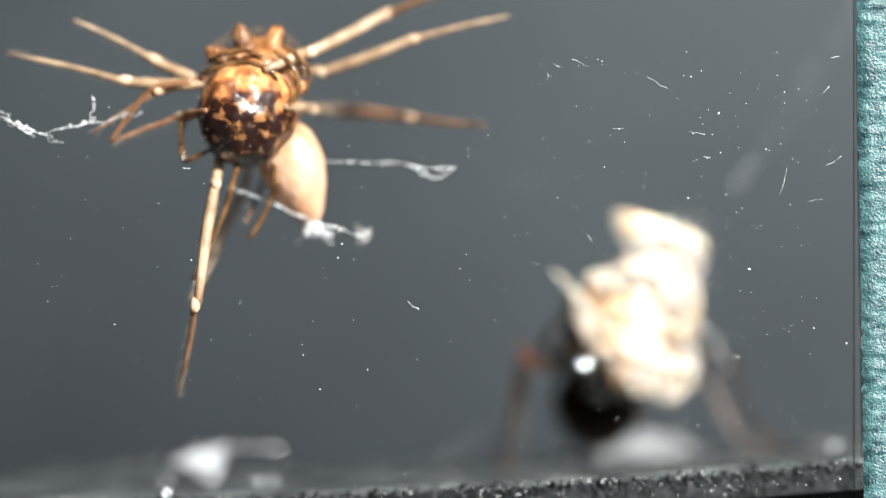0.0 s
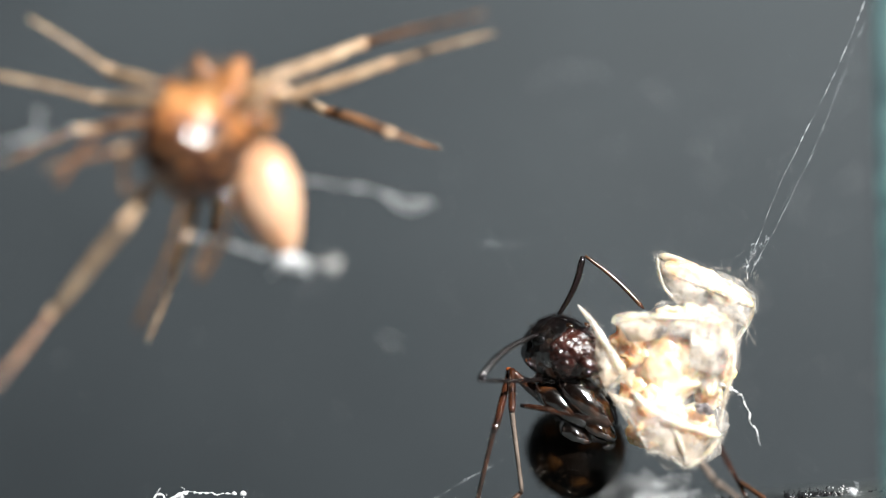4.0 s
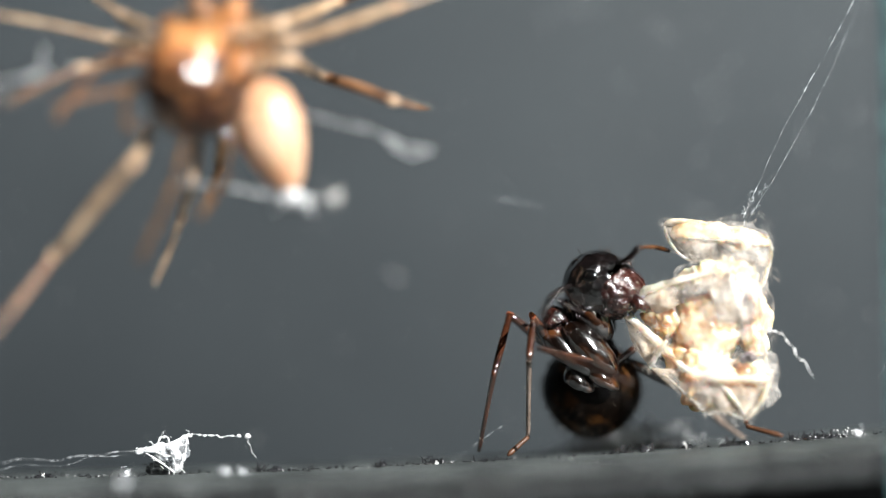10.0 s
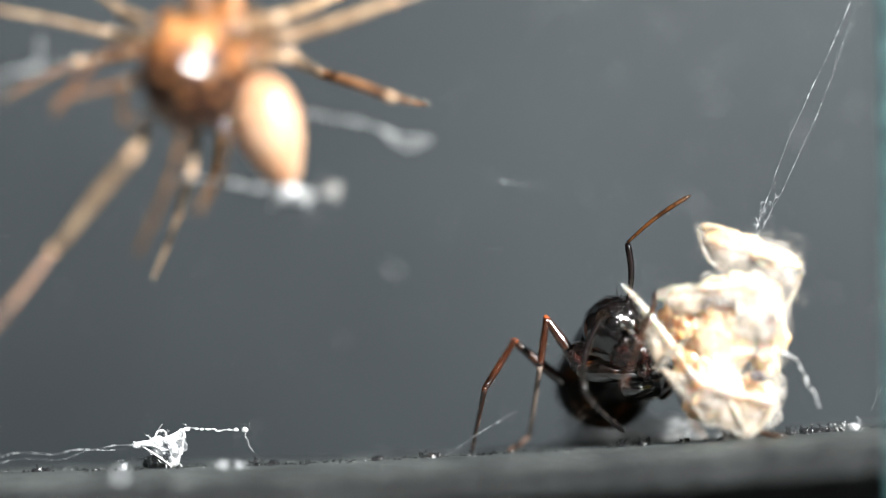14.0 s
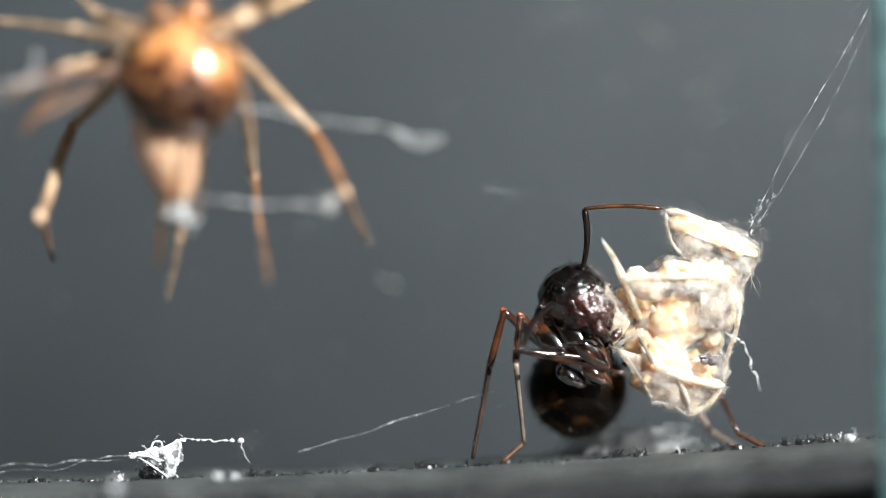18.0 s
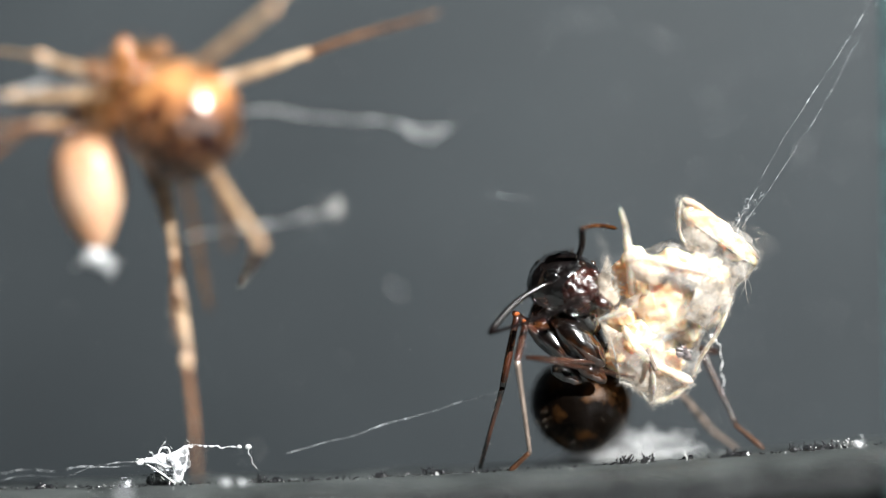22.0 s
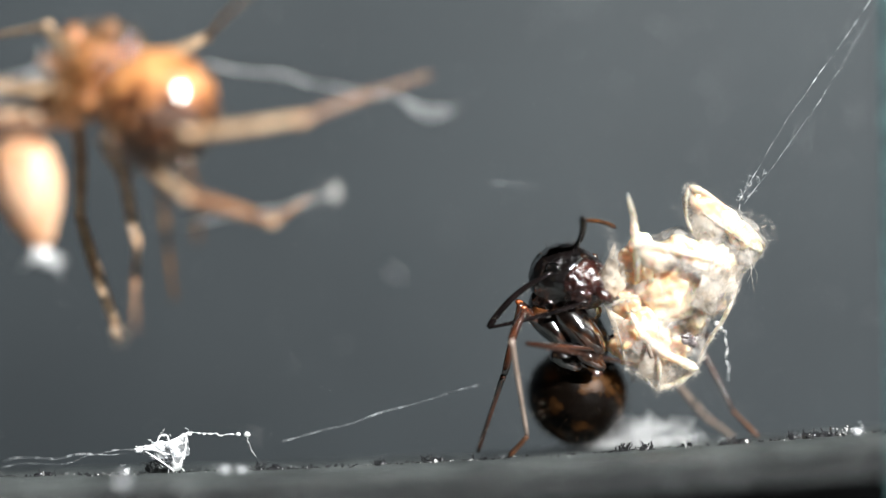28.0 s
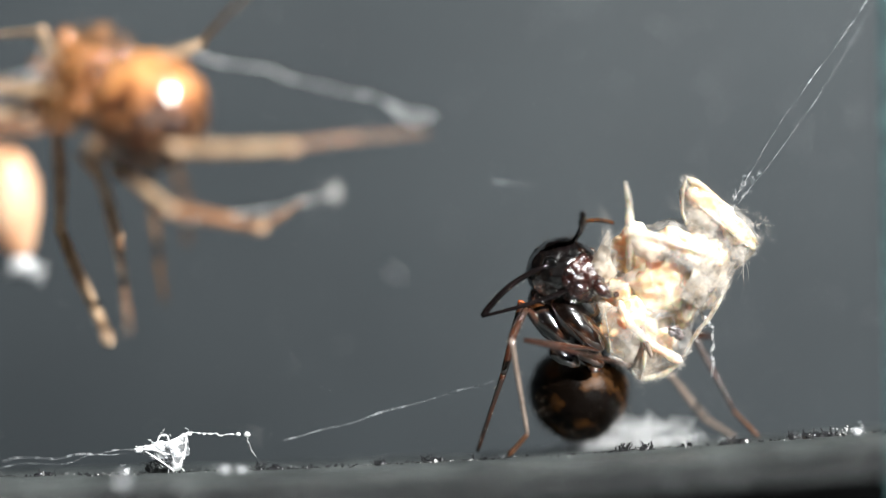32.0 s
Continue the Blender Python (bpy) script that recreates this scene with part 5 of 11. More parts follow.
    walk(bundle, [(0, mm(3.96, -0.35, 1.09, 0.0, -8.5, 10.0)), (0.5, mm(4.1, -0.35, 1.05, 0.0, -8.9, 4.5)), (1, mm(4.12, -0.35, 1.21, 0.0, -15.5, -1.0)), (1.5, mm(4.18, -0.35, 1.11, 0.0, -22.0, -6.5)), (2, mm(4.84, -0.35, 0.84, 0.0, -14.2, -12.0)), (2.5, mm(4.84, -0.35, 0.7, 0.0, 2.7, 0.0)), (4.5, mm(4.75, -0.35, 0.66, 0.0, -0.6, 0.0)), (5, mm(4.77, -0.35, 0.67, 0.0, 1.2, 0.0)), (5.5, mm(4.77, -0.35, 0.66, 0.0, 0.4, 0.0)), (6, mm(4.78, -0.35, 0.67, 0.0, -0.1, 0.0)), (6.5, mm(4.82, -0.35, 0.62, 0.0, 1.2, 0.0)), (7, mm(4.85, -0.35, 0.54, 0.0, 1.2, 0.0)), (7.5, mm(4.48, -0.35, 0.7, 0.0, -15.1, -12.0)), (8, mm(4.54, -0.35, 0.66, 0.0, -13.5, -12.3)), (8.5, mm(4.73, -0.35, 0.51, 0.0, -14.4, -12.7)), (9, mm(4.74, -0.35, 0.53, 0.0, -15.7, -13.0)), (9.5, mm(4.78, -0.35, 0.48, 0.0, -17.1, -13.3)), (10, mm(4.82, -0.35, 0.48, 0.0, -16.9, -13.7)), (10.5, mm(4.87, -0.35, 0.46, 0.0, -13.9, -14.0)), (11, mm(4.69, -0.35, 0.57, 0.0, -5.1, 8.0)), (11.5, mm(5.81, -1.2, 0.2, 0.0, -13.6, -18.0)), (12, mm(5.74, -1.2, 0.13, 0.0, -6.9, -18.0)), (12.5, mm(5.76, -1.2, 0.15, 0.0, -8.1, -18.0)), (13, mm(5.74, -1.2, 0.15, 0.0, -6.9, -18.0)), (13.5, mm(5.79, -1.2, 0.14, 0.0, -7.6, -18.0)), (14, mm(5.42, -1.0, 0.13, 0.0, -5.7, -8.0)), (14.5, mm(4.35, -0.4, 0.65, 0.0, -1.2, 10.0)), (16.5, mm(4.27, -0.36, 0.83, 11.2, -7.8, 11.6)), (17, mm(4.63, -0.35, 0.75, 14.0, 0.5, 12.0)), (17.5, mm(4.2, -0.34, 0.9, 15.5, -6.5, 10.0)), (18, mm(4.92, -0.33, 0.55, 17.0, -1.9, 8.0)), (18.5, mm(4.65, -0.31, 0.61, 18.5, 4.8, 11.0)), (19, mm(5.41, -0.3, 0.3, 20.0, 9.9, 14.0)), (19.5, mm(4.79, -0.3, 0.54, 20.1, 8.5, 14.1)), (20, mm(5.07, -0.3, 0.51, 20.2, 14.8, 14.2)), (20.5, mm(4.89, -0.3, 0.65, 20.2, 10.3, 14.4)), (21, mm(5.1, -0.3, 0.49, 20.3, 14.7, 14.5)), (21.5, mm(5.17, -0.3, 0.45, 20.4, 16.1, 14.6)), (22, mm(4.95, -0.3, 0.67, 20.5, 11.1, 14.8)), (23, mm(4.92, -0.3, 0.78, 20.6, 9.1, 15.0)), (25, mm(4.87, -0.3, 0.74, 20.9, 8.9, 15.2)), (27.5, mm(4.94, -0.3, 0.72, 21.3, 9.9, 15.5)), (28, mm(5.09, -0.3, 0.67, 21.4, 11.3, 15.6)), (29, mm(5.06, -0.3, 0.7, 21.5, 13.6, 15.7)), (30, mm(5.02, -0.3, 0.72, 21.7, 12.8, 15.8)), (31, mm(4.95, -0.3, 0.77, 21.8, 12.3, 15.9)), (32, mm(5.02, -0.3, 0.75, 22.0, 15.4, 16.0))])
    foot = Matrix.Translation((-1.52 * MM, -0.3 * MM, -1.7 * MM))
    walk(spike, [(t, mm(dx, 0, dz) @ foot @ pose(0, 0, 0, 0, a, 0) @ foot.inverted()) for t, dx, dz, a in ((0, 0, 0, 0), (14.5, 0, 0, 0), (17, 0.05, 0.2, 4), (19, 0.1, 0.45, 9), (32, 0.1, 0.45, 9))])
    walk(guy, [(0, bone(5.35, -0.3, 1.77, 0.55, 0, 0.83)), (1.5, bone(5.23, -0.3, 1.33, 0.61, 0, 0.79)), (2, bone(5.49, -0.3, 0.97, 0.5, 0, 0.86)), (2.5, bone(5.47, -0.3, 0.78, 0.39, 0, 0.92)), (4.5, bone(5.42, -0.3, 0.68, 0.41, 0, 0.91)), (5.5, bone(5.45, -0.3, 0.73, 0.42, 0, 0.91)), (6, bone(5.43, -0.3, 0.78, 0.43, 0, 0.9)), (7, bone(5.48, -0.3, 0.74, 0.45, 0, 0.9)), (7.5, bone(5.13, -0.3, 0.82, 0.46, 0, 0.89)), (9, bone(5.18, -0.3, 0.59, 0.47, 0, 0.88)), (10.5, bone(5.32, -0.3, 0.59, 0.44, 0, 0.9)), (11, bone(5.23, -0.3, 0.69, 0.47, 0, 0.88)), (11.5, bone(6.07, -0.3, 0.19, 0.31, 0, 0.95)), (13, bone(5.94, -0.3, 0.33, 0.35, 0, 0.94)), (13.5, bone(5.97, -0.3, 0.32, 0.36, 0, 0.93)), (14, bone(5.57, -0.3, 0.28, 0.38, 0, 0.93)), (14.5, bone(5.05, -0.3, 0.68, 0.5, 0, 0.86)), (16.5, bone(5.08, -0.3, 0.85, 0.48, 0, 0.88)), (18, bone(5.54, -0.3, 0.52, 0.47, 0, 0.88)), (19, bone(5.53, -0.3, 0.58, 0.46, 0, 0.89)), (21, bone(5.41, -0.3, 0.51, 0.49, 0, 0.87)), (23, bone(5.03, -0.3, 0.82, 0.52, 0, 0.85)), (28, bone(5.23, -0.3, 0.85, 0.54, 0, 0.84)), (32, bone(5.13, -0.3, 0.85, 0.55, 0, 0.84))])
    walk(spider, [(0, mm(-3.75, -3.7, 3.05, 0, 0, 0)), (0.5, mm(-3.91, -3.7, 3.04, 0, 0, 0)), (1, mm(-3.94, -3.7, 3.13, 0, 0, 0)), (1.5, mm(-3.73, -3.7, 3.02, 0, 0, 0)), (2, mm(-3.77, -3.7, 2.99, 0, 0, 0)), (2.5, mm(-3.88, -3.7, 2.76, 0, 0, 0)), (4.5, mm(-3.95, -3.7, 2.84, 0, 0, 0)), (5, mm(-3.94, -3.7, 2.91, 0, 0, 0)), (6, mm(-4.02, -3.7, 2.82, 0, 0, 0)), (10, mm(-4, -3.7, 2.81, 0, 0, 0)), (14.5, mm(-4, -3.7, 2.8, 0, 0, 0)), (16.5, mm(-4.02, -3.7, 2.88, 0, 0, 0)), (17, mm(-4.02, -3.7, 2.88, 0, 0, 0)), (17.5, mm(-4.14, -3.7, 2.93, 0, 0, 0)), (18, mm(-4.17, -3.7, 2.84, 0, 0, 0)), (18.5, mm(-4.26, -3.7, 2.84, 0, 0, 0)), (19, mm(-4.39, -3.7, 2.86, 0, 0, 0)), (19.5, mm(-4.34, -3.7, 2.63, 0, 0, 0)), (20, mm(-4.26, -3.7, 2.5, 0, 0, 0)), (20.5, mm(-4.34, -3.7, 2.57, 0, 0, 0)), (21, mm(-4.39, -3.7, 2.37, 0, 0, 0)), (21.5, mm(-4.34, -3.7, 2.34, 0, 0, 0)), (22, mm(-4.3, -3.7, 2.31, 0, 0, 0)), (22.5, mm(-4.33, -3.7, 2.29, 0, 0, 0)), (23, mm(-4.37, -3.7, 2.3, 0, 0, 0)), (23.5, mm(-4.37, -3.7, 2.29, 0, 0, 0)), (24, mm(-4.37, -3.7, 2.29, 0, 0, 0)), (24.5, mm(-4.37, -3.7, 2.28, 0, 0, 0)), (25, mm(-4.37, -3.7, 2.28, 0, 0, 0)), (25.5, mm(-4.38, -3.7, 2.31, 0, 0, 0)), (27.5, mm(-4.41, -3.7, 2.44, 0, 0, 0)), (28, mm(-4.65, -3.7, 2.28, 0, 0, 0)), (28.5, mm(-4.78, -3.7, 2.25, 0, 0, 0)), (29, mm(-4.81, -3.7, 2.25, 0, 0, 0)), (32, mm(-4.82, -3.7, 2.25, 0, 0, 0))])
    walk(sp["dome"], [(0, mm(0, 0, 0, 0, 12, 44)), (0.5, mm(0, 0, 0, 0, 12, 44)), (1, mm(0, 0, 0, 0, 12, 44)), (1.5, mm(0, 0, 0, 0, 12, 44)), (2, mm(0, 0, 0, 0, 12, 44)), (2.5, mm(0, 0, 0, 0, 12, 44)), (4.5, mm(0, 0, 0, 0, 12, 44)), (5, mm(0, 0, 0, 0, 12, 44)), (6, mm(0, 0, 0, 0, 12, 44)), (10, mm(0, 0, 0, 0, 12, 44)), (14.5, mm(0, 0, 0, 0, 12, 44)), (16.5, mm(0, 0, 0, 0, 12, 44)), (17, mm(0, 0, 0, 0, 12, 44)), (17.5, mm(0, 0, 0, 0, 10, 18)), (18, mm(0, 0, 0, 0, 8, -8)), (18.5, mm(0, 0, 0, 0, 4, -8)), (19, mm(0, 0, 0, 0, 0, -8)), (19.5, mm(0, 0, 0, 0, -2, -8)), (20, mm(0, 0, 0, 0, -4, -8)), (20.5, mm(0, 0, 0, 0, -6, -8)), (21, mm(0, 0, 0, 0, -8, -8)), (21.5, mm(0, 0, 0, 0, -8, -8)), (22, mm(0, 0, 0, 0, -8, -8)), (22.5, mm(0, 0, 0, 0, -8, -8)), (23, mm(0, 0, 0, 0, -8, -8)), (23.5, mm(0, 0, 0, 0, -8, -8)), (24, mm(0, 0, 0, 0, -8, -8)), (24.5, mm(0, 0, 0, 0, -8, -8)), (25, mm(0, 0, 0, 0, -8, -8)), (25.5, mm(0, 0, 0, 0, -8, -8)), (27.5, mm(0, 0, 0, 0, -8, -8)), (28, mm(0, 0, 0, 0, -4, -8)), (28.5, mm(0, 0, 0, 0, -4, -8)), (29, mm(0, 0, 0, 0, -4, -8)), (32, mm(0, 0, 0, 0, -4, -8))])
    walk(sp["thorax"], [(0, mm(0.12, 0.1, 0.9, 0, 0, 0)), (0.5, mm(0.11, 0.1, 0.9, 0, 0, 0)), (1, mm(0.11, 0.1, 0.89, 0, 0, 0)), (1.5, mm(0.18, 0.1, 0.73, 0, 0, 0)), (2, mm(0.18, 0.1, 0.73, 0, 0, 0)), (2.5, mm(0.27, 0.1, 0.68, 0, 0, 0)), (4.5, mm(0.32, 0.1, 0.73, 0, 0, 0)), (5, mm(0.32, 0.1, 0.73, 0, 0, 0)), (6, mm(0.27, 0.1, 0.73, 0, 0, 0)), (10, mm(0.26, 0.1, 0.73, 0, 0, 0)), (14.5, mm(0.27, 0.1, 0.73, 0, 0, 0)), (16.5, mm(0.22, 0.1, 0.78, 0, 0, 0)), (17, mm(0.22, 0.1, 0.78, 0, 0, 0)), (17.5, mm(0.15, 0.1, 0.68, 0, -4.4, 0)), (18, mm(-0.03, 0.1, 0.71, 0, -8.8, 0)), (18.5, mm(-0.17, 0.1, 0.79, 0, -13.1, 0)), (19, mm(-0.29, 0.1, 0.84, 0, -17.5, 0)), (19.5, mm(-0.73, 0.1, 0.89, 0, -21.9, 0)), (20, mm(-0.8, 0.1, 0.73, 0, -26.2, 0)), (20.5, mm(-0.85, 0.1, 0.52, 0, -30.6, 0)), (21, mm(-0.92, 0.1, 0.58, 0, -35, 0)), (21.5, mm(-0.93, 0.1, 0.59, 0, -36.1, 0)), (22, mm(-0.94, 0.1, 0.61, 0, -37.1, 0)), (22.5, mm(-0.98, 0.1, 0.61, 0, -38.2, 0)), (23, mm(-1.01, 0.1, 0.59, 0, -39.3, 0)), (23.5, mm(-1.01, 0.1, 0.59, 0, -40.4, 0)), (24, mm(-1.01, 0.1, 0.59, 0, -41.4, 0)), (24.5, mm(-1.01, 0.1, 0.59, 0, -42.5, 0)), (25, mm(-1.01, 0.1, 0.59, 0, -43.6, 0)), (25.5, mm(-1.03, 0.1, 0.59, 0, -44.6, 0)), (27.5, mm(-1.12, 0.1, 0.59, 0, -48.9, 0)), (28, mm(-1.25, 0.1, 0.65, 0, -50, 0)), (28.5, mm(-1.18, 0.1, 0.65, 0, -50, 0)), (29, mm(-1.21, 0.1, 0.62, 0, -50, 0)), (32, mm(-1.21, 0.1, 0.62, 0, -50, 0))])
    walk(pupa, [(0, mm(-2.94, -3.35, 1.92, 0, 0, 0)), (0.5, mm(-3.07, -3.35, 1.97, 0, 0, 0)), (1, mm(-3.15, -3.35, 2.13, 0, 0, 0)), (1.5, mm(-2.85, -3.35, 1.78, 0, 0, 0)), (2, mm(-2.84, -3.35, 1.8, 0, 0, 0)), (2.5, mm(-2.79, -3.35, 1.8, 0, 0, 0)), (4.5, mm(-2.81, -3.35, 1.87, 0, 0, 0)), (5, mm(-2.8, -3.35, 1.94, 0, 0, 0)), (6, mm(-2.84, -3.35, 1.87, 0, 0, 0)), (7, mm(-2.84, -3.35, 1.85, 0, 0, 0)), (14.5, mm(-2.82, -3.35, 1.82, 0, 0, 0)), (16.5, mm(-3.44, -3.35, 1.75, 0, 20, 0)), (17, mm(-3.49, -3.35, 1.75, 0, 20, 0)), (17.5, mm(-4.36, -3.35, 1.75, 0, 10, 0)), (18, mm(-4.41, -3.35, 1.75, 0, 11.7, 0)), (19, mm(-4.84, -3.35, 1.77, 0, 15, 0)), (19.5, mm(-5.42, -3.35, 1.67, 0, 16.8, 0)), (20, mm(-5.63, -3.35, 1.5, 0, 18.5, 0)), (20.5, mm(-5.75, -3.35, 1.57, 0, 20.2, 0)), (21, mm(-5.94, -3.35, 1.24, 0, 22, 0)), (22, mm(-5.86, -3.35, 1.12, 0, 13.5, 0)), (23, mm(-5.78, -3.35, 1.01, 0, 5, 0)), (24, mm(-5.73, -3.35, 1, 0, 4, 0)), (25, mm(-5.73, -3.35, 0.94, 0, 3, 0)), (27.5, mm(-6.38, -3.35, 1.22, 0, 7.2, 0)), (28, mm(-6.83, -3.35, 0.9, 0, 8, 0)), (29, mm(-7.15, -3.35, 0.76, 0, 7.2, 0)), (32, mm(-7.2, -3.35, 0.74, 0, 5, 0))])
    hip = mm(-0.9, 0, -0.3)
    walk(sp["drawn"], [(t, hip @ pose(0, 0, 0, 0, a, 0) @ hip.inverted()) for t, a in ((0, 0), (17, 0), (18.5, 20), (20, 50), (32, 55))])
    base = mm(0, 0, -TOP)

    def on_ant(ob, rows):
        walk(ob, [(t, base @ m) for t, m in rows])

    on_ant(ant_parts["head"], [(0, mm(2.76, 0, -0.74, 0, 10, -10)), (0.5, mm(2.56, 0, -0.81, 0, 10, -8.3)), (1, mm(2.54, 0, -0.53, 0, 10, -6.7)), (1.5, mm(2.66, 0, -0.11, 0, 10, -5)), (2, mm(2.62, 0, -0.26, 0, 12, -10)), (2.5, mm(2.35, 0, -0.52, 0, 5, -40)), (4.5, mm(2.15, 0, -0.7, 0, 5, -40)), (5, mm(2.1, 0, -0.61, 0, 5, -40)), (5.5, mm(2.12, 0, -0.59, 0, 5, -40)), (6, mm(2.08, 0, -0.58, 0, 5, -40)), (6.5, mm(2.09, 0, -0.54, 0, 5, -40)), (7, mm(2.1, 0, -0.56, 0, 5, -40)), (7.5, mm(2.36, 0, -0.78, 0, 20, -60)), (8, mm(2.46, 0, -0.97, 0, 22.5, -65)), (8.5, mm(2.54, 0, -0.92, 0, 25, -70)), (9, mm(2.61, 0, -0.86, 0, 17.5, -45)), (9.5, mm(2.77, 0, -0.56, 0, 10, -20)), (10, mm(2.83, 0, -0.61, 0, 10, -20)), (10.5, mm(2.75, 0, -0.76, 0, 10, -20)), (11, mm(2.56, 0, -0.76, 0, 5, -30)), (11.5, mm(2.78, 0, -1.21, 0, 30, -60)), (12, mm(2.71, 0, -1.35, 0, 35, -80)), (12.5, mm(2.64, 0, -1.45, 0, 35, -70)), (13, mm(3.06, 0, -1.74, 0, 40, -35)), (13.5, mm(2.86, 0, -1.73, 0, 40, -27.5)), (14, mm(3.2, 0, -1.57, 0, 40, -20)), (14.5, mm(2.38, 0, -0.82, 0, 5, -30)), (16.5, mm(2.21, 0, -0.75, 0, 7.4, -26)), (17, mm(2.29, 0, -0.55, 0, 8, -25)), (17.5, mm(2.12, 0, -0.6, 0, 16.5, -32.5)), (18, mm(2.52, 0, -0.78, 0, 25, -40)), (18.5, mm(2.24, 0, -0.61, 0, 8, -20)), (19, mm(2.54, 0, -0.62, 0, 20, -40)), (19.5, mm(2.36, 0, -0.42, 0, 14, -32.5)), (20, mm(2.34, 0, -0.43, 0, 8, -25)), (21, mm(2.26, 0, -0.36, 0, 8, -25)), (22, mm(2.19, 0, -0.42, 0, 8, -25)), (23, mm(2.21, 0, -0.5, 0, 8, -25)), (25, mm(2.18, 0, -0.51, 0, 8, -25)), (28, mm(2.24, 0, -0.51, 0, 8, -25)), (30, mm(2.21, 0, -0.49, 0, 8, -25)), (31, mm(2.14, 0, -0.44, 0, 8, -25)), (32, mm(2.2, 0, -0.41, 0, 8, -25))])
    on_ant(ant_parts["meso"], [(0, mm(2.9, 0.55, -1.64, 0, 75, -20)), (1, mm(2.73, 0.55, -1.67, 0, 72.5, -20)), (1.5, mm(2.69, 0.55, -1.18, 0, 71.2, -20)), (2, mm(2.75, 0.55, -1.33, 0, 70, -20)), (2.5, mm(2.68, 0.55, -1.39, 0, 70.5, -20)), (4.5, mm(2.56, 0.55, -1.7, 0, 72.5, -20)), (5, mm(2.47, 0.55, -1.65, 0, 73, -20)), (6, mm(2.44, 0.55, -1.62, 0, 74, -20)), (7, mm(2.44, 0.55, -1.61, 0, 75, -20)), (7.5, mm(2.49, 0.55, -1.65, 0, 76.2, -20)), (9, mm(2.59, 0.55, -1.68, 0, 80, -20)), (10.5, mm(2.63, 0.55, -1.78, 0, 72.5, -20)), (11, mm(2.59, 0.55, -1.78, 0, 70, -20)), (12, mm(2.79, 0.55, -1.87, 0, 55, -20)), (13, mm(3.09, 0.55, -2.04, 0, 40, -20)), (14, mm(3.34, 0.55, -2.09, 0, 35, -20)), (14.5, mm(2.71, 0.55, -1.64, 0, 65, -20)), (17, mm(2.54, 0.55, -1.52, 0, 75, -20)), (18, mm(2.6, 0.55, -1.6, 0, 75.2, -20)), (19, mm(2.49, 0.55, -1.49, 0, 75.4, -20)), (20, mm(2.43, 0.55, -1.53, 0, 75.6, -20)), (23, mm(2.39, 0.55, -1.4, 0, 76.2, -20)), (28, mm(2.41, 0.55, -1.41, 0, 77.2, -20)), (32, mm(2.39, 0.55, -1.35, 0, 78, -20))])
    on_ant(ant_parts["gaster"], [(0, mm(2.82, 1.1, -2.5, 0, 0, 0)), (0.5, mm(2.9, 1.1, -2.66, 0, 0, 0)), (1, mm(2.98, 1.1, -2.5, 0, 0, 0)), (1.5, mm(2.61, 1.1, -2.42, 0, 0, 0)), (2, mm(2.47, 1.1, -2.12, 0, 0, 0)), (2.5, mm(2.48, 1.1, -2.33, 0, 0, 0)), (4.5, mm(2.48, 1.1, -2.6, 0, 0, 0)), (5, mm(2.49, 1.1, -2.59, 0, 0, 0)), (5.5, mm(2.48, 1.1, -2.58, 0, 0, 0)), (6, mm(2.47, 1.1, -2.55, 0, 0, 0)), (7, mm(2.47, 1.1, -2.56, 0, 0, 0)), (7.5, mm(2.46, 1.1, -2.48, 0, 0, 0)), (9, mm(2.58, 1.1, -2.51, 0, 0, 0)), (10, mm(2.69, 1.1, -2.51, 0, 0, 0)), (10.5, mm(2.61, 1.1, -2.51, 0, -2.5, 0)), (11, mm(2.51, 1.1, -2.51, 0, -5, 0)), (12, mm(2.72, 1.1, -2.5, 0, -10, 0)), (13, mm(2.77, 1.1, -2.37, 0, -25, 0)), (14, mm(2.98, 1.1, -2.47, 0, -25, 0)), (14.5, mm(2.72, 1.1, -2.42, 0, -8, 0)), (16.5, mm(2.58, 1.1, -2.51, 0, 0, 0)), (17, mm(2.56, 1.1, -2.56, 0, 0, 0)), (18, mm(2.54, 1.1, -2.43, 0, 0, 0)), (19, mm(2.43, 1.1, -2.48, 0, 0, 0)), (20, mm(2.5, 1.1, -2.55, 0, 0, 0)), (21, mm(2.49, 1.1, -2.52, 0, 0, 0)), (22, mm(2.47, 1.1, -2.58, 0, 0, 0)), (23, mm(2.48, 1.1, -2.66, 0, 0, 0)), (25, mm(2.46, 1.1, -2.65, 0, 0, 0)), (28, mm(2.43, 1.1, -2.65, 0, 0, 0)), (30, mm(2.43, 1.1, -2.65, 0, 0, 0)), (32, mm(2.46, 1.1, -2.6, 0, 0, 0))])
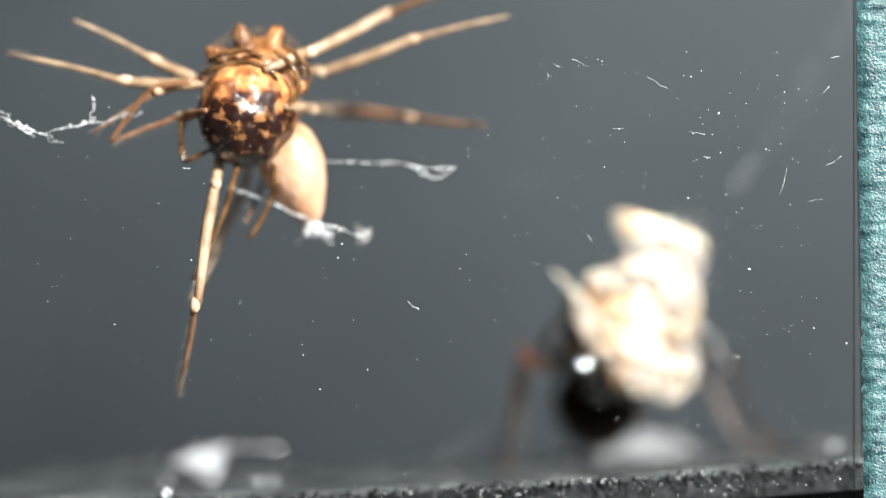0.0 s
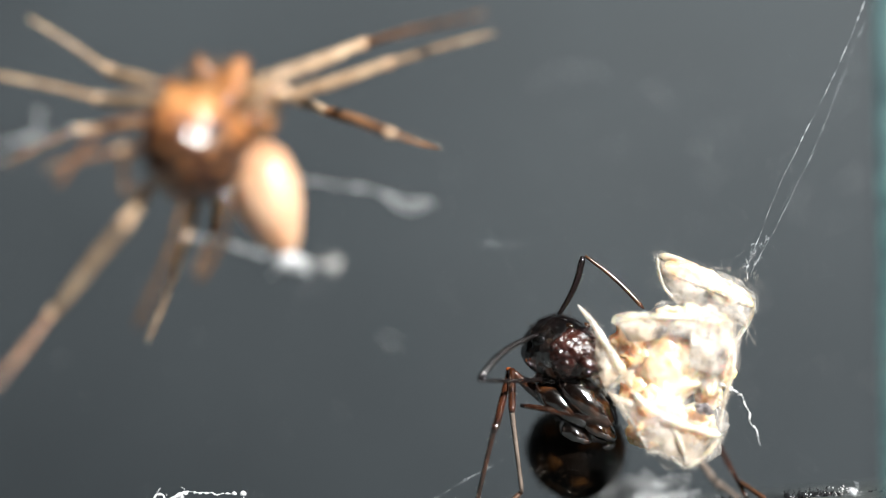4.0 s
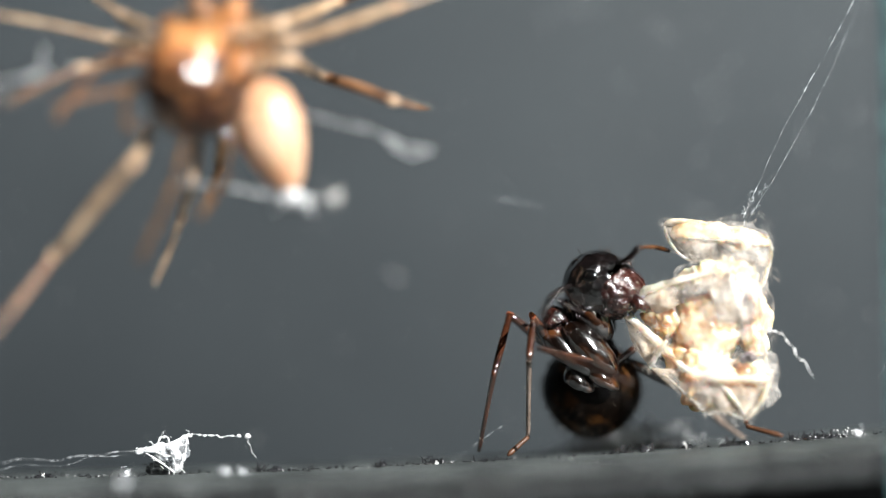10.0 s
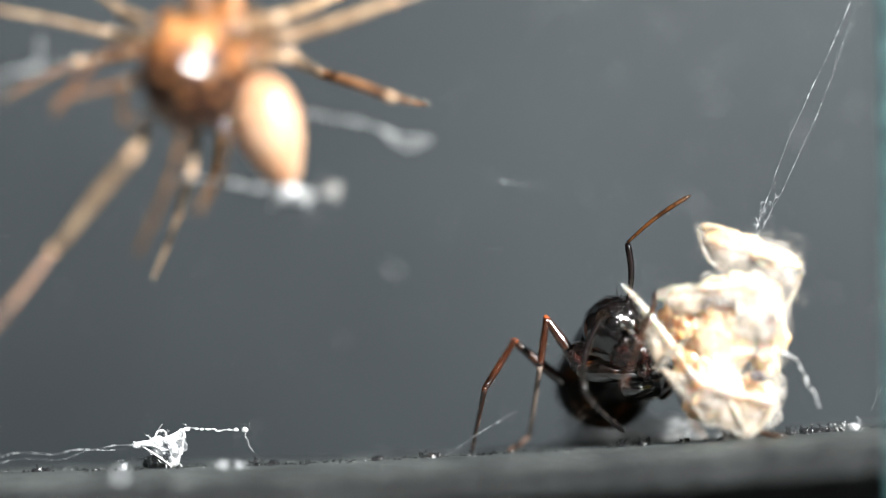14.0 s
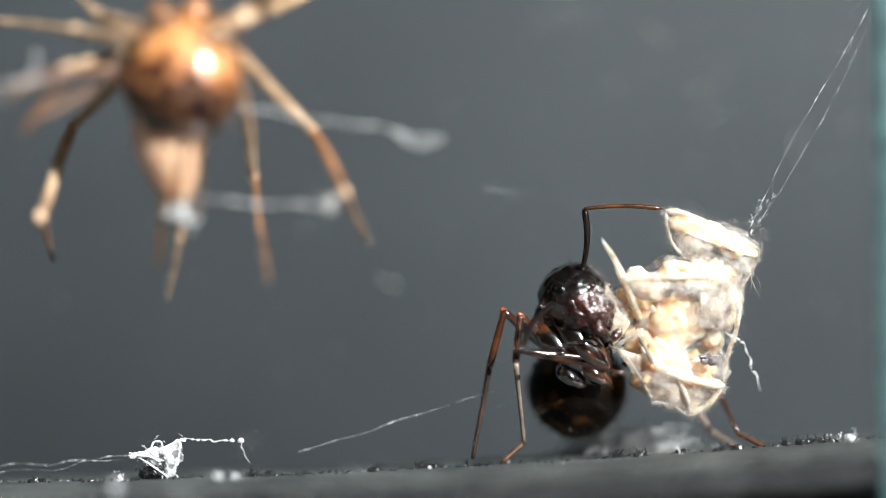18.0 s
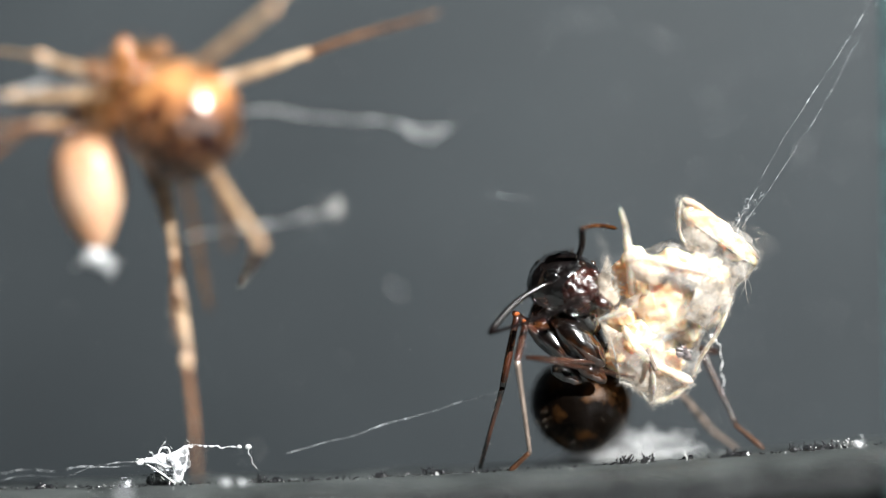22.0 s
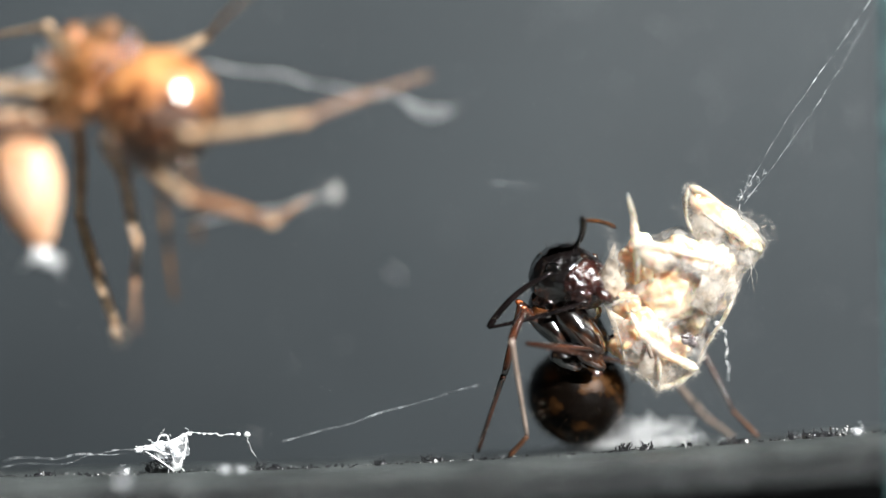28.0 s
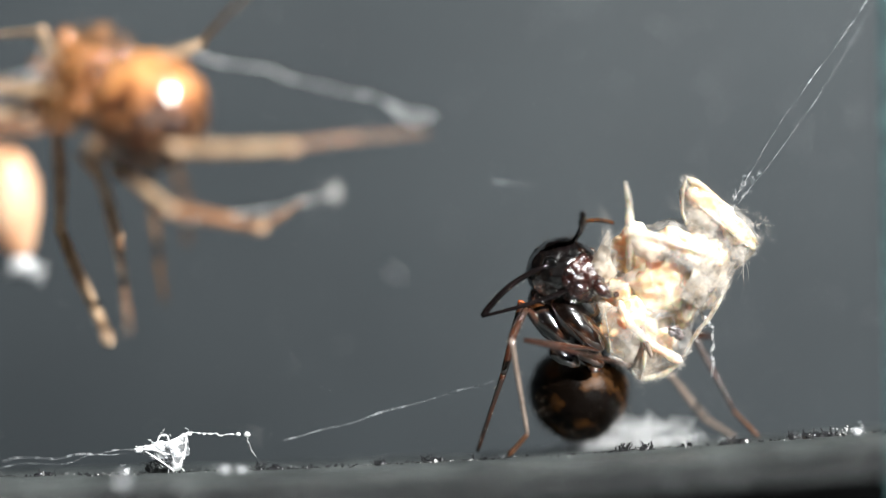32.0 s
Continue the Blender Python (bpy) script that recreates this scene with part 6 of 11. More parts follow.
    on_ant(ant_parts["al0"][0], [(0, bone(2.24, 0.6, -1.64, -0.79, -0.57, 0.23)), (1, bone(2.13, 0.6, -1.78, -0.71, -0.62, 0.33)), (1.5, bone(2.34, 0.6, -1.38, -0.58, -0.62, 0.53)), (2, bone(2.19, 0.6, -1.33, -0.72, -0.46, 0.51)), (2.5, bone(2.12, 0.6, -1.55, -0.72, -0.46, 0.51)), (4.5, bone(2.1, 0.6, -1.75, -0.72, -0.46, 0.51)), (5, bone(2.06, 0.6, -1.8, -0.68, -0.42, 0.6)), (5.5, bone(2.05, 0.6, -1.8, -0.68, -0.42, 0.6)), (6, bone(2.08, 0.6, -1.82, -0.68, -0.35, 0.64)), (9, bone(2.08, 0.6, -1.78, -0.72, -0.34, 0.6)), (10.5, bone(2.08, 0.6, -1.88, -0.77, -0.23, 0.6)), (11, bone(2.08, 0.6, -1.88, -0.72, -0.34, 0.6)), (12, bone(2.03, 0.6, -2.08, -0.75, 0, 0.66)), (13, bone(2.19, 0.6, -2.35, -0.72, 0, 0.69)), (14, bone(2.23, 0.6, -2.5, -0.77, 0, 0.64)), (14.5, bone(2.1, 0.6, -1.84, -0.72, -0.1, 0.68)), (17, bone(2.08, 0.6, -1.67, -0.68, -0.48, 0.55)), (19, bone(1.98, 0.6, -1.74, -0.72, -0.26, 0.64)), (23, bone(2.03, 0.6, -1.5, -0.61, -0.62, 0.48)), (32, bone(2.03, 0.6, -1.61, -0.55, -0.62, 0.55))])
    on_ant(ant_parts["al0"][1], [(0, bone(1.31, -0.07, -1.37, -0.17, 0, -0.99)), (1, bone(1.43, -0.02, -1.45, 0, 0, -1)), (1.5, bone(1.73, -0.06, -0.82, -0.46, 0.5, -0.73)), (2, bone(1.33, 0.05, -0.72, -0.27, 0.58, -0.77)), (2.5, bone(1.26, 0.05, -0.94, -0.27, 0.46, -0.85)), (4.5, bone(1.24, 0.05, -1.15, -0.18, -0.75, -0.64)), (5, bone(1.25, 0.1, -1.09, -0.25, -0.65, -0.72)), (5.5, bone(1.24, 0.1, -1.09, -0.25, -0.65, -0.72)), (6, bone(1.28, 0.18, -1.06, -0.26, -0.59, -0.77)), (9, bone(1.22, 0.19, -1.07, -0.23, -0.65, -0.72)), (10.5, bone(1.17, 0.32, -1.17, -0.21, -0.66, -0.72)), (11, bone(1.22, 0.19, -1.17, -0.25, -0.64, -0.72)), (12, bone(1.15, 0.6, -1.29, -0.24, -0.68, -0.7)), (13, bone(1.33, 0.6, -1.53, -0.39, -0.66, -0.64)), (14, bone(1.31, 0.6, -1.74, -0.4, -0.7, -0.59)), (14.5, bone(1.24, 0.48, -1.03, -0.23, -0.54, -0.81)), (17, bone(1.27, 0.03, -1.01, -0.23, -0.6, -0.77)), (19, bone(1.12, 0.3, -0.98, -0.2, -0.61, -0.77)), (23, bone(1.33, -0.12, -0.94, -0.2, -0.04, -0.98)), (32, bone(1.38, -0.14, -0.95, -0.24, -0.17, -0.95))])
    on_ant(ant_parts["al0"][2], [(0, bone(1.08, -0.07, -2.66, -0.23, 0.46, -0.86)), (1, bone(1.43, -0.02, -2.77, -0.16, 0.62, -0.77)), (1.5, bone(1.12, 0.6, -1.78, -0.25, 0, -0.97)), (2, bone(0.98, 0.81, -1.74, -0.18, 0, -0.98)), (2.5, bone(0.91, 0.66, -2.05, -0.18, 0, -0.98)), (4.5, bone(1, -0.93, -1.99, -0.21, 0.39, -0.89)), (5, bone(0.92, -0.75, -2.03, -0.16, 0.23, -0.96)), (5.5, bone(0.91, -0.75, -2.03, -0.17, 0.2, -0.96)), (6, bone(0.94, -0.59, -2.07, -0.19, 0.32, -0.93)), (9, bone(0.92, -0.66, -2.02, -0.17, 0.33, -0.93)), (10.5, bone(0.89, -0.54, -2.12, -0.17, 0.47, -0.87)), (11, bone(0.89, -0.65, -2.12, -0.19, 0.46, -0.87)), (12, bone(0.84, -0.29, -2.2, -0.16, 0.57, -0.81)), (13, bone(0.82, -0.27, -2.37, -0.14, 0.65, -0.75)), (14, bone(0.78, -0.32, -2.51, -0.14, 0.65, -0.75)), (14.5, bone(0.94, -0.23, -2.09, -0.21, 0.38, -0.9)), (17, bone(0.97, -0.76, -2.01, -0.19, 0.25, -0.95)), (19, bone(0.86, -0.5, -1.99, -0.16, 0.22, -0.96)), (23, bone(1.07, -0.17, -2.23, -0.26, 0.38, -0.89)), (32, bone(1.06, -0.36, -2.2, -0.27, 0.45, -0.85))])
    on_ant(ant_parts["al1"][0], [(0, bone(2.11, 0.15, -1.84, -0.83, -0.48, 0.3)), (1, bone(2.11, 0.15, -1.88, -0.76, -0.61, 0.23)), (1.5, bone(2.32, 0.15, -1.47, -0.7, -0.46, 0.54)), (2, bone(2.08, 0.15, -1.32, -0.81, -0.39, 0.43)), (2.5, bone(2.11, 0.15, -1.43, -0.87, -0.38, 0.32)), (4.5, bone(1.94, 0.15, -1.73, -0.7, -0.1, 0.7)), (5, bone(2, 0.15, -1.68, -0.78, 0, 0.62)), (6, bone(1.92, 0.15, -1.6, -0.68, -0.49, 0.54)), (9, bone(1.87, 0.15, -1.67, -0.35, -0.62, 0.7)), (10.5, bone(2.01, 0.15, -1.77, -0.54, -0.53, 0.65)), (11, bone(1.97, 0.15, -1.77, -0.65, -0.29, 0.7)), (12, bone(2.02, 0.15, -1.96, -0.54, -0.36, 0.76)), (13, bone(2.27, 0.15, -2.03, -0.27, 0, 0.96)), (14, bone(2.41, 0.15, -2.08, -0.57, 0, 0.82)), (14.5, bone(2.04, 0.15, -1.73, -0.7, -0.29, 0.65)), (17, bone(2.02, 0.15, -1.56, -0.65, -0.53, 0.54)), (19, bone(1.97, 0.15, -1.63, -0.49, -0.62, 0.6)), (23, bone(1.92, 0.15, -1.59, -0.55, -0.62, 0.55)), (32, bone(1.92, 0.15, -1.59, -0.49, -0.62, 0.6))])
    on_ant(ant_parts["al1"][1], [(0, bone(1.35, -0.29, -1.57, -0.06, 0.55, -0.83)), (1, bone(1.41, -0.42, -1.66, 0.04, 0.47, -0.88)), (1.5, bone(1.66, -0.28, -0.96, -0.35, 0, -0.94)), (2, bone(1.32, -0.21, -0.91, -0.06, 0.62, -0.78)), (2.5, bone(1.3, -0.2, -1.13, 0.06, 0.62, -0.78)), (4.5, bone(1.28, 0.06, -1.08, -0.03, -0.7, -0.72)), (5, bone(1.27, 0.15, -1.1, -0.01, -0.66, -0.75)), (6, bone(1.28, -0.31, -1.1, -0.11, -0.73, -0.67)), (9, bone(1.61, -0.3, -1.16, -0.12, -0.6, -0.79)), (10.5, bone(1.51, -0.34, -1.16, -0.08, -0.37, -0.92)), (11, bone(1.36, -0.12, -1.11, -0.03, -0.04, -1)), (12, bone(1.51, -0.19, -1.25, -0.12, -0.61, -0.79)), (13, bone(2.02, 0.15, -1.13, -0.26, -0.3, -0.92)), (14, bone(1.88, 0.15, -1.31, -0.14, -0.04, -0.99)), (14.5, bone(1.38, -0.12, -1.12, -0.09, -0.61, -0.79)), (17, bone(1.41, -0.34, -1.05, -0.08, -0.37, -0.93)), (19, bone(1.51, -0.42, -1.07, -0.12, -0.04, -0.99)), (23, bone(1.41, -0.42, -1.08, -0.21, -0.71, -0.67)), (32, bone(1.46, -0.42, -1.04, -0.33, -0.73, -0.6))])
    on_ant(ant_parts["al1"][2], [(0, bone(1.29, 0.18, -2.28, -0.06, 0.56, -0.83)), (1, bone(1.44, -0.02, -2.42, 0.05, 0.62, -0.78)), (1.5, bone(1.36, -0.28, -1.76, 0.06, 0.27, -0.96)), (2, bone(1.27, 0.27, -1.52, 0.1, 0, -0.99)), (2.5, bone(1.35, 0.28, -1.73, 0.12, 0.09, -0.99)), (4.5, bone(1.25, -0.53, -1.69, 0.12, 0.39, -0.91)), (5, bone(1.26, -0.41, -1.74, 0.15, 0.16, -0.98)), (6, bone(1.18, -0.93, -1.67, 0.16, 0.15, -0.98)), (9, bone(1.51, -0.81, -1.83, 0, 0.52, -0.86)), (10.5, bone(1.44, -0.66, -1.95, 0.03, 0.59, -0.81)), (11, bone(1.34, -0.15, -1.97, 0.1, 0.57, -0.81)), (12, bone(1.41, -0.7, -1.92, 0.06, 0.6, -0.8)), (13, bone(1.8, -0.11, -1.91, -0.09, 0.65, -0.75)), (14, bone(1.76, 0.12, -2.16, -0.09, 0.63, -0.77)), (14.5, bone(1.3, -0.64, -1.79, 0.12, 0.45, -0.89)), (17, bone(1.34, -0.66, -1.84, 0.12, 0.49, -0.86)), (19, bone(1.41, -0.45, -1.92, 0.08, 0.52, -0.85)), (23, bone(1.23, -1.02, -1.65, 0.15, 0.16, -0.98)), (32, bone(1.18, -1.04, -1.55, 0.17, 0.14, -0.98))])
    on_ant(ant_parts["al1"][3], [(0, bone(1.18, 1.14, -3.7, -0.77, -0.62, -0.15)), (1, bone(1.52, 0.93, -3.6, -0.74, -0.62, -0.25)), (1.5, bone(1.46, 0.19, -3.42, -0.62, -0.62, -0.48)), (2, bone(1.45, 0.27, -3.23, -0.51, 0, -0.86)), (2.5, bone(1.55, 0.44, -3.43, -0.66, -0.54, -0.53)), (4.5, bone(1.45, 0.14, -3.26, -0.65, -0.53, -0.55)), (5, bone(1.51, -0.14, -3.42, -0.62, 0.56, -0.55)), (6, bone(1.45, -0.68, -3.35, -0.66, 0.47, -0.59)), (9, bone(1.51, 0.07, -3.31, -0.79, -0.22, -0.57)), (10.5, bone(1.49, 0.36, -3.33, -0.65, -0.47, -0.59)), (11, bone(1.51, 0.83, -3.36, -0.66, -0.45, -0.6)), (12, bone(1.51, 0.32, -3.29, -0.77, -0.21, -0.6)), (13, bone(1.65, 1.02, -3.2, -0.67, -0.18, -0.72)), (14, bone(1.6, 1.21, -3.48, -0.75, -0.35, -0.56)), (14.5, bone(1.5, 0.14, -3.32, -0.65, -0.53, -0.55)), (17, bone(1.54, 0.19, -3.32, -0.74, -0.18, -0.64)), (19, bone(1.54, 0.45, -3.38, -0.71, -0.34, -0.62)), (23, bone(1.48, -0.75, -3.33, -0.63, 0.42, -0.66)), (32, bone(1.47, -0.8, -3.23, -0.65, 0.15, -0.75))])
    on_ant(ant_parts["al2"][0], [(0, bone(3.08, -0.25, -1.82, -0.7, -0.62, 0.35)), (1.5, bone(2.9, -0.25, -1.75, -0.89, -0.34, 0.32)), (2, bone(2.86, -0.25, -1.6, -0.95, -0.13, 0.29)), (2.5, bone(2.94, -0.25, -1.81, -0.98, 0, 0.21)), (4.5, bone(3.02, -0.25, -1.91, -0.99, 0, 0.11)), (5, bone(2.98, -0.25, -1.91, -1, 0, 0.09)), (6, bone(2.85, -0.25, -1.89, -0.96, -0.2, 0.18)), (7, bone(2.85, -0.25, -1.93, -0.96, -0.15, 0.22)), (7.5, bone(2.95, -0.25, -1.92, -0.89, -0.46, 0)), (9, bone(2.85, -0.25, -2.05, -0.77, -0.62, 0.13)), (10.5, bone(2.74, -0.25, -1.95, -0.76, -0.6, 0.25)), (11, bone(2.65, -0.25, -1.95, -0.76, -0.57, 0.32)), (11.5, bone(2.75, -0.25, -1.95, -0.77, -0.62, 0.15)), (12, bone(3.14, -0.25, -1.94, -0.25, -0.62, 0.74)), (13, bone(3.44, -0.25, -2.01, 0.19, -0.62, 0.76)), (14, bone(3.58, -0.25, -2.06, 0.08, -0.62, 0.78)), (14.25, bone(3.17, -0.25, -1.94, -0.4, -0.73, 0.56)), (14.5, bone(2.77, -0.25, -1.81, -0.76, -0.62, 0.19)), (17, bone(2.8, -0.25, -1.74, -0.82, -0.57, 0)), (19, bone(2.95, -0.25, -1.91, -0.98, 0, 0.19)), (23, bone(2.75, -0.25, -1.77, -0.82, -0.56, 0.06)), (32, bone(2.75, -0.25, -1.78, -0.86, -0.5, 0.13))])
    on_ant(ant_parts["al2"][1], [(0, bone(2.21, -1.03, -1.38, 0.77, -0.62, -0.13)), (1.5, bone(1.5, -0.78, -1.25, 0.94, -0.33, -0.11)), (2, bone(1.36, -0.45, -1.15, 0.99, 0, -0.16)), (2.5, bone(1.4, -0.25, -1.48, 0.8, -0.58, -0.12)), (4.5, bone(1.45, -0.25, -1.73, 0.77, -0.62, -0.13)), (5, bone(1.41, -0.25, -1.76, 0.78, -0.62, -0.08)), (6, bone(1.33, -0.57, -1.61, 0.89, -0.4, -0.2)), (7, bone(1.33, -0.49, -1.58, 0.89, -0.4, -0.21)), (7.5, bone(1.55, -0.98, -1.92, 0.88, -0.45, 0.13)), (9, bone(1.65, -1.22, -1.85, 0.99, -0.09, -0.13)), (10.5, bone(1.55, -1.19, -1.55, 0.73, -0.62, -0.29)), (11, bone(1.45, -1.14, -1.45, 0.78, -0.57, -0.26)), (11.5, bone(1.75, -1.06, -1.75, 0.69, -0.62, -0.37)), (12, bone(2.95, -0.75, -1.34, 0.16, -0.62, -0.76)), (13, bone(3.74, -1.23, -0.82, -0.39, -0.62, -0.67)), (14, bone(3.68, -1.05, -1.07, -0.32, -0.62, -0.71)), (14.25, bone(2.63, -1.14, -1.29, 0.23, -0.75, -0.62)), (14.5, bone(1.57, -1.23, -1.51, 0.71, -0.62, -0.33)), (17, bone(1.5, -1.14, -1.74, 0.94, -0.34, -0.1)), (19, bone(1.4, -0.25, -1.61, 0.95, 0, -0.3)), (23, bone(1.45, -1.14, -1.67, 0.99, 0, -0.16)), (32, bone(1.4, -1.04, -1.58, 0.97, 0, -0.23))])
    on_ant(ant_parts["al3"][0], [(0, bone(3.21, 0.2, -1.62, 0.89, 0, 0.45)), (6, bone(3.07, 0.2, -1.81, 0.77, -0.45, 0.46)), (9, bone(3.07, 0.2, -1.97, 0.82, -0.17, 0.55)), (12, bone(3.37, 0.2, -1.96, 0.45, 0, 0.89)), (13, bone(3.67, 0.2, -1.93, 0.09, 0, 1)), (14.5, bone(3.09, 0.2, -1.63, 0.77, -0.45, 0.46)), (32, bone(2.97, 0.2, -1.6, 0.77, -0.45, 0.46))])
    on_ant(ant_parts["al3"][1], [(0, bone(3.87, 0.2, -1.29, 0.63, 0, -0.78)), (6, bone(3.57, -0.09, -1.51, 0.46, -0.45, -0.77)), (9, bone(3.67, 0.08, -1.57, 0.46, -0.45, -0.77)), (12, bone(3.7, 0.2, -1.3, 0.68, -0.32, -0.66)), (13, bone(3.74, 0.2, -1.2, 0.79, -0.45, -0.41)), (14.5, bone(3.59, -0.09, -1.33, 0.46, -0.45, -0.77)), (32, bone(3.47, -0.09, -1.3, 0.29, -0.41, -0.87))])
    on_ant(ant_parts["al4"][0], [(0, bone(4.11, 0.5, -1.64, 0.74, 0.56, -0.37)), (1, bone(3.97, 0.5, -1.88, 0.82, 0.57, -0.09)), (1.5, bone(3.54, 0.5, -1.58, 0.73, 0.62, -0.27)), (2, bone(3.4, 0.5, -1.53, 0.76, 0.49, -0.42)), (2.5, bone(3.48, 0.5, -1.84, 0.89, 0.18, -0.42)), (4.5, bone(3.46, 0.5, -2.05, 0.89, 0.18, -0.42)), (5, bone(3.37, 0.5, -2, 0.91, 0, -0.41)), (6, bone(3.29, 0.5, -2.02, 0.89, 0.18, -0.42)), (9, bone(3.39, 0.5, -1.98, 0.85, 0.16, -0.51)), (11, bone(3.29, 0.5, -1.98, 0.91, 0, -0.41)), (11.5, bone(3.39, 0.5, -2.08, 0.73, 0.62, -0.27)), (12, bone(3.6, 0.5, -1.97, 0.78, 0.62, 0)), (13, bone(3.7, 0.5, -1.94, 0.71, 0.62, -0.32)), (14, bone(3.74, 0.5, -2.09, 0.61, 0.62, -0.49)), (14.5, bone(3.31, 0.5, -1.94, 0.85, 0.32, -0.42)), (17, bone(3.34, 0.5, -1.87, 0.87, 0, -0.5)), (19, bone(3.29, 0.5, -1.94, 0.93, 0.14, -0.34)), (23, bone(3.19, 0.5, -1.9, 0.8, 0.49, -0.34)), (32, bone(3.19, 0.5, -1.91, 0.76, 0.58, -0.3))])
    on_ant(ant_parts["al4"][1], [(0, bone(5, 1.17, -2.08, 0.45, 0, -0.89)), (1, bone(4.95, 1.18, -1.99, 0.36, 0, -0.93)), (1.5, bone(4.35, 1.19, -1.88, 0.55, 0, -0.84)), (2, bone(4.31, 1.09, -2.03, 0.51, 0.33, -0.79)), (2.5, bone(4.54, 0.71, -2.35, 0.43, 0.62, -0.65)), (4.5, bone(4.52, 0.71, -2.56, 0.48, 0.62, -0.61)), (5, bone(4.46, 0.5, -2.49, 0.45, 0.62, -0.64)), (6, bone(4.35, 0.71, -2.52, 0.48, 0.62, -0.62)), (9, bone(4.4, 0.69, -2.59, 0.6, 0.62, -0.49)), (11, bone(4.38, 0.5, -2.47, 0.51, 0.62, -0.59)), (11.5, bone(4.2, 1.19, -2.38, 0.2, 0.58, -0.79)), (12, bone(4.15, 0.94, -1.97, 0.16, 0.27, -0.95)), (13, bone(4.15, 0.9, -2.14, 0.14, 0.62, -0.77)), (14, bone(4.24, 1.02, -2.49, 0.35, 0.62, -0.7)), (14.5, bone(4.32, 0.89, -2.44, 0.48, 0.62, -0.61)), (17, bone(4.38, 0.5, -2.46, 0.51, 0.62, -0.59)), (19, bone(4.4, 0.67, -2.34, 0.44, 0.55, -0.71)), (23, bone(4.15, 1.08, -2.3, 0.55, 0.58, -0.59)), (32, bone(4.1, 1.19, -2.26, 0.55, 0.49, -0.67))])
    on_ant(ant_parts["al4"][2], [(0, bone(5.57, 1.17, -3.22, 0.82, -0.43, -0.37)), (1, bone(5.41, 1.18, -3.18, 0.91, 0, -0.41)), (1.5, bone(5.05, 1.19, -2.95, 0.9, 0, -0.43)), (2, bone(4.97, 1.51, -3.04, 0.84, 0, -0.54)), (2.5, bone(5.05, 1.44, -3.11, 0.7, -0.54, -0.47)), (4.5, bone(5.08, 1.43, -3.26, 0.62, -0.62, -0.47)), (5, bone(5.04, 1.29, -3.31, 0.7, -0.6, -0.39)), (6, bone(4.86, 1.37, -3.18, 0.86, -0.37, -0.36)), (9, bone(4.96, 1.27, -3.04, 0.7, -0.42, -0.58)), (11, bone(4.91, 1.15, -3.09, 0.78, -0.38, -0.5)), (11.5, bone(4.45, 1.93, -3.39, 0.61, -0.62, -0.49)), (12, bone(4.35, 1.29, -3.18, 0.35, -0.62, -0.7)), (13, bone(4.32, 1.64, -3.05, 0.44, -0.45, -0.78)), (14, bone(4.65, 1.74, -3.3, 0.43, -0.62, -0.65)), (14.5, bone(4.88, 1.61, -3.15, 0.86, -0.12, -0.5)), (17, bone(5.01, 1.27, -3.18, 0.7, -0.56, -0.44)), (19, bone(4.96, 1.37, -3.25, 0.71, -0.62, -0.32)), (23, bone(4.86, 1.83, -3.06, 0.7, -0.46, -0.55)), (32, bone(4.81, 1.81, -3.12, 0.78, -0.42, -0.47))])
    on_ant(ant_parts["al5"][0], [(0, bone(4.32, 0.35, -1.41, 0.76, 0.62, -0.17)), (1, bone(4.18, 0.35, -1.45, 0.73, 0.62, -0.27)), (1.5, bone(3.84, 0.35, -1.37, 0.71, 0.62, -0.31)), (2, bone(3.8, 0.35, -1.32, 0.76, 0.41, -0.51)), (2.5, bone(3.78, 0.35, -1.54, 0.73, 0.61, -0.31)), (4.5, bone(3.76, 0.35, -1.84, 0.7, 0.62, -0.34)), (5, bone(3.77, 0.35, -1.89, 0.73, 0.61, -0.31)), (6, bone(3.69, 0.35, -1.81, 0.76, 0.56, -0.34)), (9, bone(3.69, 0.35, -1.77, 0.84, 0, -0.55)), (11, bone(3.69, 0.35, -1.77, 0.73, 0.59, -0.34)), (12, bone(3.79, 0.35, -1.96, 0.9, 0, -0.43)), (14, bone(3.83, 0.35, -2.08, 0.88, 0, -0.47)), (14.5, bone(3.5, 0.35, -1.73, 0.76, 0.62, -0.19)), (17, bone(3.53, 0.35, -1.66, 0.76, 0.61, -0.23)), (19, bone(3.69, 0.35, -1.63, 0.75, 0.62, -0.21)), (23, bone(3.58, 0.35, -1.39, 0.77, 0.62, -0.12)), (32, bone(3.48, 0.35, -1.4, 0.77, 0.62, -0.11))])
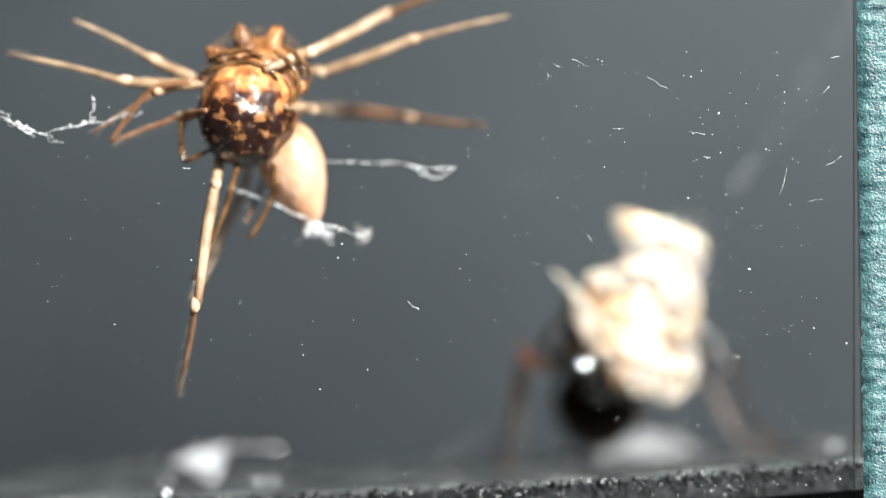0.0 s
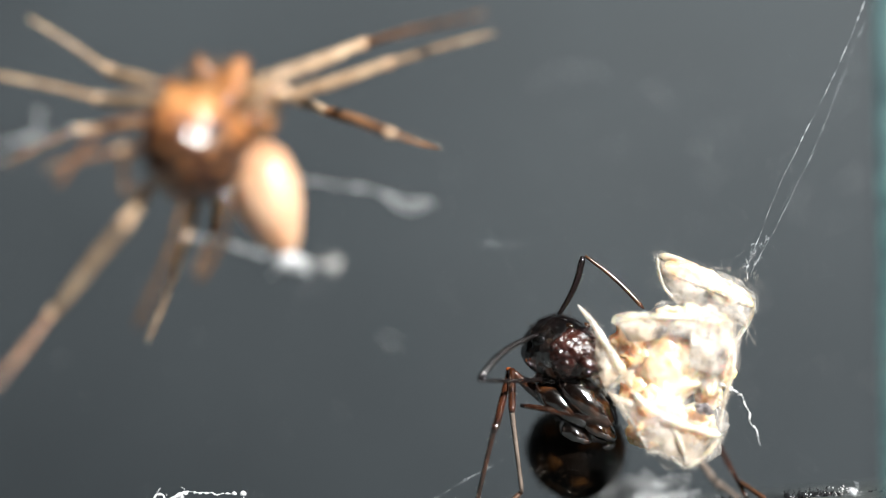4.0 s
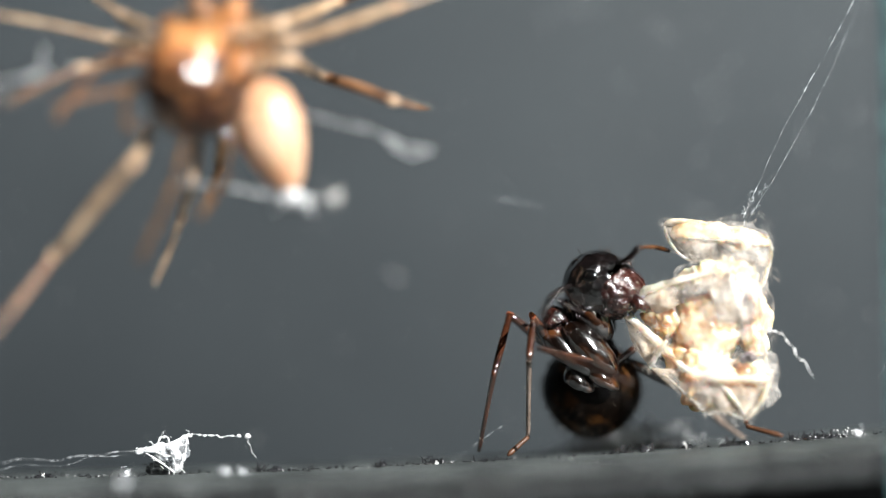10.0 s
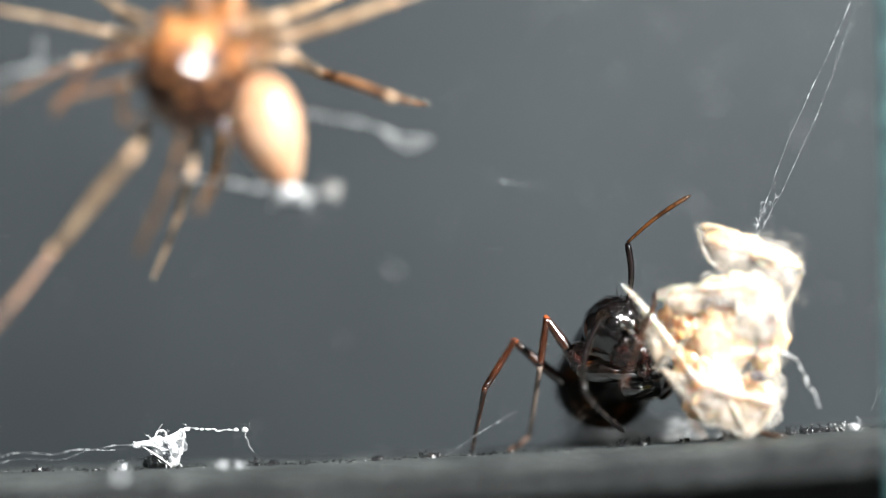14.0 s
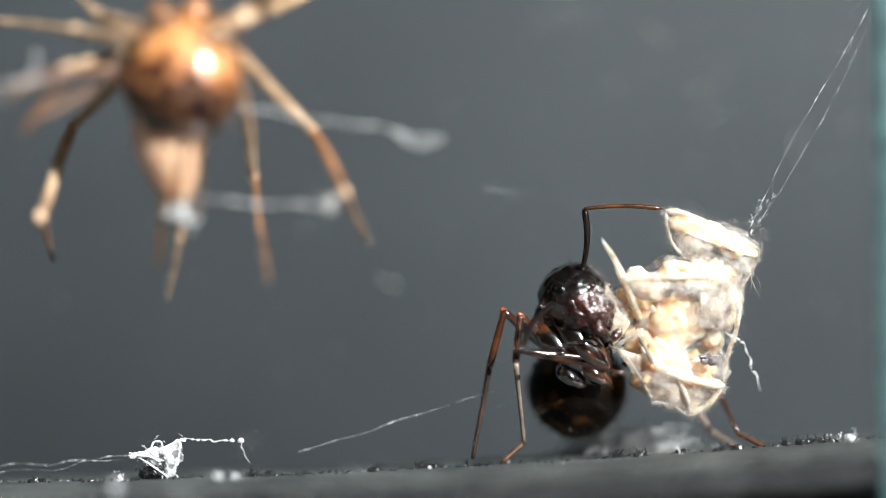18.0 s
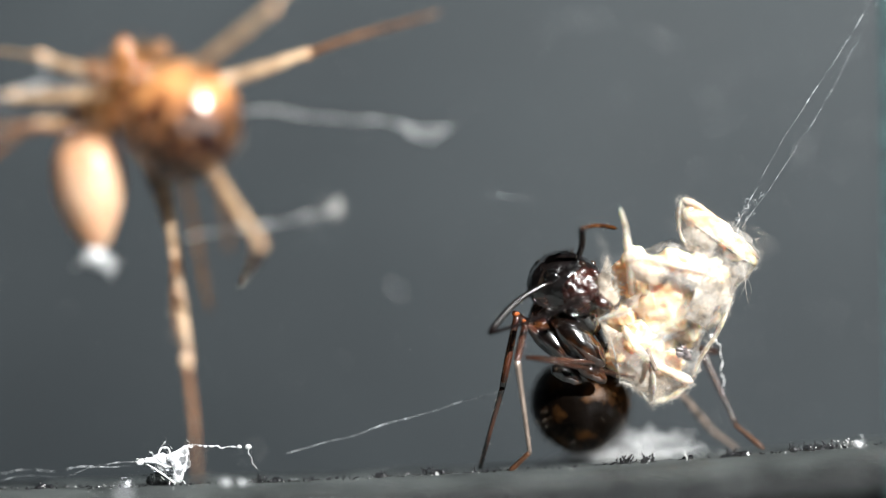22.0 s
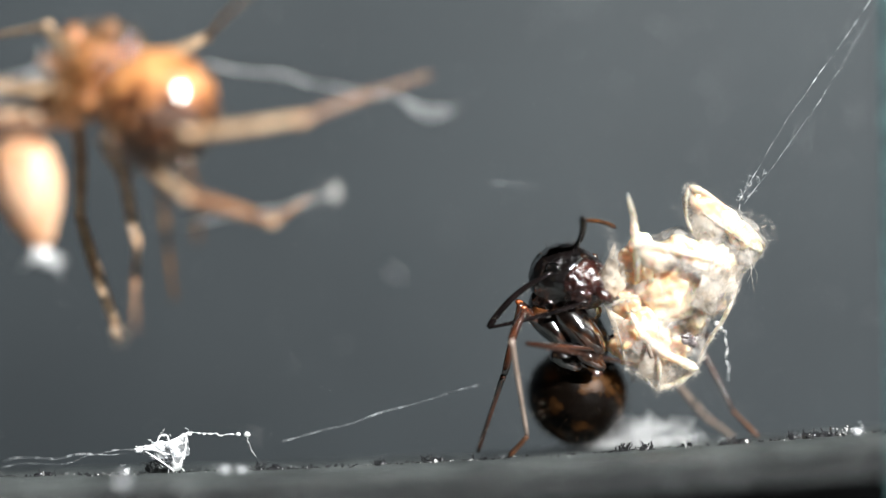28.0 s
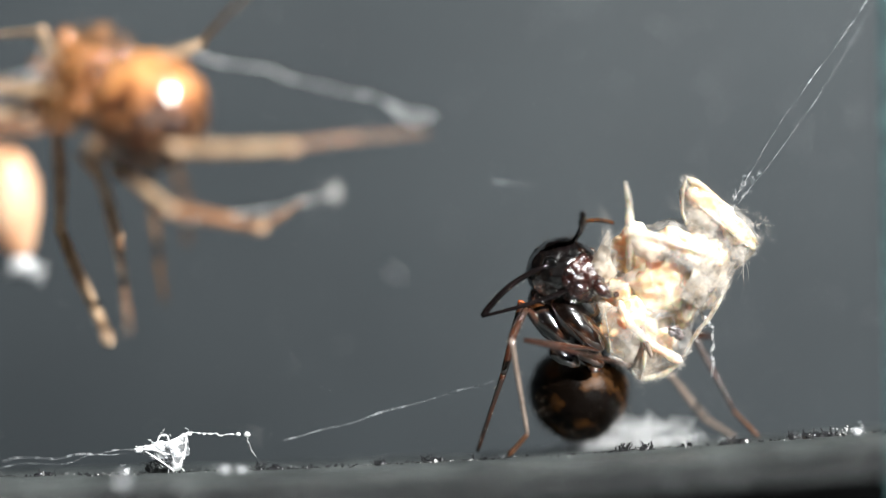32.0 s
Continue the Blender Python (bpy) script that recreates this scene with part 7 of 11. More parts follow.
    on_ant(ant_parts["al5"][1], [(0, bone(5.31, 1.16, -1.63, 0.37, 0, -0.93)), (1, bone(5.37, 1.36, -1.88, 0.28, 0.44, -0.85)), (1.5, bone(5.09, 1.45, -1.92, 0.33, 0.51, -0.79)), (2, bone(5.16, 1.08, -2.23, 0.33, 0.62, -0.71)), (2.5, bone(5.08, 1.44, -2.09, 0.31, 0.62, -0.72)), (4.5, bone(5.01, 1.47, -2.44, 0.22, -0.87, -0.44)), (5, bone(5.07, 1.44, -2.44, 0.16, -0.88, -0.45)), (6, bone(5.05, 1.34, -2.42, 0.15, -0.9, -0.41)), (9, bone(5.18, 0.35, -2.75, 0.1, -0.97, -0.23)), (11, bone(4.99, 1.41, -2.38, 0.19, -0.88, -0.44)), (12, bone(5.4, 0.35, -2.73, 0.05, -0.96, -0.27)), (14, bone(5.41, 0.35, -2.92, 0.07, -0.97, -0.22)), (14.5, bone(4.71, 1.35, -2.03, 0.2, -0.73, -0.65)), (17, bone(4.89, 1.44, -2.07, 0.32, -0.61, -0.72)), (19, bone(4.94, 1.4, -1.98, 0.25, -0.64, -0.72)), (23, bone(4.59, 1.16, -1.54, 0.41, -0.19, -0.89)), (32, bone(4.54, 1.2, -1.55, 0.46, -0.1, -0.88))])
    on_ant(ant_parts["al5"][2], [(0, bone(5.88, 1.16, -3.04, 0.78, -0.36, -0.51)), (1, bone(5.8, 2.03, -3.18, 0.79, -0.38, -0.48)), (1.5, bone(5.6, 2.23, -3.13, 0.7, -0.62, -0.34)), (2, bone(5.56, 1.83, -3.08, 0.81, -0.45, -0.37)), (2.5, bone(5.54, 2.36, -3.15, 0.66, -0.62, -0.41)), (4.5, bone(5.35, 0.15, -3.12, 0.62, -0.66, -0.42)), (5, bone(5.31, 0.1, -3.12, 0.77, -0.58, -0.28)), (6, bone(5.28, -0.03, -3.04, 0.87, -0.42, -0.25)), (9, bone(5.34, -1.12, -3.1, 0.9, -0.41, -0.17)), (11, bone(5.28, 0.08, -3.05, 0.84, -0.46, -0.28)), (12, bone(5.48, -1.11, -3.14, 0.73, -0.67, -0.14)), (14, bone(5.52, -1.13, -3.26, 0.73, -0.67, -0.14)), (14.5, bone(5.02, 0.23, -3.01, 0.86, -0.43, -0.26)), (17, bone(5.38, 0.51, -3.2, 0.74, -0.56, -0.39)), (19, bone(5.32, 0.42, -3.11, 0.84, -0.35, -0.41)), (23, bone(5.22, 0.87, -2.92, 0.7, -0.24, -0.67)), (32, bone(5.24, 1.05, -2.92, 0.67, -0.26, -0.7))])
    on_ant(ant_parts["an0"][0], [(0, bone(2.19, -0.55, -0.72, -0.41, -0.85, -0.33)), (1, bone(2.19, -0.55, -0.37, -0.57, -0.74, -0.36)), (1.5, bone(2.29, -0.55, 0.09, -0.86, -0.31, -0.4)), (2, bone(2.44, -0.55, 0.02, -0.83, 0, -0.56)), (2.5, bone(2.08, -0.55, -0.46, -0.78, -0.4, -0.48)), (4.5, bone(1.69, -0.55, -0.42, -0.68, -0.5, -0.53)), (5, bone(1.62, -0.55, -0.36, -0.68, -0.47, -0.56)), (5.5, bone(1.61, -0.55, -0.41, -0.75, 0, -0.66)), (6, bone(1.54, -0.55, -0.45, -0.72, 0, -0.7)), (6.5, bone(1.48, -0.55, -0.4, -0.82, 0, -0.58)), (7, bone(1.59, -0.55, -0.43, -0.72, 0, -0.7)), (7.5, bone(1.74, -0.55, -0.72, -0.13, -0.59, -0.8)), (8, bone(1.89, -0.55, -0.96, -0.27, 0, -0.96)), (8.5, bone(1.99, -0.55, -1, 0, 0, -1)), (9, bone(2.14, -0.55, -0.95, -0.13, 0, -0.99)), (9.25, bone(2.18, -0.55, -0.8, -0.29, -0.5, -0.82)), (9.5, bone(2.23, -0.55, -0.65, -0.36, -0.85, -0.39)), (10, bone(2.23, -0.55, -0.6, -0.37, -0.85, -0.37)), (10.5, bone(2.43, -0.55, -0.6, -0.25, -0.85, -0.47)), (11, bone(2.04, -0.55, -0.65, -0.42, -0.85, -0.33)), (11.5, bone(2.14, -0.55, -1.14, -0.3, -0.74, -0.6)), (12, bone(2.24, -0.55, -1.19, -0.52, -0.85, -0.09)), (12.5, bone(2.25, -0.55, -1.38, -0.2, -0.85, -0.49)), (13, bone(2.63, -0.55, -1.7, -0.07, -0.6, -0.8)), (13.5, bone(2.73, -0.55, -1.61, -0.17, -0.73, -0.66)), (14, bone(2.77, -0.55, -1.36, -0.2, -0.57, -0.8)), (14.5, bone(2.06, -0.55, -0.51, -0.56, -0.81, -0.17)), (16.5, bone(1.84, -0.55, -0.64, -0.53, -0.76, -0.37)), (17, bone(1.79, -0.55, -0.49, -0.65, -0.42, -0.63)), (17.5, bone(1.7, -0.55, -0.74, -0.18, -0.85, -0.5)), (18, bone(2.05, -0.55, -0.87, -0.4, -0.75, -0.53)), (18.5, bone(1.87, -0.55, -0.5, -0.8, -0.53, -0.3)), (19, bone(2.14, -0.55, -0.61, -0.63, -0.38, -0.68)), (19.5, bone(1.97, -0.55, -0.51, -0.73, -0.33, -0.6)), (20, bone(1.98, -0.55, -0.4, -0.7, -0.27, -0.66)), (21, bone(2.02, -0.55, -0.28, -0.76, -0.48, -0.43)), (22, bone(1.87, -0.55, -0.36, -0.73, -0.33, -0.6)), (23, bone(1.89, -0.55, -0.33, -0.76, 0, -0.65)), (25, bone(1.86, -0.55, -0.34, -0.75, 0, -0.66)), (28, bone(1.92, -0.55, -0.41, -0.76, 0, -0.65)), (30, bone(1.89, -0.55, -0.34, -0.78, 0, -0.62)), (32, bone(1.86, -0.55, -0.27, -0.79, 0, -0.61))])
    on_ant(ant_parts["an0"][1], [(0, bone(1.65, -1.66, -1.15, 0.47, 0.85, -0.24)), (1, bone(1.33, -1.65, -0.9, 0.58, 0.8, -0.17)), (1.5, bone(1, -1.01, -0.5, 0.91, 0.38, 0.16)), (2, bone(1.21, -0.55, -0.83, 0.88, 0.45, -0.14)), (2.5, bone(0.92, -1.15, -1.18, 0.92, 0.27, -0.28)), (4.5, bone(0.67, -1.3, -1.21, 0.67, 0.74, 0.04)), (5, bone(0.61, -1.25, -1.2, 0.81, 0.58, -0.03)), (5.5, bone(0.5, -0.55, -1.4, 0.9, 0.44, 0.05)), (6, bone(0.47, -0.55, -1.48, 1, 0, 0.06)), (6.5, bone(0.27, -0.55, -1.26, 0.97, 0, 0.24)), (7, bone(0.52, -0.55, -1.47, 1, 0, 0.05)), (7.5, bone(1.54, -1.43, -1.91, 0.8, 0.56, 0.21)), (8, bone(1.49, -0.55, -2.39, 0.92, 0, -0.4)), (8.5, bone(1.99, -0.55, -2.49, 0.95, 0, -0.33)), (9, bone(1.94, -0.55, -2.43, 0.75, 0.66, 0)), (9.5, bone(1.88, -1.37, -1.03, 0.83, 0.51, -0.22)), (10, bone(1.98, -1.11, -0.85, 0.51, 0.83, -0.21)), (10.5, bone(2.13, -1.54, -1.15, 0.44, 0.85, -0.29)), (11, bone(1.59, -1.45, -1, 0.34, 0.85, -0.4)), (11.5, bone(1.69, -1.66, -2.03, 0.79, 0, -0.61)), (11.75, bone(1.67, -1.59, -1.66, 0.27, 0.66, -0.7)), (12, bone(1.64, -1.51, -1.29, -0.45, 0.85, -0.28)), (12.5, bone(2.05, -1.4, -1.88, 0.34, 0.85, -0.41)), (13, bone(2.53, -1.44, -2.89, 0.47, 0.85, -0.25)), (13.5, bone(2.48, -1.64, -2.6, 0.35, 0.83, -0.43)), (14, bone(2.47, -1.4, -2.54, 0.43, 0.8, -0.43)), (14.5, bone(1.22, -1.75, -0.76, 0.53, 0.85, -0.06)), (16.5, bone(1.05, -1.69, -1.19, 0.52, 0.85, 0.1)), (17, bone(0.82, -1.18, -1.43, 0.52, 0.82, 0.21)), (17.5, bone(1.45, -1.73, -1.43, 0.53, 0.85, 0.07)), (18, bone(1.46, -1.66, -1.66, 0.7, 0.71, 0.11)), (18.5, bone(0.68, -1.33, -0.95, 0.62, 0.77, 0.16)), (19, bone(1.2, -1.11, -1.62, 0.98, 0, 0.2)), (19.5, bone(0.88, -1.04, -1.4, 0.83, 0.47, 0.29)), (20, bone(0.94, -0.95, -1.39, 0.86, 0.35, 0.37)), (21, bone(0.88, -1.27, -0.93, 0.83, 0.55, 0.11)), (22, bone(0.78, -1.04, -1.25, 0.94, 0, 0.35)), (23, bone(0.76, -0.55, -1.3, 0.94, 0, 0.34)), (25, bone(0.74, -0.55, -1.32, 0.95, 0, 0.31)), (28, bone(0.79, -0.55, -1.38, 0.96, 0, 0.26)), (30, bone(0.73, -0.55, -1.27, 0.96, 0, 0.27)), (32, bone(0.68, -0.55, -1.18, 0.95, 0, 0.3))])
    on_ant(ant_parts["an1"][0], [(0, bone(2.75, -0.2, -0.3, 0.4, -0.83, 0.4)), (1, bone(2.74, -0.2, -0.05, 0.42, 0, 0.91)), (1.5, bone(2.9, -0.2, 0.34, 0.27, -0.63, 0.73)), (2, bone(2.98, -0.2, 0.29, 0.35, -0.82, 0.45)), (2.25, bone(2.75, -0.2, 0.16, 0.22, -0.48, 0.85)), (2.5, bone(2.52, -0.2, 0.03, 0.04, 0, 1)), (4.5, bone(2.1, -0.2, -0.1, 0.44, 0, 0.9)), (5, bone(2.08, -0.2, -0.07, 0.41, -0.08, 0.91)), (5.5, bone(2.07, -0.2, 0.03, 0.32, -0.66, 0.68)), (6, bone(2.03, -0.2, 0, 0.55, 0, 0.84)), (6.5, bone(1.99, -0.2, 0, 0.55, -0.49, 0.68)), (7, bone(2.05, -0.2, 0.01, 0.65, 0, 0.76)), (7.5, bone(2.05, -0.2, -0.18, 0.29, 0, 0.96)), (8, bone(2, -0.2, -0.37, 0.08, 0, 1)), (8.5, bone(2.35, -0.2, -0.36, 0.71, 0, 0.71)), (9, bone(2.7, -0.2, -0.26, 0.5, -0.76, 0.41)), (9.5, bone(2.74, -0.2, -0.26, 0.29, -0.87, 0.39)), (10, bone(2.94, -0.2, -0.26, 0.39, -0.87, 0.29)), (10.25, bone(2.94, -0.2, -0.31, -0.43, -0.71, 0.55)), (10.5, bone(2.94, -0.2, -0.36, -0.92, 0, 0.39)), (10.75, bone(2.85, -0.2, -0.31, -0.32, -0.61, 0.73)), (11, bone(2.75, -0.2, -0.26, 0.55, -0.7, 0.45)), (11.5, bone(3.1, -0.2, -0.65, 0.68, -0.49, 0.55)), (12, bone(3.1, -0.2, -1.1, 0.59, -0.77, 0.23)), (12.5, bone(2.76, -0.2, -0.95, 0.64, -0.36, 0.68)), (13, bone(3.05, -0.2, -1.26, 0.04, 0, 1)), (13.5, bone(2.8, -0.2, -1.13, 0.05, 0, 1)), (14, bone(3.29, -0.2, -1.07, 0, 0, 1)), (14.5, bone(2.67, -0.2, -0.12, 0.23, -0.65, 0.73)), (16.5, bone(2.3, -0.2, -0.15, 0.18, -0.38, 0.91)), (17, bone(2.45, -0.2, -0.25, 0.36, -0.63, 0.68)), (17.5, bone(2.21, -0.2, -0.05, 0, -0.58, 0.82)), (18, bone(2.56, -0.2, -0.28, 0.04, 0, 1)), (18.25, bone(2.59, -0.2, -0.27, 0.13, -0.51, 0.85)), (18.5, bone(2.63, -0.2, -0.26, 0.18, -0.87, 0.45)), (18.75, bone(2.68, -0.2, -0.19, 0.4, -0.51, 0.76)), (19, bone(2.73, -0.2, -0.12, 0.51, 0, 0.86)), (19.5, bone(2.63, -0.2, -0.22, 0.36, -0.68, 0.64)), (20, bone(2.54, -0.2, -0.11, 0.36, -0.63, 0.68)), (20.5, bone(2.48, -0.2, -0.04, 0.36, -0.68, 0.64)), (21, bone(2.43, -0.2, -0.04, 0.36, -0.81, 0.45)), (21.5, bone(2.33, -0.2, -0.06, 0.14, -0.76, 0.64)), (22, bone(2.28, -0.2, -0.07, 0.09, -0.8, 0.59)), (23, bone(2.27, -0.2, 0.07, 0.09, -0.87, 0.48)), (25, bone(2.23, -0.2, 0.01, 0.11, -0.87, 0.47)), (28, bone(2.31, -0.2, 0.01, 0.09, -0.87, 0.48)), (30, bone(2.27, -0.2, 0.09, 0.08, -0.87, 0.48)), (31, bone(2.2, -0.2, 0.11, 0.5, -0.28, 0.82)), (31.5, bone(2.27, -0.2, 0.11, 0.16, -0.87, 0.46)), (32, bone(2.27, -0.2, 0.11, 0.13, -0.87, 0.47))])
    on_ant(ant_parts["an1"][1], [(0, bone(3.19, -1.11, 0.14, 0.45, 0.87, -0.18)), (0.5, bone(3.19, -0.65, 0.54, 0.75, 0.57, 0.34)), (1, bone(3.2, -0.2, 0.95, 0.71, 0, 0.71)), (1.5, bone(3.2, -0.89, 1.14, 0.96, 0, 0.27)), (1.75, bone(3.28, -1, 0.96, 0.83, 0.51, 0.23)), (2, bone(3.36, -1.1, 0.79, 0.47, 0.87, 0.12)), (2.25, bone(2.96, -0.65, 0.96, 0.76, 0.55, -0.35)), (2.5, bone(2.56, -0.2, 1.13, 0.74, 0, -0.68)), (4.5, bone(2.58, -0.2, 0.89, 0.75, 0, -0.66)), (5, bone(2.53, -0.29, 0.93, 0.76, 0, -0.65)), (5.5, bone(2.42, -0.92, 0.78, 0.42, 0.55, -0.73)), (6, bone(2.63, -0.2, 0.92, 0, 0.81, -0.59)), (6.5, bone(2.59, -0.73, 0.75, 0.65, 0.58, -0.5)), (7, bone(2.77, -0.2, 0.84, 0.1, 0.8, -0.6)), (7.25, bone(2.57, -0.2, 0.85, 0.46, 0.46, -0.76)), (7.5, bone(2.37, -0.2, 0.87, 0.7, 0, -0.72)), (8, bone(2.09, -0.2, 0.72, 0.85, 0.51, -0.14)), (8.5, bone(3.13, -0.2, 0.41, 0.47, 0.85, -0.21)), (9, bone(3.25, -1.04, 0.19, 0.47, 0.87, 0.14)), (9.5, bone(3.04, -1.1, 0.14, 0.63, 0.75, 0.23)), (10, bone(3.34, -1.1, 0.04, 0.5, 0.87, -0.04)), (10.25, bone(2.64, -0.65, 0.05, 0.8, 0.52, 0.29)), (10.5, bone(1.93, -0.2, 0.07, 0.85, 0, 0.52)), (11, bone(3.35, -0.97, 0.24, 0.97, 0, 0.24)), (11.5, bone(3.84, -0.73, -0.05, 0.53, 0.79, 0.31)), (12, bone(3.74, -1.05, -0.85, 0.57, 0.81, 0.11)), (12.5, bone(3.46, -0.6, -0.2, 0.38, 0.87, 0.31)), (12.75, bone(3.27, -0.4, -0.18, 0.78, 0.58, -0.21)), (13, bone(3.09, -0.2, -0.17, 0.79, 0, -0.61)), (13.5, bone(2.85, -0.2, -0.03, 0.95, 0, -0.31)), (14, bone(3.29, -0.2, 0.03, 0.8, 0, 0.6)), (14.25, bone(3.1, -0.55, 0.35, 0.68, 0.51, 0.53)), (14.5, bone(2.92, -0.91, 0.68, 0.37, 0.87, 0.32)), (15.5, bone(2.71, -0.76, 0.76, 0.65, 0.51, 0.57)), (16.5, bone(2.5, -0.61, 0.85, 0.74, 0, 0.67)), (17, bone(2.85, -0.9, 0.5, 0.73, 0.55, 0.42)), (17.5, bone(2.21, -0.83, 0.85, 0.27, 0.8, 0.53)), (17.75, bone(2.41, -0.52, 0.83, 0.79, 0.52, 0.33)), (18, bone(2.6, -0.2, 0.82, 1, 0.03, 0)), (18.25, bone(2.71, -0.68, 0.53, 0.82, 0.41, 0.39)), (18.5, bone(2.83, -1.16, 0.24, 0.38, 0.66, 0.65)), (18.75, bone(3.06, -0.68, 0.53, 0.8, 0.38, 0.46)), (19, bone(3.29, -0.2, 0.82, 0.99, 0, 0.13)), (19.5, bone(3.03, -0.95, 0.48, 0.61, 0.75, 0.27)), (20, bone(2.94, -0.9, 0.64, 0.61, 0.77, -0.19)), (20.5, bone(2.88, -0.95, 0.66, 0.57, 0.81, -0.15)), (21, bone(2.83, -1.09, 0.46, 0.92, 0.12, 0.38)), (21.5, bone(2.48, -1.03, 0.64, 0.49, 0.87, 0)), (22, bone(2.38, -1.08, 0.58, 0.49, 0.87, 0)), (23, bone(2.35, -1.02, 0.52, 0.48, 0.87, -0.07)), (25, bone(2.35, -1.12, 0.51, 0.48, 0.87, -0.1)), (28, bone(2.4, -1.08, 0.49, 0.48, 0.87, -0.08)), (30, bone(2.35, -1.05, 0.56, 0.48, 0.87, -0.1)), (31, bone(2.75, -0.51, 1.01, 0.5, 0.76, 0.42)), (31.5, bone(2.45, -1.15, 0.61, 0.47, 0.87, -0.14)), (32, bone(2.37, -0.85, 0.46, 0.49, 0.87, 0))])
    walk(sp["sl0"][0], [(0, bone(-1.06, -0.1, 0.5, -0.99, 0.08, 0.06)), (0.5, bone(-1.2, -0.1, 0.5, -0.99, 0.07, 0.08)), (1, bone(-1.05, -0.1, 0.59, -1, 0.09, 0.04)), (1.5, bone(-0.68, -0.1, 0.36, -1, 0.04, 0.02)), (2, bone(-0.78, -0.1, 0.46, -1, 0.08, 0.05)), (2.5, bone(-0.78, -0.1, 0.6, -1, 0.08, 0)), (4.5, bone(-0.82, -0.1, 0.69, -0.69, 0.73, 0.06)), (5, bone(-0.82, -0.1, 0.64, -0.69, 0.73, 0.07)), (6, bone(-0.78, -0.1, 0.55, -0.64, 0.76, 0.13)), (10, bone(-0.78, -0.1, 0.55, -0.65, 0.75, 0.14)), (14.5, bone(-0.78, -0.1, 0.55, -0.64, 0.76, 0.13)), (16.5, bone(-0.77, -0.1, 0.57, -0.68, 0.73, 0.12)), (17, bone(-0.78, -0.1, 0.59, -0.68, 0.73, 0.12)), (17.5, bone(-0.78, -0.1, 0.6, -0.74, 0.66, 0.13)), (18, bone(-0.88, -0.1, 0.74, -0.81, 0.57, 0.14)), (18.5, bone(-0.91, -0.1, 0.79, -0.86, 0.48, 0.15)), (19, bone(-0.91, -0.1, 0.83, -0.92, 0.37, 0.15)), (19.5, bone(-1.16, -0.1, 0.79, -0.94, 0.3, 0.14)), (20, bone(-1.42, -0.1, 0.64, -0.97, 0.22, 0.12)), (20.5, bone(-1.35, -0.1, 0.42, -1, 0.06, 0.05)), (21, bone(-1.3, -0.1, 0.48, -1, 0.03, -0.04)), (21.5, bone(-1.44, -0.1, 0.45, -1, 0.02, -0.03)), (22, bone(-1.57, -0.1, 0.42, -1, 0.06, -0.01)), (22.5, bone(-1.63, -0.1, 0.38, -0.99, 0.16, 0.02)), (23, bone(-1.67, -0.1, 0.32, -0.98, 0.22, 0.04)), (23.5, bone(-1.72, -0.1, 0.32, -0.97, 0.22, 0.05)), (24, bone(-1.76, -0.1, 0.33, -0.98, 0.18, 0.04)), (24.5, bone(-1.81, -0.1, 0.33, -0.98, 0.18, 0.05)), (25, bone(-1.86, -0.1, 0.33, -0.99, 0.16, 0.07)), (25.5, bone(-1.9, -0.1, 0.3, -0.99, 0.14, 0.07)), (27.5, bone(-2.05, -0.1, 0.16, -0.99, 0.04, 0.1)), (28, bone(-1.86, -0.1, 0.32, -1, 0.02, 0.09)), (28.5, bone(-1.75, -0.1, 0.35, -1, 0.02, 0.09)), (29, bone(-1.75, -0.1, 0.35, -0.99, 0.06, 0.1)), (32, bone(-1.87, -0.1, 0.35, -0.99, 0.06, 0.1))])
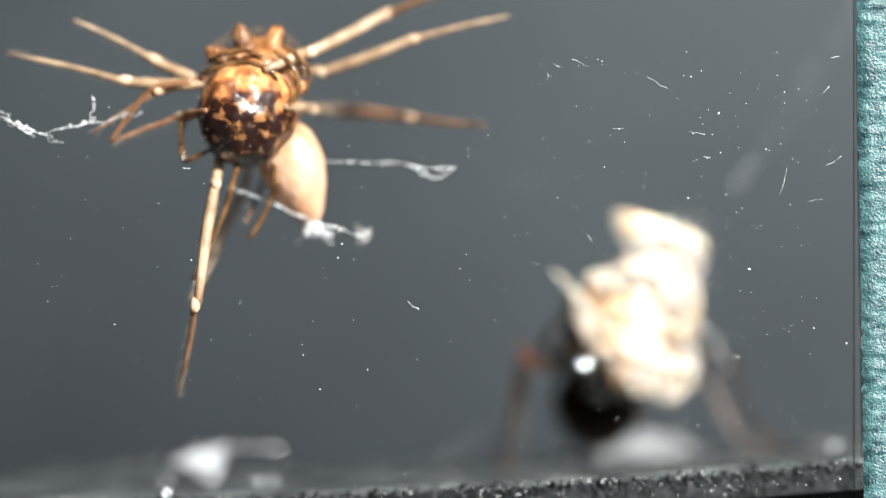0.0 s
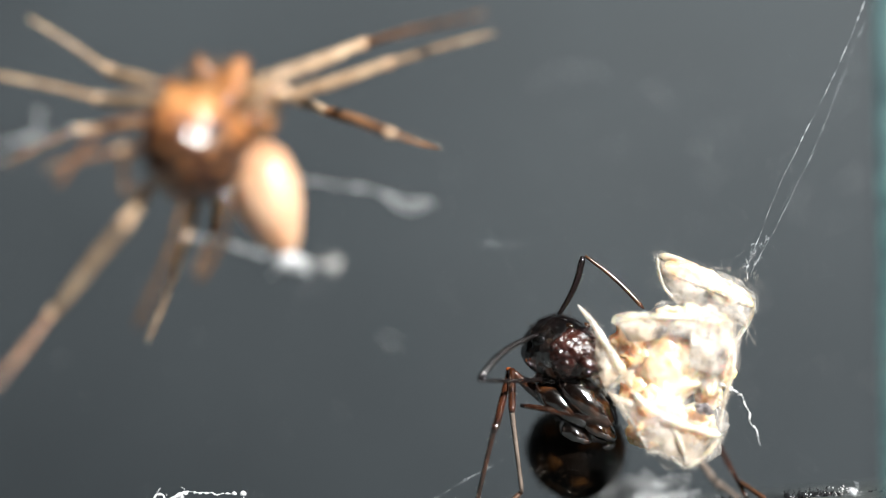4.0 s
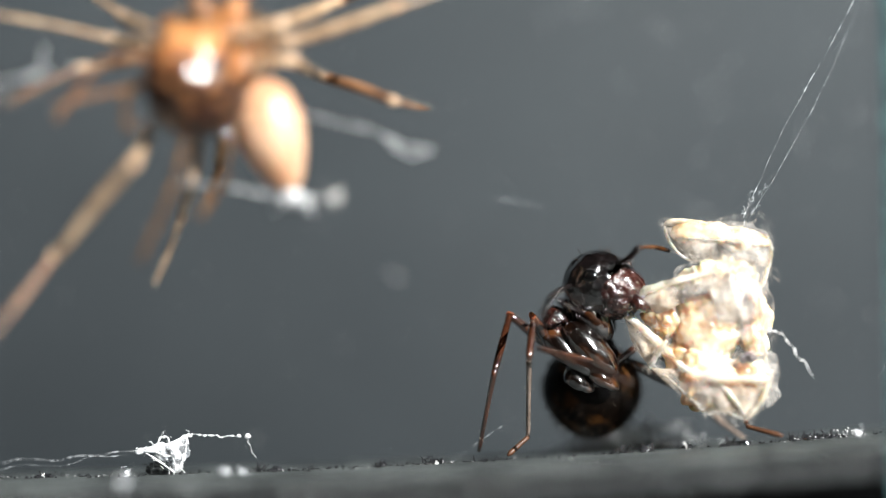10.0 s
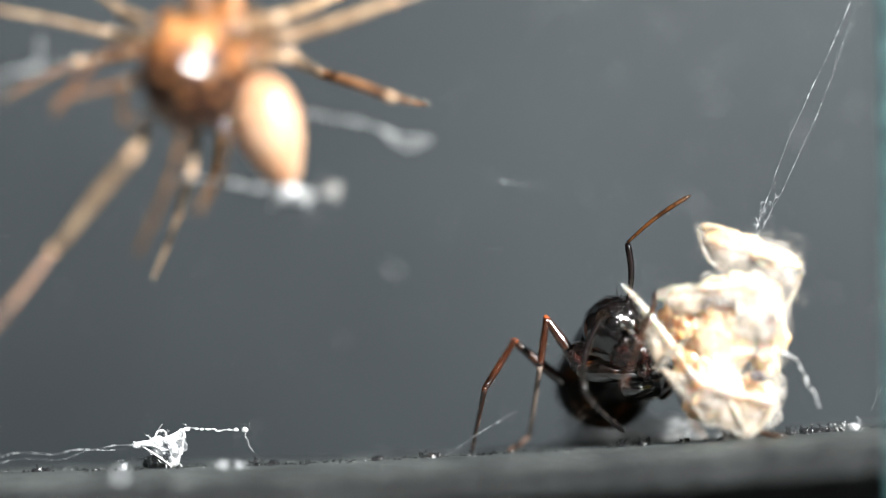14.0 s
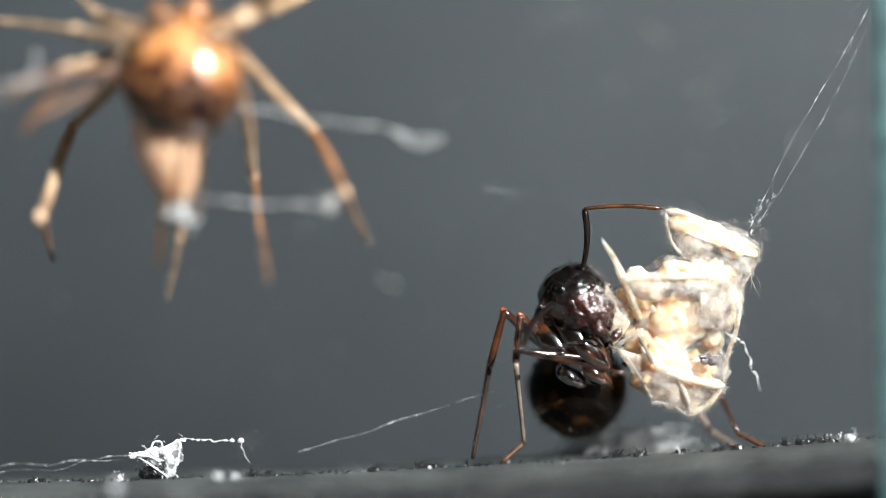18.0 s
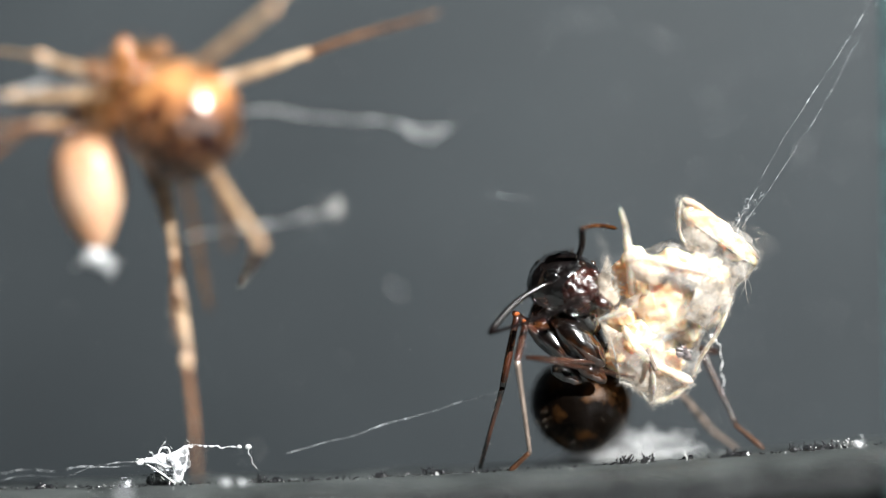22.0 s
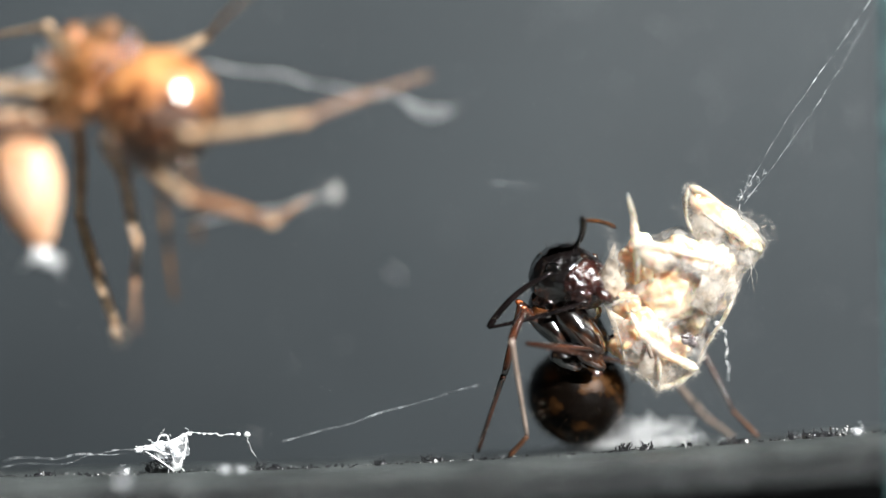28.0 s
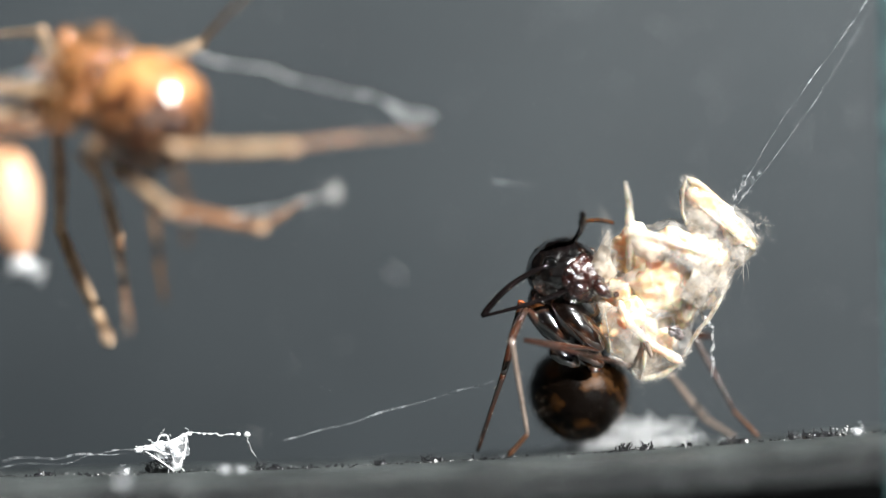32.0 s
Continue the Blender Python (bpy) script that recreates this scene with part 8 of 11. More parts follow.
    walk(sp["sl0"][1], [(0, bone(-2.23, -0, 0.56, -0.97, 0.06, 0.25)), (0.5, bone(-2.37, -0.01, 0.6, -0.97, 0.06, 0.25)), (1, bone(-2.22, 0, 0.64, -0.97, 0.06, 0.25)), (1.5, bone(-1.86, -0.05, 0.38, -0.93, 0.31, 0.18)), (2, bone(-1.95, -0.01, 0.52, -0.89, 0.43, 0.14)), (2.5, bone(-1.95, -0, 0.61, -0.85, 0.49, 0.19)), (4.5, bone(-1.63, 0.75, 0.76, -0.97, -0.12, 0.23)), (5, bone(-1.63, 0.75, 0.72, -0.97, -0.12, 0.23)), (6, bone(-1.53, 0.79, 0.71, -0.97, -0.12, 0.21)), (10, bone(-1.54, 0.78, 0.72, -0.97, -0.12, 0.21)), (14.5, bone(-1.53, 0.79, 0.71, -0.97, -0.12, 0.21)), (16.5, bone(-1.57, 0.75, 0.72, -0.97, -0.11, 0.21)), (17, bone(-1.58, 0.75, 0.74, -0.97, -0.11, 0.2)), (17.5, bone(-1.65, 0.68, 0.76, -0.97, 0.15, 0.18)), (18, bone(-1.83, 0.58, 0.9, -0.89, 0.44, 0.14)), (18.5, bone(-1.93, 0.47, 0.96, -0.82, 0.56, 0.09)), (19, bone(-1.99, 0.34, 1.01, -0.83, 0.56, 0.05)), (19.5, bone(-2.27, 0.25, 0.95, -0.82, 0.56, 0.05)), (20, bone(-2.56, 0.16, 0.78, -0.82, 0.57, 0.06)), (20.5, bone(-2.52, -0.03, 0.48, -0.82, 0.57, 0.03)), (21, bone(-2.48, -0.06, 0.43, -0.81, 0.58, 0)), (21.5, bone(-2.62, -0.07, 0.42, -0.82, 0.58, 0.01)), (22, bone(-2.74, -0.03, 0.41, -0.82, 0.57, 0.01)), (22.5, bone(-2.79, 0.09, 0.41, -0.82, 0.57, 0.02)), (23, bone(-2.82, 0.16, 0.37, -0.82, 0.57, 0.02)), (23.5, bone(-2.87, 0.16, 0.37, -0.82, 0.57, 0.03)), (24, bone(-2.92, 0.11, 0.38, -0.82, 0.57, 0.03)), (24.5, bone(-2.97, 0.11, 0.39, -0.82, 0.57, 0.03)), (25, bone(-3.02, 0.09, 0.41, -0.82, 0.57, 0.03)), (25.5, bone(-3.06, 0.07, 0.38, -0.82, 0.57, 0.04)), (27.5, bone(-3.22, -0.05, 0.28, -0.82, 0.57, 0.05)), (28, bone(-3.03, -0.07, 0.43, -0.82, 0.57, 0.05)), (28.5, bone(-2.92, -0.07, 0.46, -0.82, 0.57, 0.05)), (29, bone(-2.92, -0.03, 0.46, -0.82, 0.57, 0.05)), (32, bone(-3.04, -0.03, 0.46, -0.82, 0.57, 0.05))])
    walk(sp["sl1"][0], [(0, bone(-0.98, 0.2, 0.62, -0.9, 0.15, 0.42)), (0.5, bone(-1.23, 0.2, 0.57, -0.94, -0.01, 0.34)), (1, bone(-1.07, 0.2, 0.77, -0.98, -0.04, 0.17)), (1.5, bone(-0.81, 0.2, 0.43, -0.97, 0.22, 0.11)), (2, bone(-0.9, 0.2, 0.57, -0.86, 0.49, 0.11)), (2.5, bone(-0.9, 0.2, 0.89, -0.81, 0.56, 0.16)), (4.5, bone(-0.95, 0.2, 1.03, -0.68, 0.7, 0.24)), (5, bone(-0.95, 0.2, 0.99, -0.63, 0.74, 0.23)), (6, bone(-0.95, 0.2, 0.9, -0.49, 0.84, 0.25)), (10, bone(-0.96, 0.2, 0.9, -0.49, 0.83, 0.26)), (14.5, bone(-0.95, 0.2, 0.9, -0.49, 0.84, 0.25)), (16.5, bone(-0.91, 0.2, 0.88, -0.56, 0.79, 0.25)), (17, bone(-0.9, 0.2, 0.9, -0.59, 0.77, 0.24)), (17.5, bone(-0.9, 0.2, 0.88, -0.59, 0.77, 0.25)), (18, bone(-1.01, 0.2, 1, -0.58, 0.78, 0.24)), (18.5, bone(-1.04, 0.2, 1.03, -0.58, 0.78, 0.24)), (19, bone(-1.04, 0.2, 1.03, -0.59, 0.77, 0.25)), (19.5, bone(-1.29, 0.2, 1.04, -0.63, 0.72, 0.29)), (20, bone(-1.55, 0.2, 0.94, -0.67, 0.66, 0.34)), (20.5, bone(-1.44, 0.2, 0.72, -0.92, 0.22, 0.33)), (21, bone(-1.34, 0.2, 0.77, -0.96, -0.02, 0.27)), (21.5, bone(-1.43, 0.2, 0.79, -0.96, 0.03, 0.28)), (22, bone(-1.52, 0.2, 0.81, -0.95, 0.06, 0.31)), (22.5, bone(-1.53, 0.2, 0.82, -0.94, 0.02, 0.33)), (23, bone(-1.53, 0.2, 0.8, -0.93, 0.07, 0.37)), (23.5, bone(-1.56, 0.2, 0.83, -0.91, 0.16, 0.38)), (24, bone(-1.6, 0.2, 0.86, -0.85, 0.37, 0.38)), (24.5, bone(-1.64, 0.2, 0.89, -0.78, 0.49, 0.38)), (25, bone(-1.67, 0.2, 0.92, -0.72, 0.58, 0.38)), (25.5, bone(-1.7, 0.2, 0.92, -0.67, 0.64, 0.38)), (27.5, bone(-1.82, 0.2, 0.9, -0.45, 0.79, 0.4)), (28, bone(-1.62, 0.2, 1.08, -0.39, 0.82, 0.41)), (28.5, bone(-1.51, 0.2, 1.1, -0.38, 0.83, 0.41)), (29, bone(-1.51, 0.2, 1.08, -0.36, 0.83, 0.42)), (32, bone(-1.63, 0.2, 1.01, -0.3, 0.85, 0.43))])
    walk(sp["sl1"][1], [(0, bone(-1.75, 0.33, 0.98, -0.89, -0.01, 0.45)), (0.5, bone(-2.04, 0.19, 0.86, -0.93, -0.01, 0.37)), (1, bone(-1.92, 0.16, 0.92, -0.95, -0.01, 0.32)), (1.5, bone(-1.64, 0.39, 0.52, -0.94, -0.02, 0.35)), (2, bone(-1.64, 0.62, 0.66, -0.92, -0.01, 0.39)), (2.5, bone(-1.6, 0.68, 1.03, -0.84, -0.01, 0.54)), (4.5, bone(-1.53, 0.8, 1.23, -0.83, -0.04, 0.56)), (5, bone(-1.49, 0.84, 1.19, -0.77, 0.01, 0.63)), (6, bone(-1.37, 0.92, 1.12, -0.7, 0.56, 0.44)), (10, bone(-1.38, 0.92, 1.13, -0.7, 0.56, 0.44)), (14.5, bone(-1.37, 0.92, 1.12, -0.7, 0.56, 0.44)), (16.5, bone(-1.39, 0.88, 1.1, -0.67, 0.56, 0.49)), (17, bone(-1.41, 0.86, 1.11, -0.66, 0.56, 0.49)), (17.5, bone(-1.41, 0.86, 1.1, -0.64, 0.56, 0.52)), (18, bone(-1.51, 0.87, 1.21, -0.62, 0.56, 0.54)), (18.5, bone(-1.54, 0.87, 1.24, -0.6, 0.56, 0.56)), (19, bone(-1.55, 0.86, 1.25, -0.58, 0.56, 0.58)), (19.5, bone(-1.83, 0.82, 1.29, -0.69, 0.57, 0.45)), (20, bone(-2.13, 0.77, 1.23, -0.77, 0.57, 0.3)), (20.5, bone(-2.23, 0.39, 1, -0.78, 0.57, 0.25)), (21, bone(-2.17, 0.19, 1, -0.81, 0.55, 0.21)), (21.5, bone(-2.25, 0.23, 1.03, -0.81, 0.57, 0.16)), (22, bone(-2.34, 0.25, 1.07, -0.81, 0.57, 0.12)), (22.5, bone(-2.34, 0.21, 1.1, -0.82, 0.57, 0.07)), (23, bone(-2.33, 0.26, 1.11, -0.82, 0.57, 0.01)), (23.5, bone(-2.34, 0.34, 1.16, -0.82, 0.57, -0.01)), (24, bone(-2.33, 0.51, 1.19, -0.82, 0.57, -0.02)), (24.5, bone(-2.31, 0.62, 1.22, -0.82, 0.57, -0.03)), (25, bone(-2.29, 0.69, 1.25, -0.82, 0.57, -0.04)), (25.5, bone(-2.27, 0.75, 1.25, -0.82, 0.57, -0.05)), (27.5, bone(-2.21, 0.88, 1.25, -0.82, 0.56, -0.08)), (28, bone(-1.96, 0.91, 1.43, -0.82, 0.56, -0.09)), (28.5, bone(-1.84, 0.91, 1.45, -0.82, 0.56, -0.08)), (29, bone(-1.82, 0.91, 1.44, -0.83, 0.56, -0.07)), (32, bone(-1.89, 0.93, 1.38, -0.87, 0.5, -0.03))])
    walk(sp["sl2"][0], [(0, bone(-1.19, 0.8, 0.6, -0.38, -0.9, -0.2)), (0.5, bone(-1.23, 0.8, 0.51, -0.46, -0.87, -0.17)), (1, bone(-1.18, 0.8, 0.62, -0.54, -0.81, -0.24)), (1.5, bone(-0.87, 0.8, 0.24, -0.68, -0.71, -0.17)), (2, bone(-0.87, 0.8, 0.33, -0.8, -0.56, -0.22)), (2.5, bone(-0.87, 0.8, 0.37, -0.98, -0.12, -0.14)), (4.5, bone(-0.92, 0.8, 0.41, -0.98, -0.12, -0.13)), (5, bone(-0.92, 0.8, 0.46, -0.97, -0.15, -0.18)), (6, bone(-0.92, 0.8, 0.43, -0.97, -0.14, -0.18)), (10, bone(-0.92, 0.8, 0.43, -0.98, -0.11, -0.17)), (14.5, bone(-0.92, 0.8, 0.43, -0.97, -0.14, -0.18)), (16.5, bone(-0.95, 0.8, 0.45, -0.98, -0.12, -0.17)), (17, bone(-0.97, 0.8, 0.47, -0.97, -0.15, -0.18)), (17.5, bone(-0.97, 0.8, 0.46, -0.83, -0.5, -0.25)), (18, bone(-1.07, 0.8, 0.57, -0.73, -0.62, -0.27)), (18.5, bone(-1.11, 0.8, 0.6, -0.65, -0.69, -0.31)), (19, bone(-1.11, 0.8, 0.61, -0.58, -0.74, -0.33)), (19.5, bone(-1.31, 0.8, 0.61, -0.62, -0.75, -0.25)), (20, bone(-1.53, 0.8, 0.51, -0.66, -0.74, -0.15)), (20.5, bone(-1.51, 0.8, 0.24, -0.65, -0.74, -0.17)), (21, bone(-1.51, 0.8, 0.24, -0.65, -0.74, -0.18)), (21.5, bone(-1.6, 0.8, 0.19, -0.6, -0.78, -0.17)), (22, bone(-1.68, 0.8, 0.14, -0.56, -0.81, -0.15)), (22.5, bone(-1.7, 0.8, 0.08, -0.52, -0.85, -0.12)), (23, bone(-1.7, 0.8, -0.01, -0.47, -0.88, -0.1)), (23.5, bone(-1.76, 0.8, 0, -0.47, -0.88, -0.1)), (24, bone(-1.83, 0.8, 0.02, -0.45, -0.89, -0.11)), (24.5, bone(-1.89, 0.8, 0.03, -0.45, -0.89, -0.11)), (25, bone(-1.96, 0.8, 0.04, -0.44, -0.89, -0.12)), (25.5, bone(-2.02, 0.8, 0.02, -0.42, -0.9, -0.13)), (27.5, bone(-2.25, 0.8, -0.08, -0.39, -0.91, -0.14)), (28, bone(-2.08, 0.8, 0.09, -0.38, -0.91, -0.15)), (28.5, bone(-1.97, 0.8, 0.11, -0.38, -0.91, -0.14)), (29, bone(-1.97, 0.8, 0.11, -0.38, -0.92, -0.14)), (32, bone(-2.09, 0.8, 0.11, -0.37, -0.92, -0.14))])
    walk(sp["sl2"][1], [(0, bone(-1.62, -0.22, 0.37, -0.84, 0.09, -0.53)), (0.5, bone(-1.75, -0.18, 0.32, -0.86, 0.1, -0.5)), (1, bone(-1.79, -0.11, 0.35, -0.86, 0.11, -0.5)), (1.5, bone(-1.64, -0, 0.05, -0.93, 0.09, -0.35)), (2, bone(-1.77, 0.17, 0.08, -0.92, 0.05, -0.38)), (2.5, bone(-1.98, 0.67, 0.21, -0.88, -0.12, -0.46)), (4.5, bone(-2.03, 0.66, 0.26, -0.9, 0.13, -0.43)), (5, bone(-2.02, 0.63, 0.26, -0.88, -0.12, -0.46)), (6, bone(-2.02, 0.64, 0.23, -0.84, -0.32, -0.45)), (10, bone(-2.03, 0.67, 0.23, -0.86, -0.23, -0.45)), (14.5, bone(-2.02, 0.64, 0.23, -0.88, -0.11, -0.46)), (16.5, bone(-2.06, 0.67, 0.25, -0.74, -0.45, -0.49)), (17, bone(-2.07, 0.63, 0.27, -0.72, -0.49, -0.49)), (17.5, bone(-1.91, 0.24, 0.18, -0.62, -0.66, -0.43)), (18, bone(-1.9, 0.1, 0.26, -0.63, -0.68, -0.38)), (18.5, bone(-1.84, 0.02, 0.25, -0.69, -0.65, -0.32)), (19, bone(-1.76, -0.04, 0.24, -0.74, -0.62, -0.25)), (19.5, bone(-2.01, -0.04, 0.33, -0.69, -0.61, -0.38)), (20, bone(-2.27, -0.03, 0.34, -0.65, -0.59, -0.47)), (20.5, bone(-2.24, -0.04, 0.05, -0.73, -0.59, -0.34)), (21, bone(-2.24, -0.03, 0.03, -0.79, -0.58, -0.19)), (21.5, bone(-2.27, -0.09, 0, -0.8, -0.57, -0.18)), (22, bone(-2.31, -0.12, -0.03, -0.8, -0.58, -0.18)), (22.5, bone(-2.28, -0.16, -0.06, -0.8, -0.56, -0.19)), (23, bone(-2.23, -0.19, -0.13, -0.82, -0.54, -0.18)), (23.5, bone(-2.29, -0.19, -0.12, -0.82, -0.54, -0.18)), (24, bone(-2.34, -0.2, -0.11, -0.82, -0.54, -0.18)), (24.5, bone(-2.4, -0.2, -0.1, -0.83, -0.53, -0.19)), (25, bone(-2.46, -0.2, -0.1, -0.84, -0.52, -0.19)), (25.5, bone(-2.49, -0.21, -0.12, -0.85, -0.49, -0.18)), (27.5, bone(-2.69, -0.23, -0.24, -0.88, -0.44, -0.17)), (28, bone(-2.51, -0.23, -0.08, -0.89, -0.42, -0.17)), (28.5, bone(-2.4, -0.23, -0.05, -0.89, -0.42, -0.17)), (29, bone(-2.39, -0.23, -0.05, -0.89, -0.42, -0.17)), (32, bone(-2.51, -0.24, -0.05, -0.89, -0.42, -0.17))])
    walk(sp["sl3"][0], [(0, bone(-0.94, -0.4, -0.03, -0.54, 0.84, -0.06)), (0.5, bone(-1.03, -0.4, -0.07, -0.46, 0.86, -0.23)), (1, bone(-1.03, -0.4, 0.04, -0.45, 0.88, -0.12)), (1.5, bone(-0.73, -0.4, -0.34, -0.75, 0.62, -0.22)), (2, bone(-0.73, -0.4, -0.35, -0.82, 0.56, -0.06)), (2.5, bone(-0.64, -0.4, -0.21, -0.89, 0.46, -0.08)), (4.5, bone(-0.69, -0.4, -0.07, -0.89, 0.46, -0.08)), (5, bone(-0.69, -0.4, -0.12, -0.89, 0.46, -0.06)), (6, bone(-0.69, -0.4, -0.02, -0.69, 0.69, -0.21)), (10, bone(-0.7, -0.4, -0.01, -0.69, 0.69, -0.21)), (14.5, bone(-0.69, -0.4, -0.02, -0.69, 0.69, -0.21)), (16.5, bone(-0.72, -0.4, -0.03, -0.69, 0.69, -0.21)), (17, bone(-0.74, -0.4, -0.02, -0.69, 0.69, -0.21)), (17.5, bone(-0.78, -0.25, -0.06, -0.76, 0.63, -0.15)), (18, bone(-0.84, -0.1, 0.06, -0.79, 0.59, -0.14)), (18.5, bone(-0.83, 0.05, 0.1, -0.84, 0.53, -0.14)), (19, bone(-0.79, 0.2, 0.12, -0.89, 0.44, -0.14)), (19.5, bone(-0.93, 0.35, 0.26, -0.92, 0.37, -0.13)), (20, bone(-1.08, 0.5, 0.29, -0.95, 0.28, -0.11)), (20.5, bone(-1.08, 0.5, 0.12, -0.99, 0.03, -0.1)), (21, bone(-1.1, 0.5, 0.23, -1, -0.02, -0.08)), (21.5, bone(-1.18, 0.5, 0.2, -0.99, -0.12, -0.1)), (22, bone(-1.27, 0.5, 0.17, -0.97, -0.21, -0.12)), (22.5, bone(-1.29, 0.5, 0.13, -0.98, -0.17, -0.13)), (23, bone(-1.28, 0.5, 0.07, -0.98, -0.12, -0.15)), (23.5, bone(-1.34, 0.5, 0.06, -0.99, -0.06, -0.13)), (24, bone(-1.4, 0.5, 0.06, -0.98, -0.13, -0.15)), (24.5, bone(-1.45, 0.5, 0.05, -0.94, -0.3, -0.15)), (25, bone(-1.51, 0.5, 0.04, -0.9, -0.42, -0.14)), (25.5, bone(-1.56, 0.5, 0, -0.84, -0.52, -0.15)), (27.5, bone(-1.75, 0.5, -0.17, -0.75, -0.65, -0.13)), (28, bone(-1.57, 0.5, -0.02, -0.72, -0.68, -0.13)), (28.5, bone(-1.45, 0.5, 0, -0.72, -0.68, -0.13)), (29, bone(-1.43, 0.5, -0.01, -0.72, -0.68, -0.12)), (32, bone(-1.48, 0.5, -0.04, -0.74, -0.66, -0.13))])
    walk(sp["sl3"][1], [(0, bone(-1.28, 0.13, -0.07, -0.93, -0.1, -0.37)), (0.5, bone(-1.31, 0.14, -0.21, -0.96, -0.1, -0.25)), (1, bone(-1.3, 0.16, -0.03, -0.94, -0.09, -0.32)), (1.5, bone(-1.2, -0.01, -0.48, -0.97, -0.12, -0.22)), (2, bone(-1.24, -0.04, -0.39, -0.98, -0.09, -0.19)), (2.5, bone(-1.19, -0.11, -0.26, -0.97, -0.09, -0.21)), (4.5, bone(-1.24, -0.11, -0.12, -0.97, -0.07, -0.25)), (5, bone(-1.24, -0.11, -0.16, -0.97, 0.1, -0.23)), (6, bone(-1.11, 0.04, -0.15, -0.97, -0.12, -0.22)), (10, bone(-1.12, 0.04, -0.14, -0.96, -0.12, -0.24)), (14.5, bone(-1.11, 0.04, -0.15, -0.96, -0.12, -0.25)), (16.5, bone(-1.14, 0.04, -0.16, -0.97, -0.12, -0.22)), (17, bone(-1.16, 0.04, -0.15, -0.97, -0.12, -0.21)), (17.5, bone(-1.25, 0.15, -0.16, -0.74, -0.56, -0.37)), (18, bone(-1.33, 0.27, -0.03, -0.71, -0.56, -0.43)), (18.5, bone(-1.36, 0.38, 0.01, -0.66, -0.56, -0.5)), (19, bone(-1.35, 0.48, 0.03, -0.59, -0.56, -0.58)), (19.5, bone(-1.51, 0.59, 0.18, -0.64, -0.56, -0.53)), (20, bone(-1.68, 0.68, 0.22, -0.68, -0.56, -0.47)), (20.5, bone(-1.71, 0.52, 0.06, -0.71, -0.56, -0.42)), (21, bone(-1.73, 0.49, 0.18, -0.75, -0.56, -0.36)), (21.5, bone(-1.81, 0.42, 0.14, -0.77, -0.56, -0.31)), (22, bone(-1.88, 0.37, 0.09, -0.79, -0.56, -0.25)), (22.5, bone(-1.91, 0.39, 0.04, -0.8, -0.56, -0.2)), (23, bone(-1.9, 0.42, -0.02, -0.82, -0.56, -0.15)), (23.5, bone(-1.96, 0.46, -0.02, -0.81, -0.56, -0.15)), (24, bone(-2.02, 0.42, -0.03, -0.81, -0.56, -0.16)), (24.5, bone(-2.04, 0.31, -0.04, -0.81, -0.57, -0.16)), (25, bone(-2.08, 0.23, -0.05, -0.8, -0.57, -0.16)), (25.5, bone(-2.09, 0.17, -0.09, -0.8, -0.58, -0.16)), (27.5, bone(-2.22, 0.09, -0.25, -0.82, -0.54, -0.17)), (28, bone(-2.03, 0.07, -0.1, -0.85, -0.5, -0.18)), (28.5, bone(-1.91, 0.07, -0.08, -0.86, -0.48, -0.18)), (29, bone(-1.89, 0.07, -0.08, -0.87, -0.46, -0.19)), (32, bone(-1.95, 0.08, -0.12, -0.92, -0.34, -0.21))])
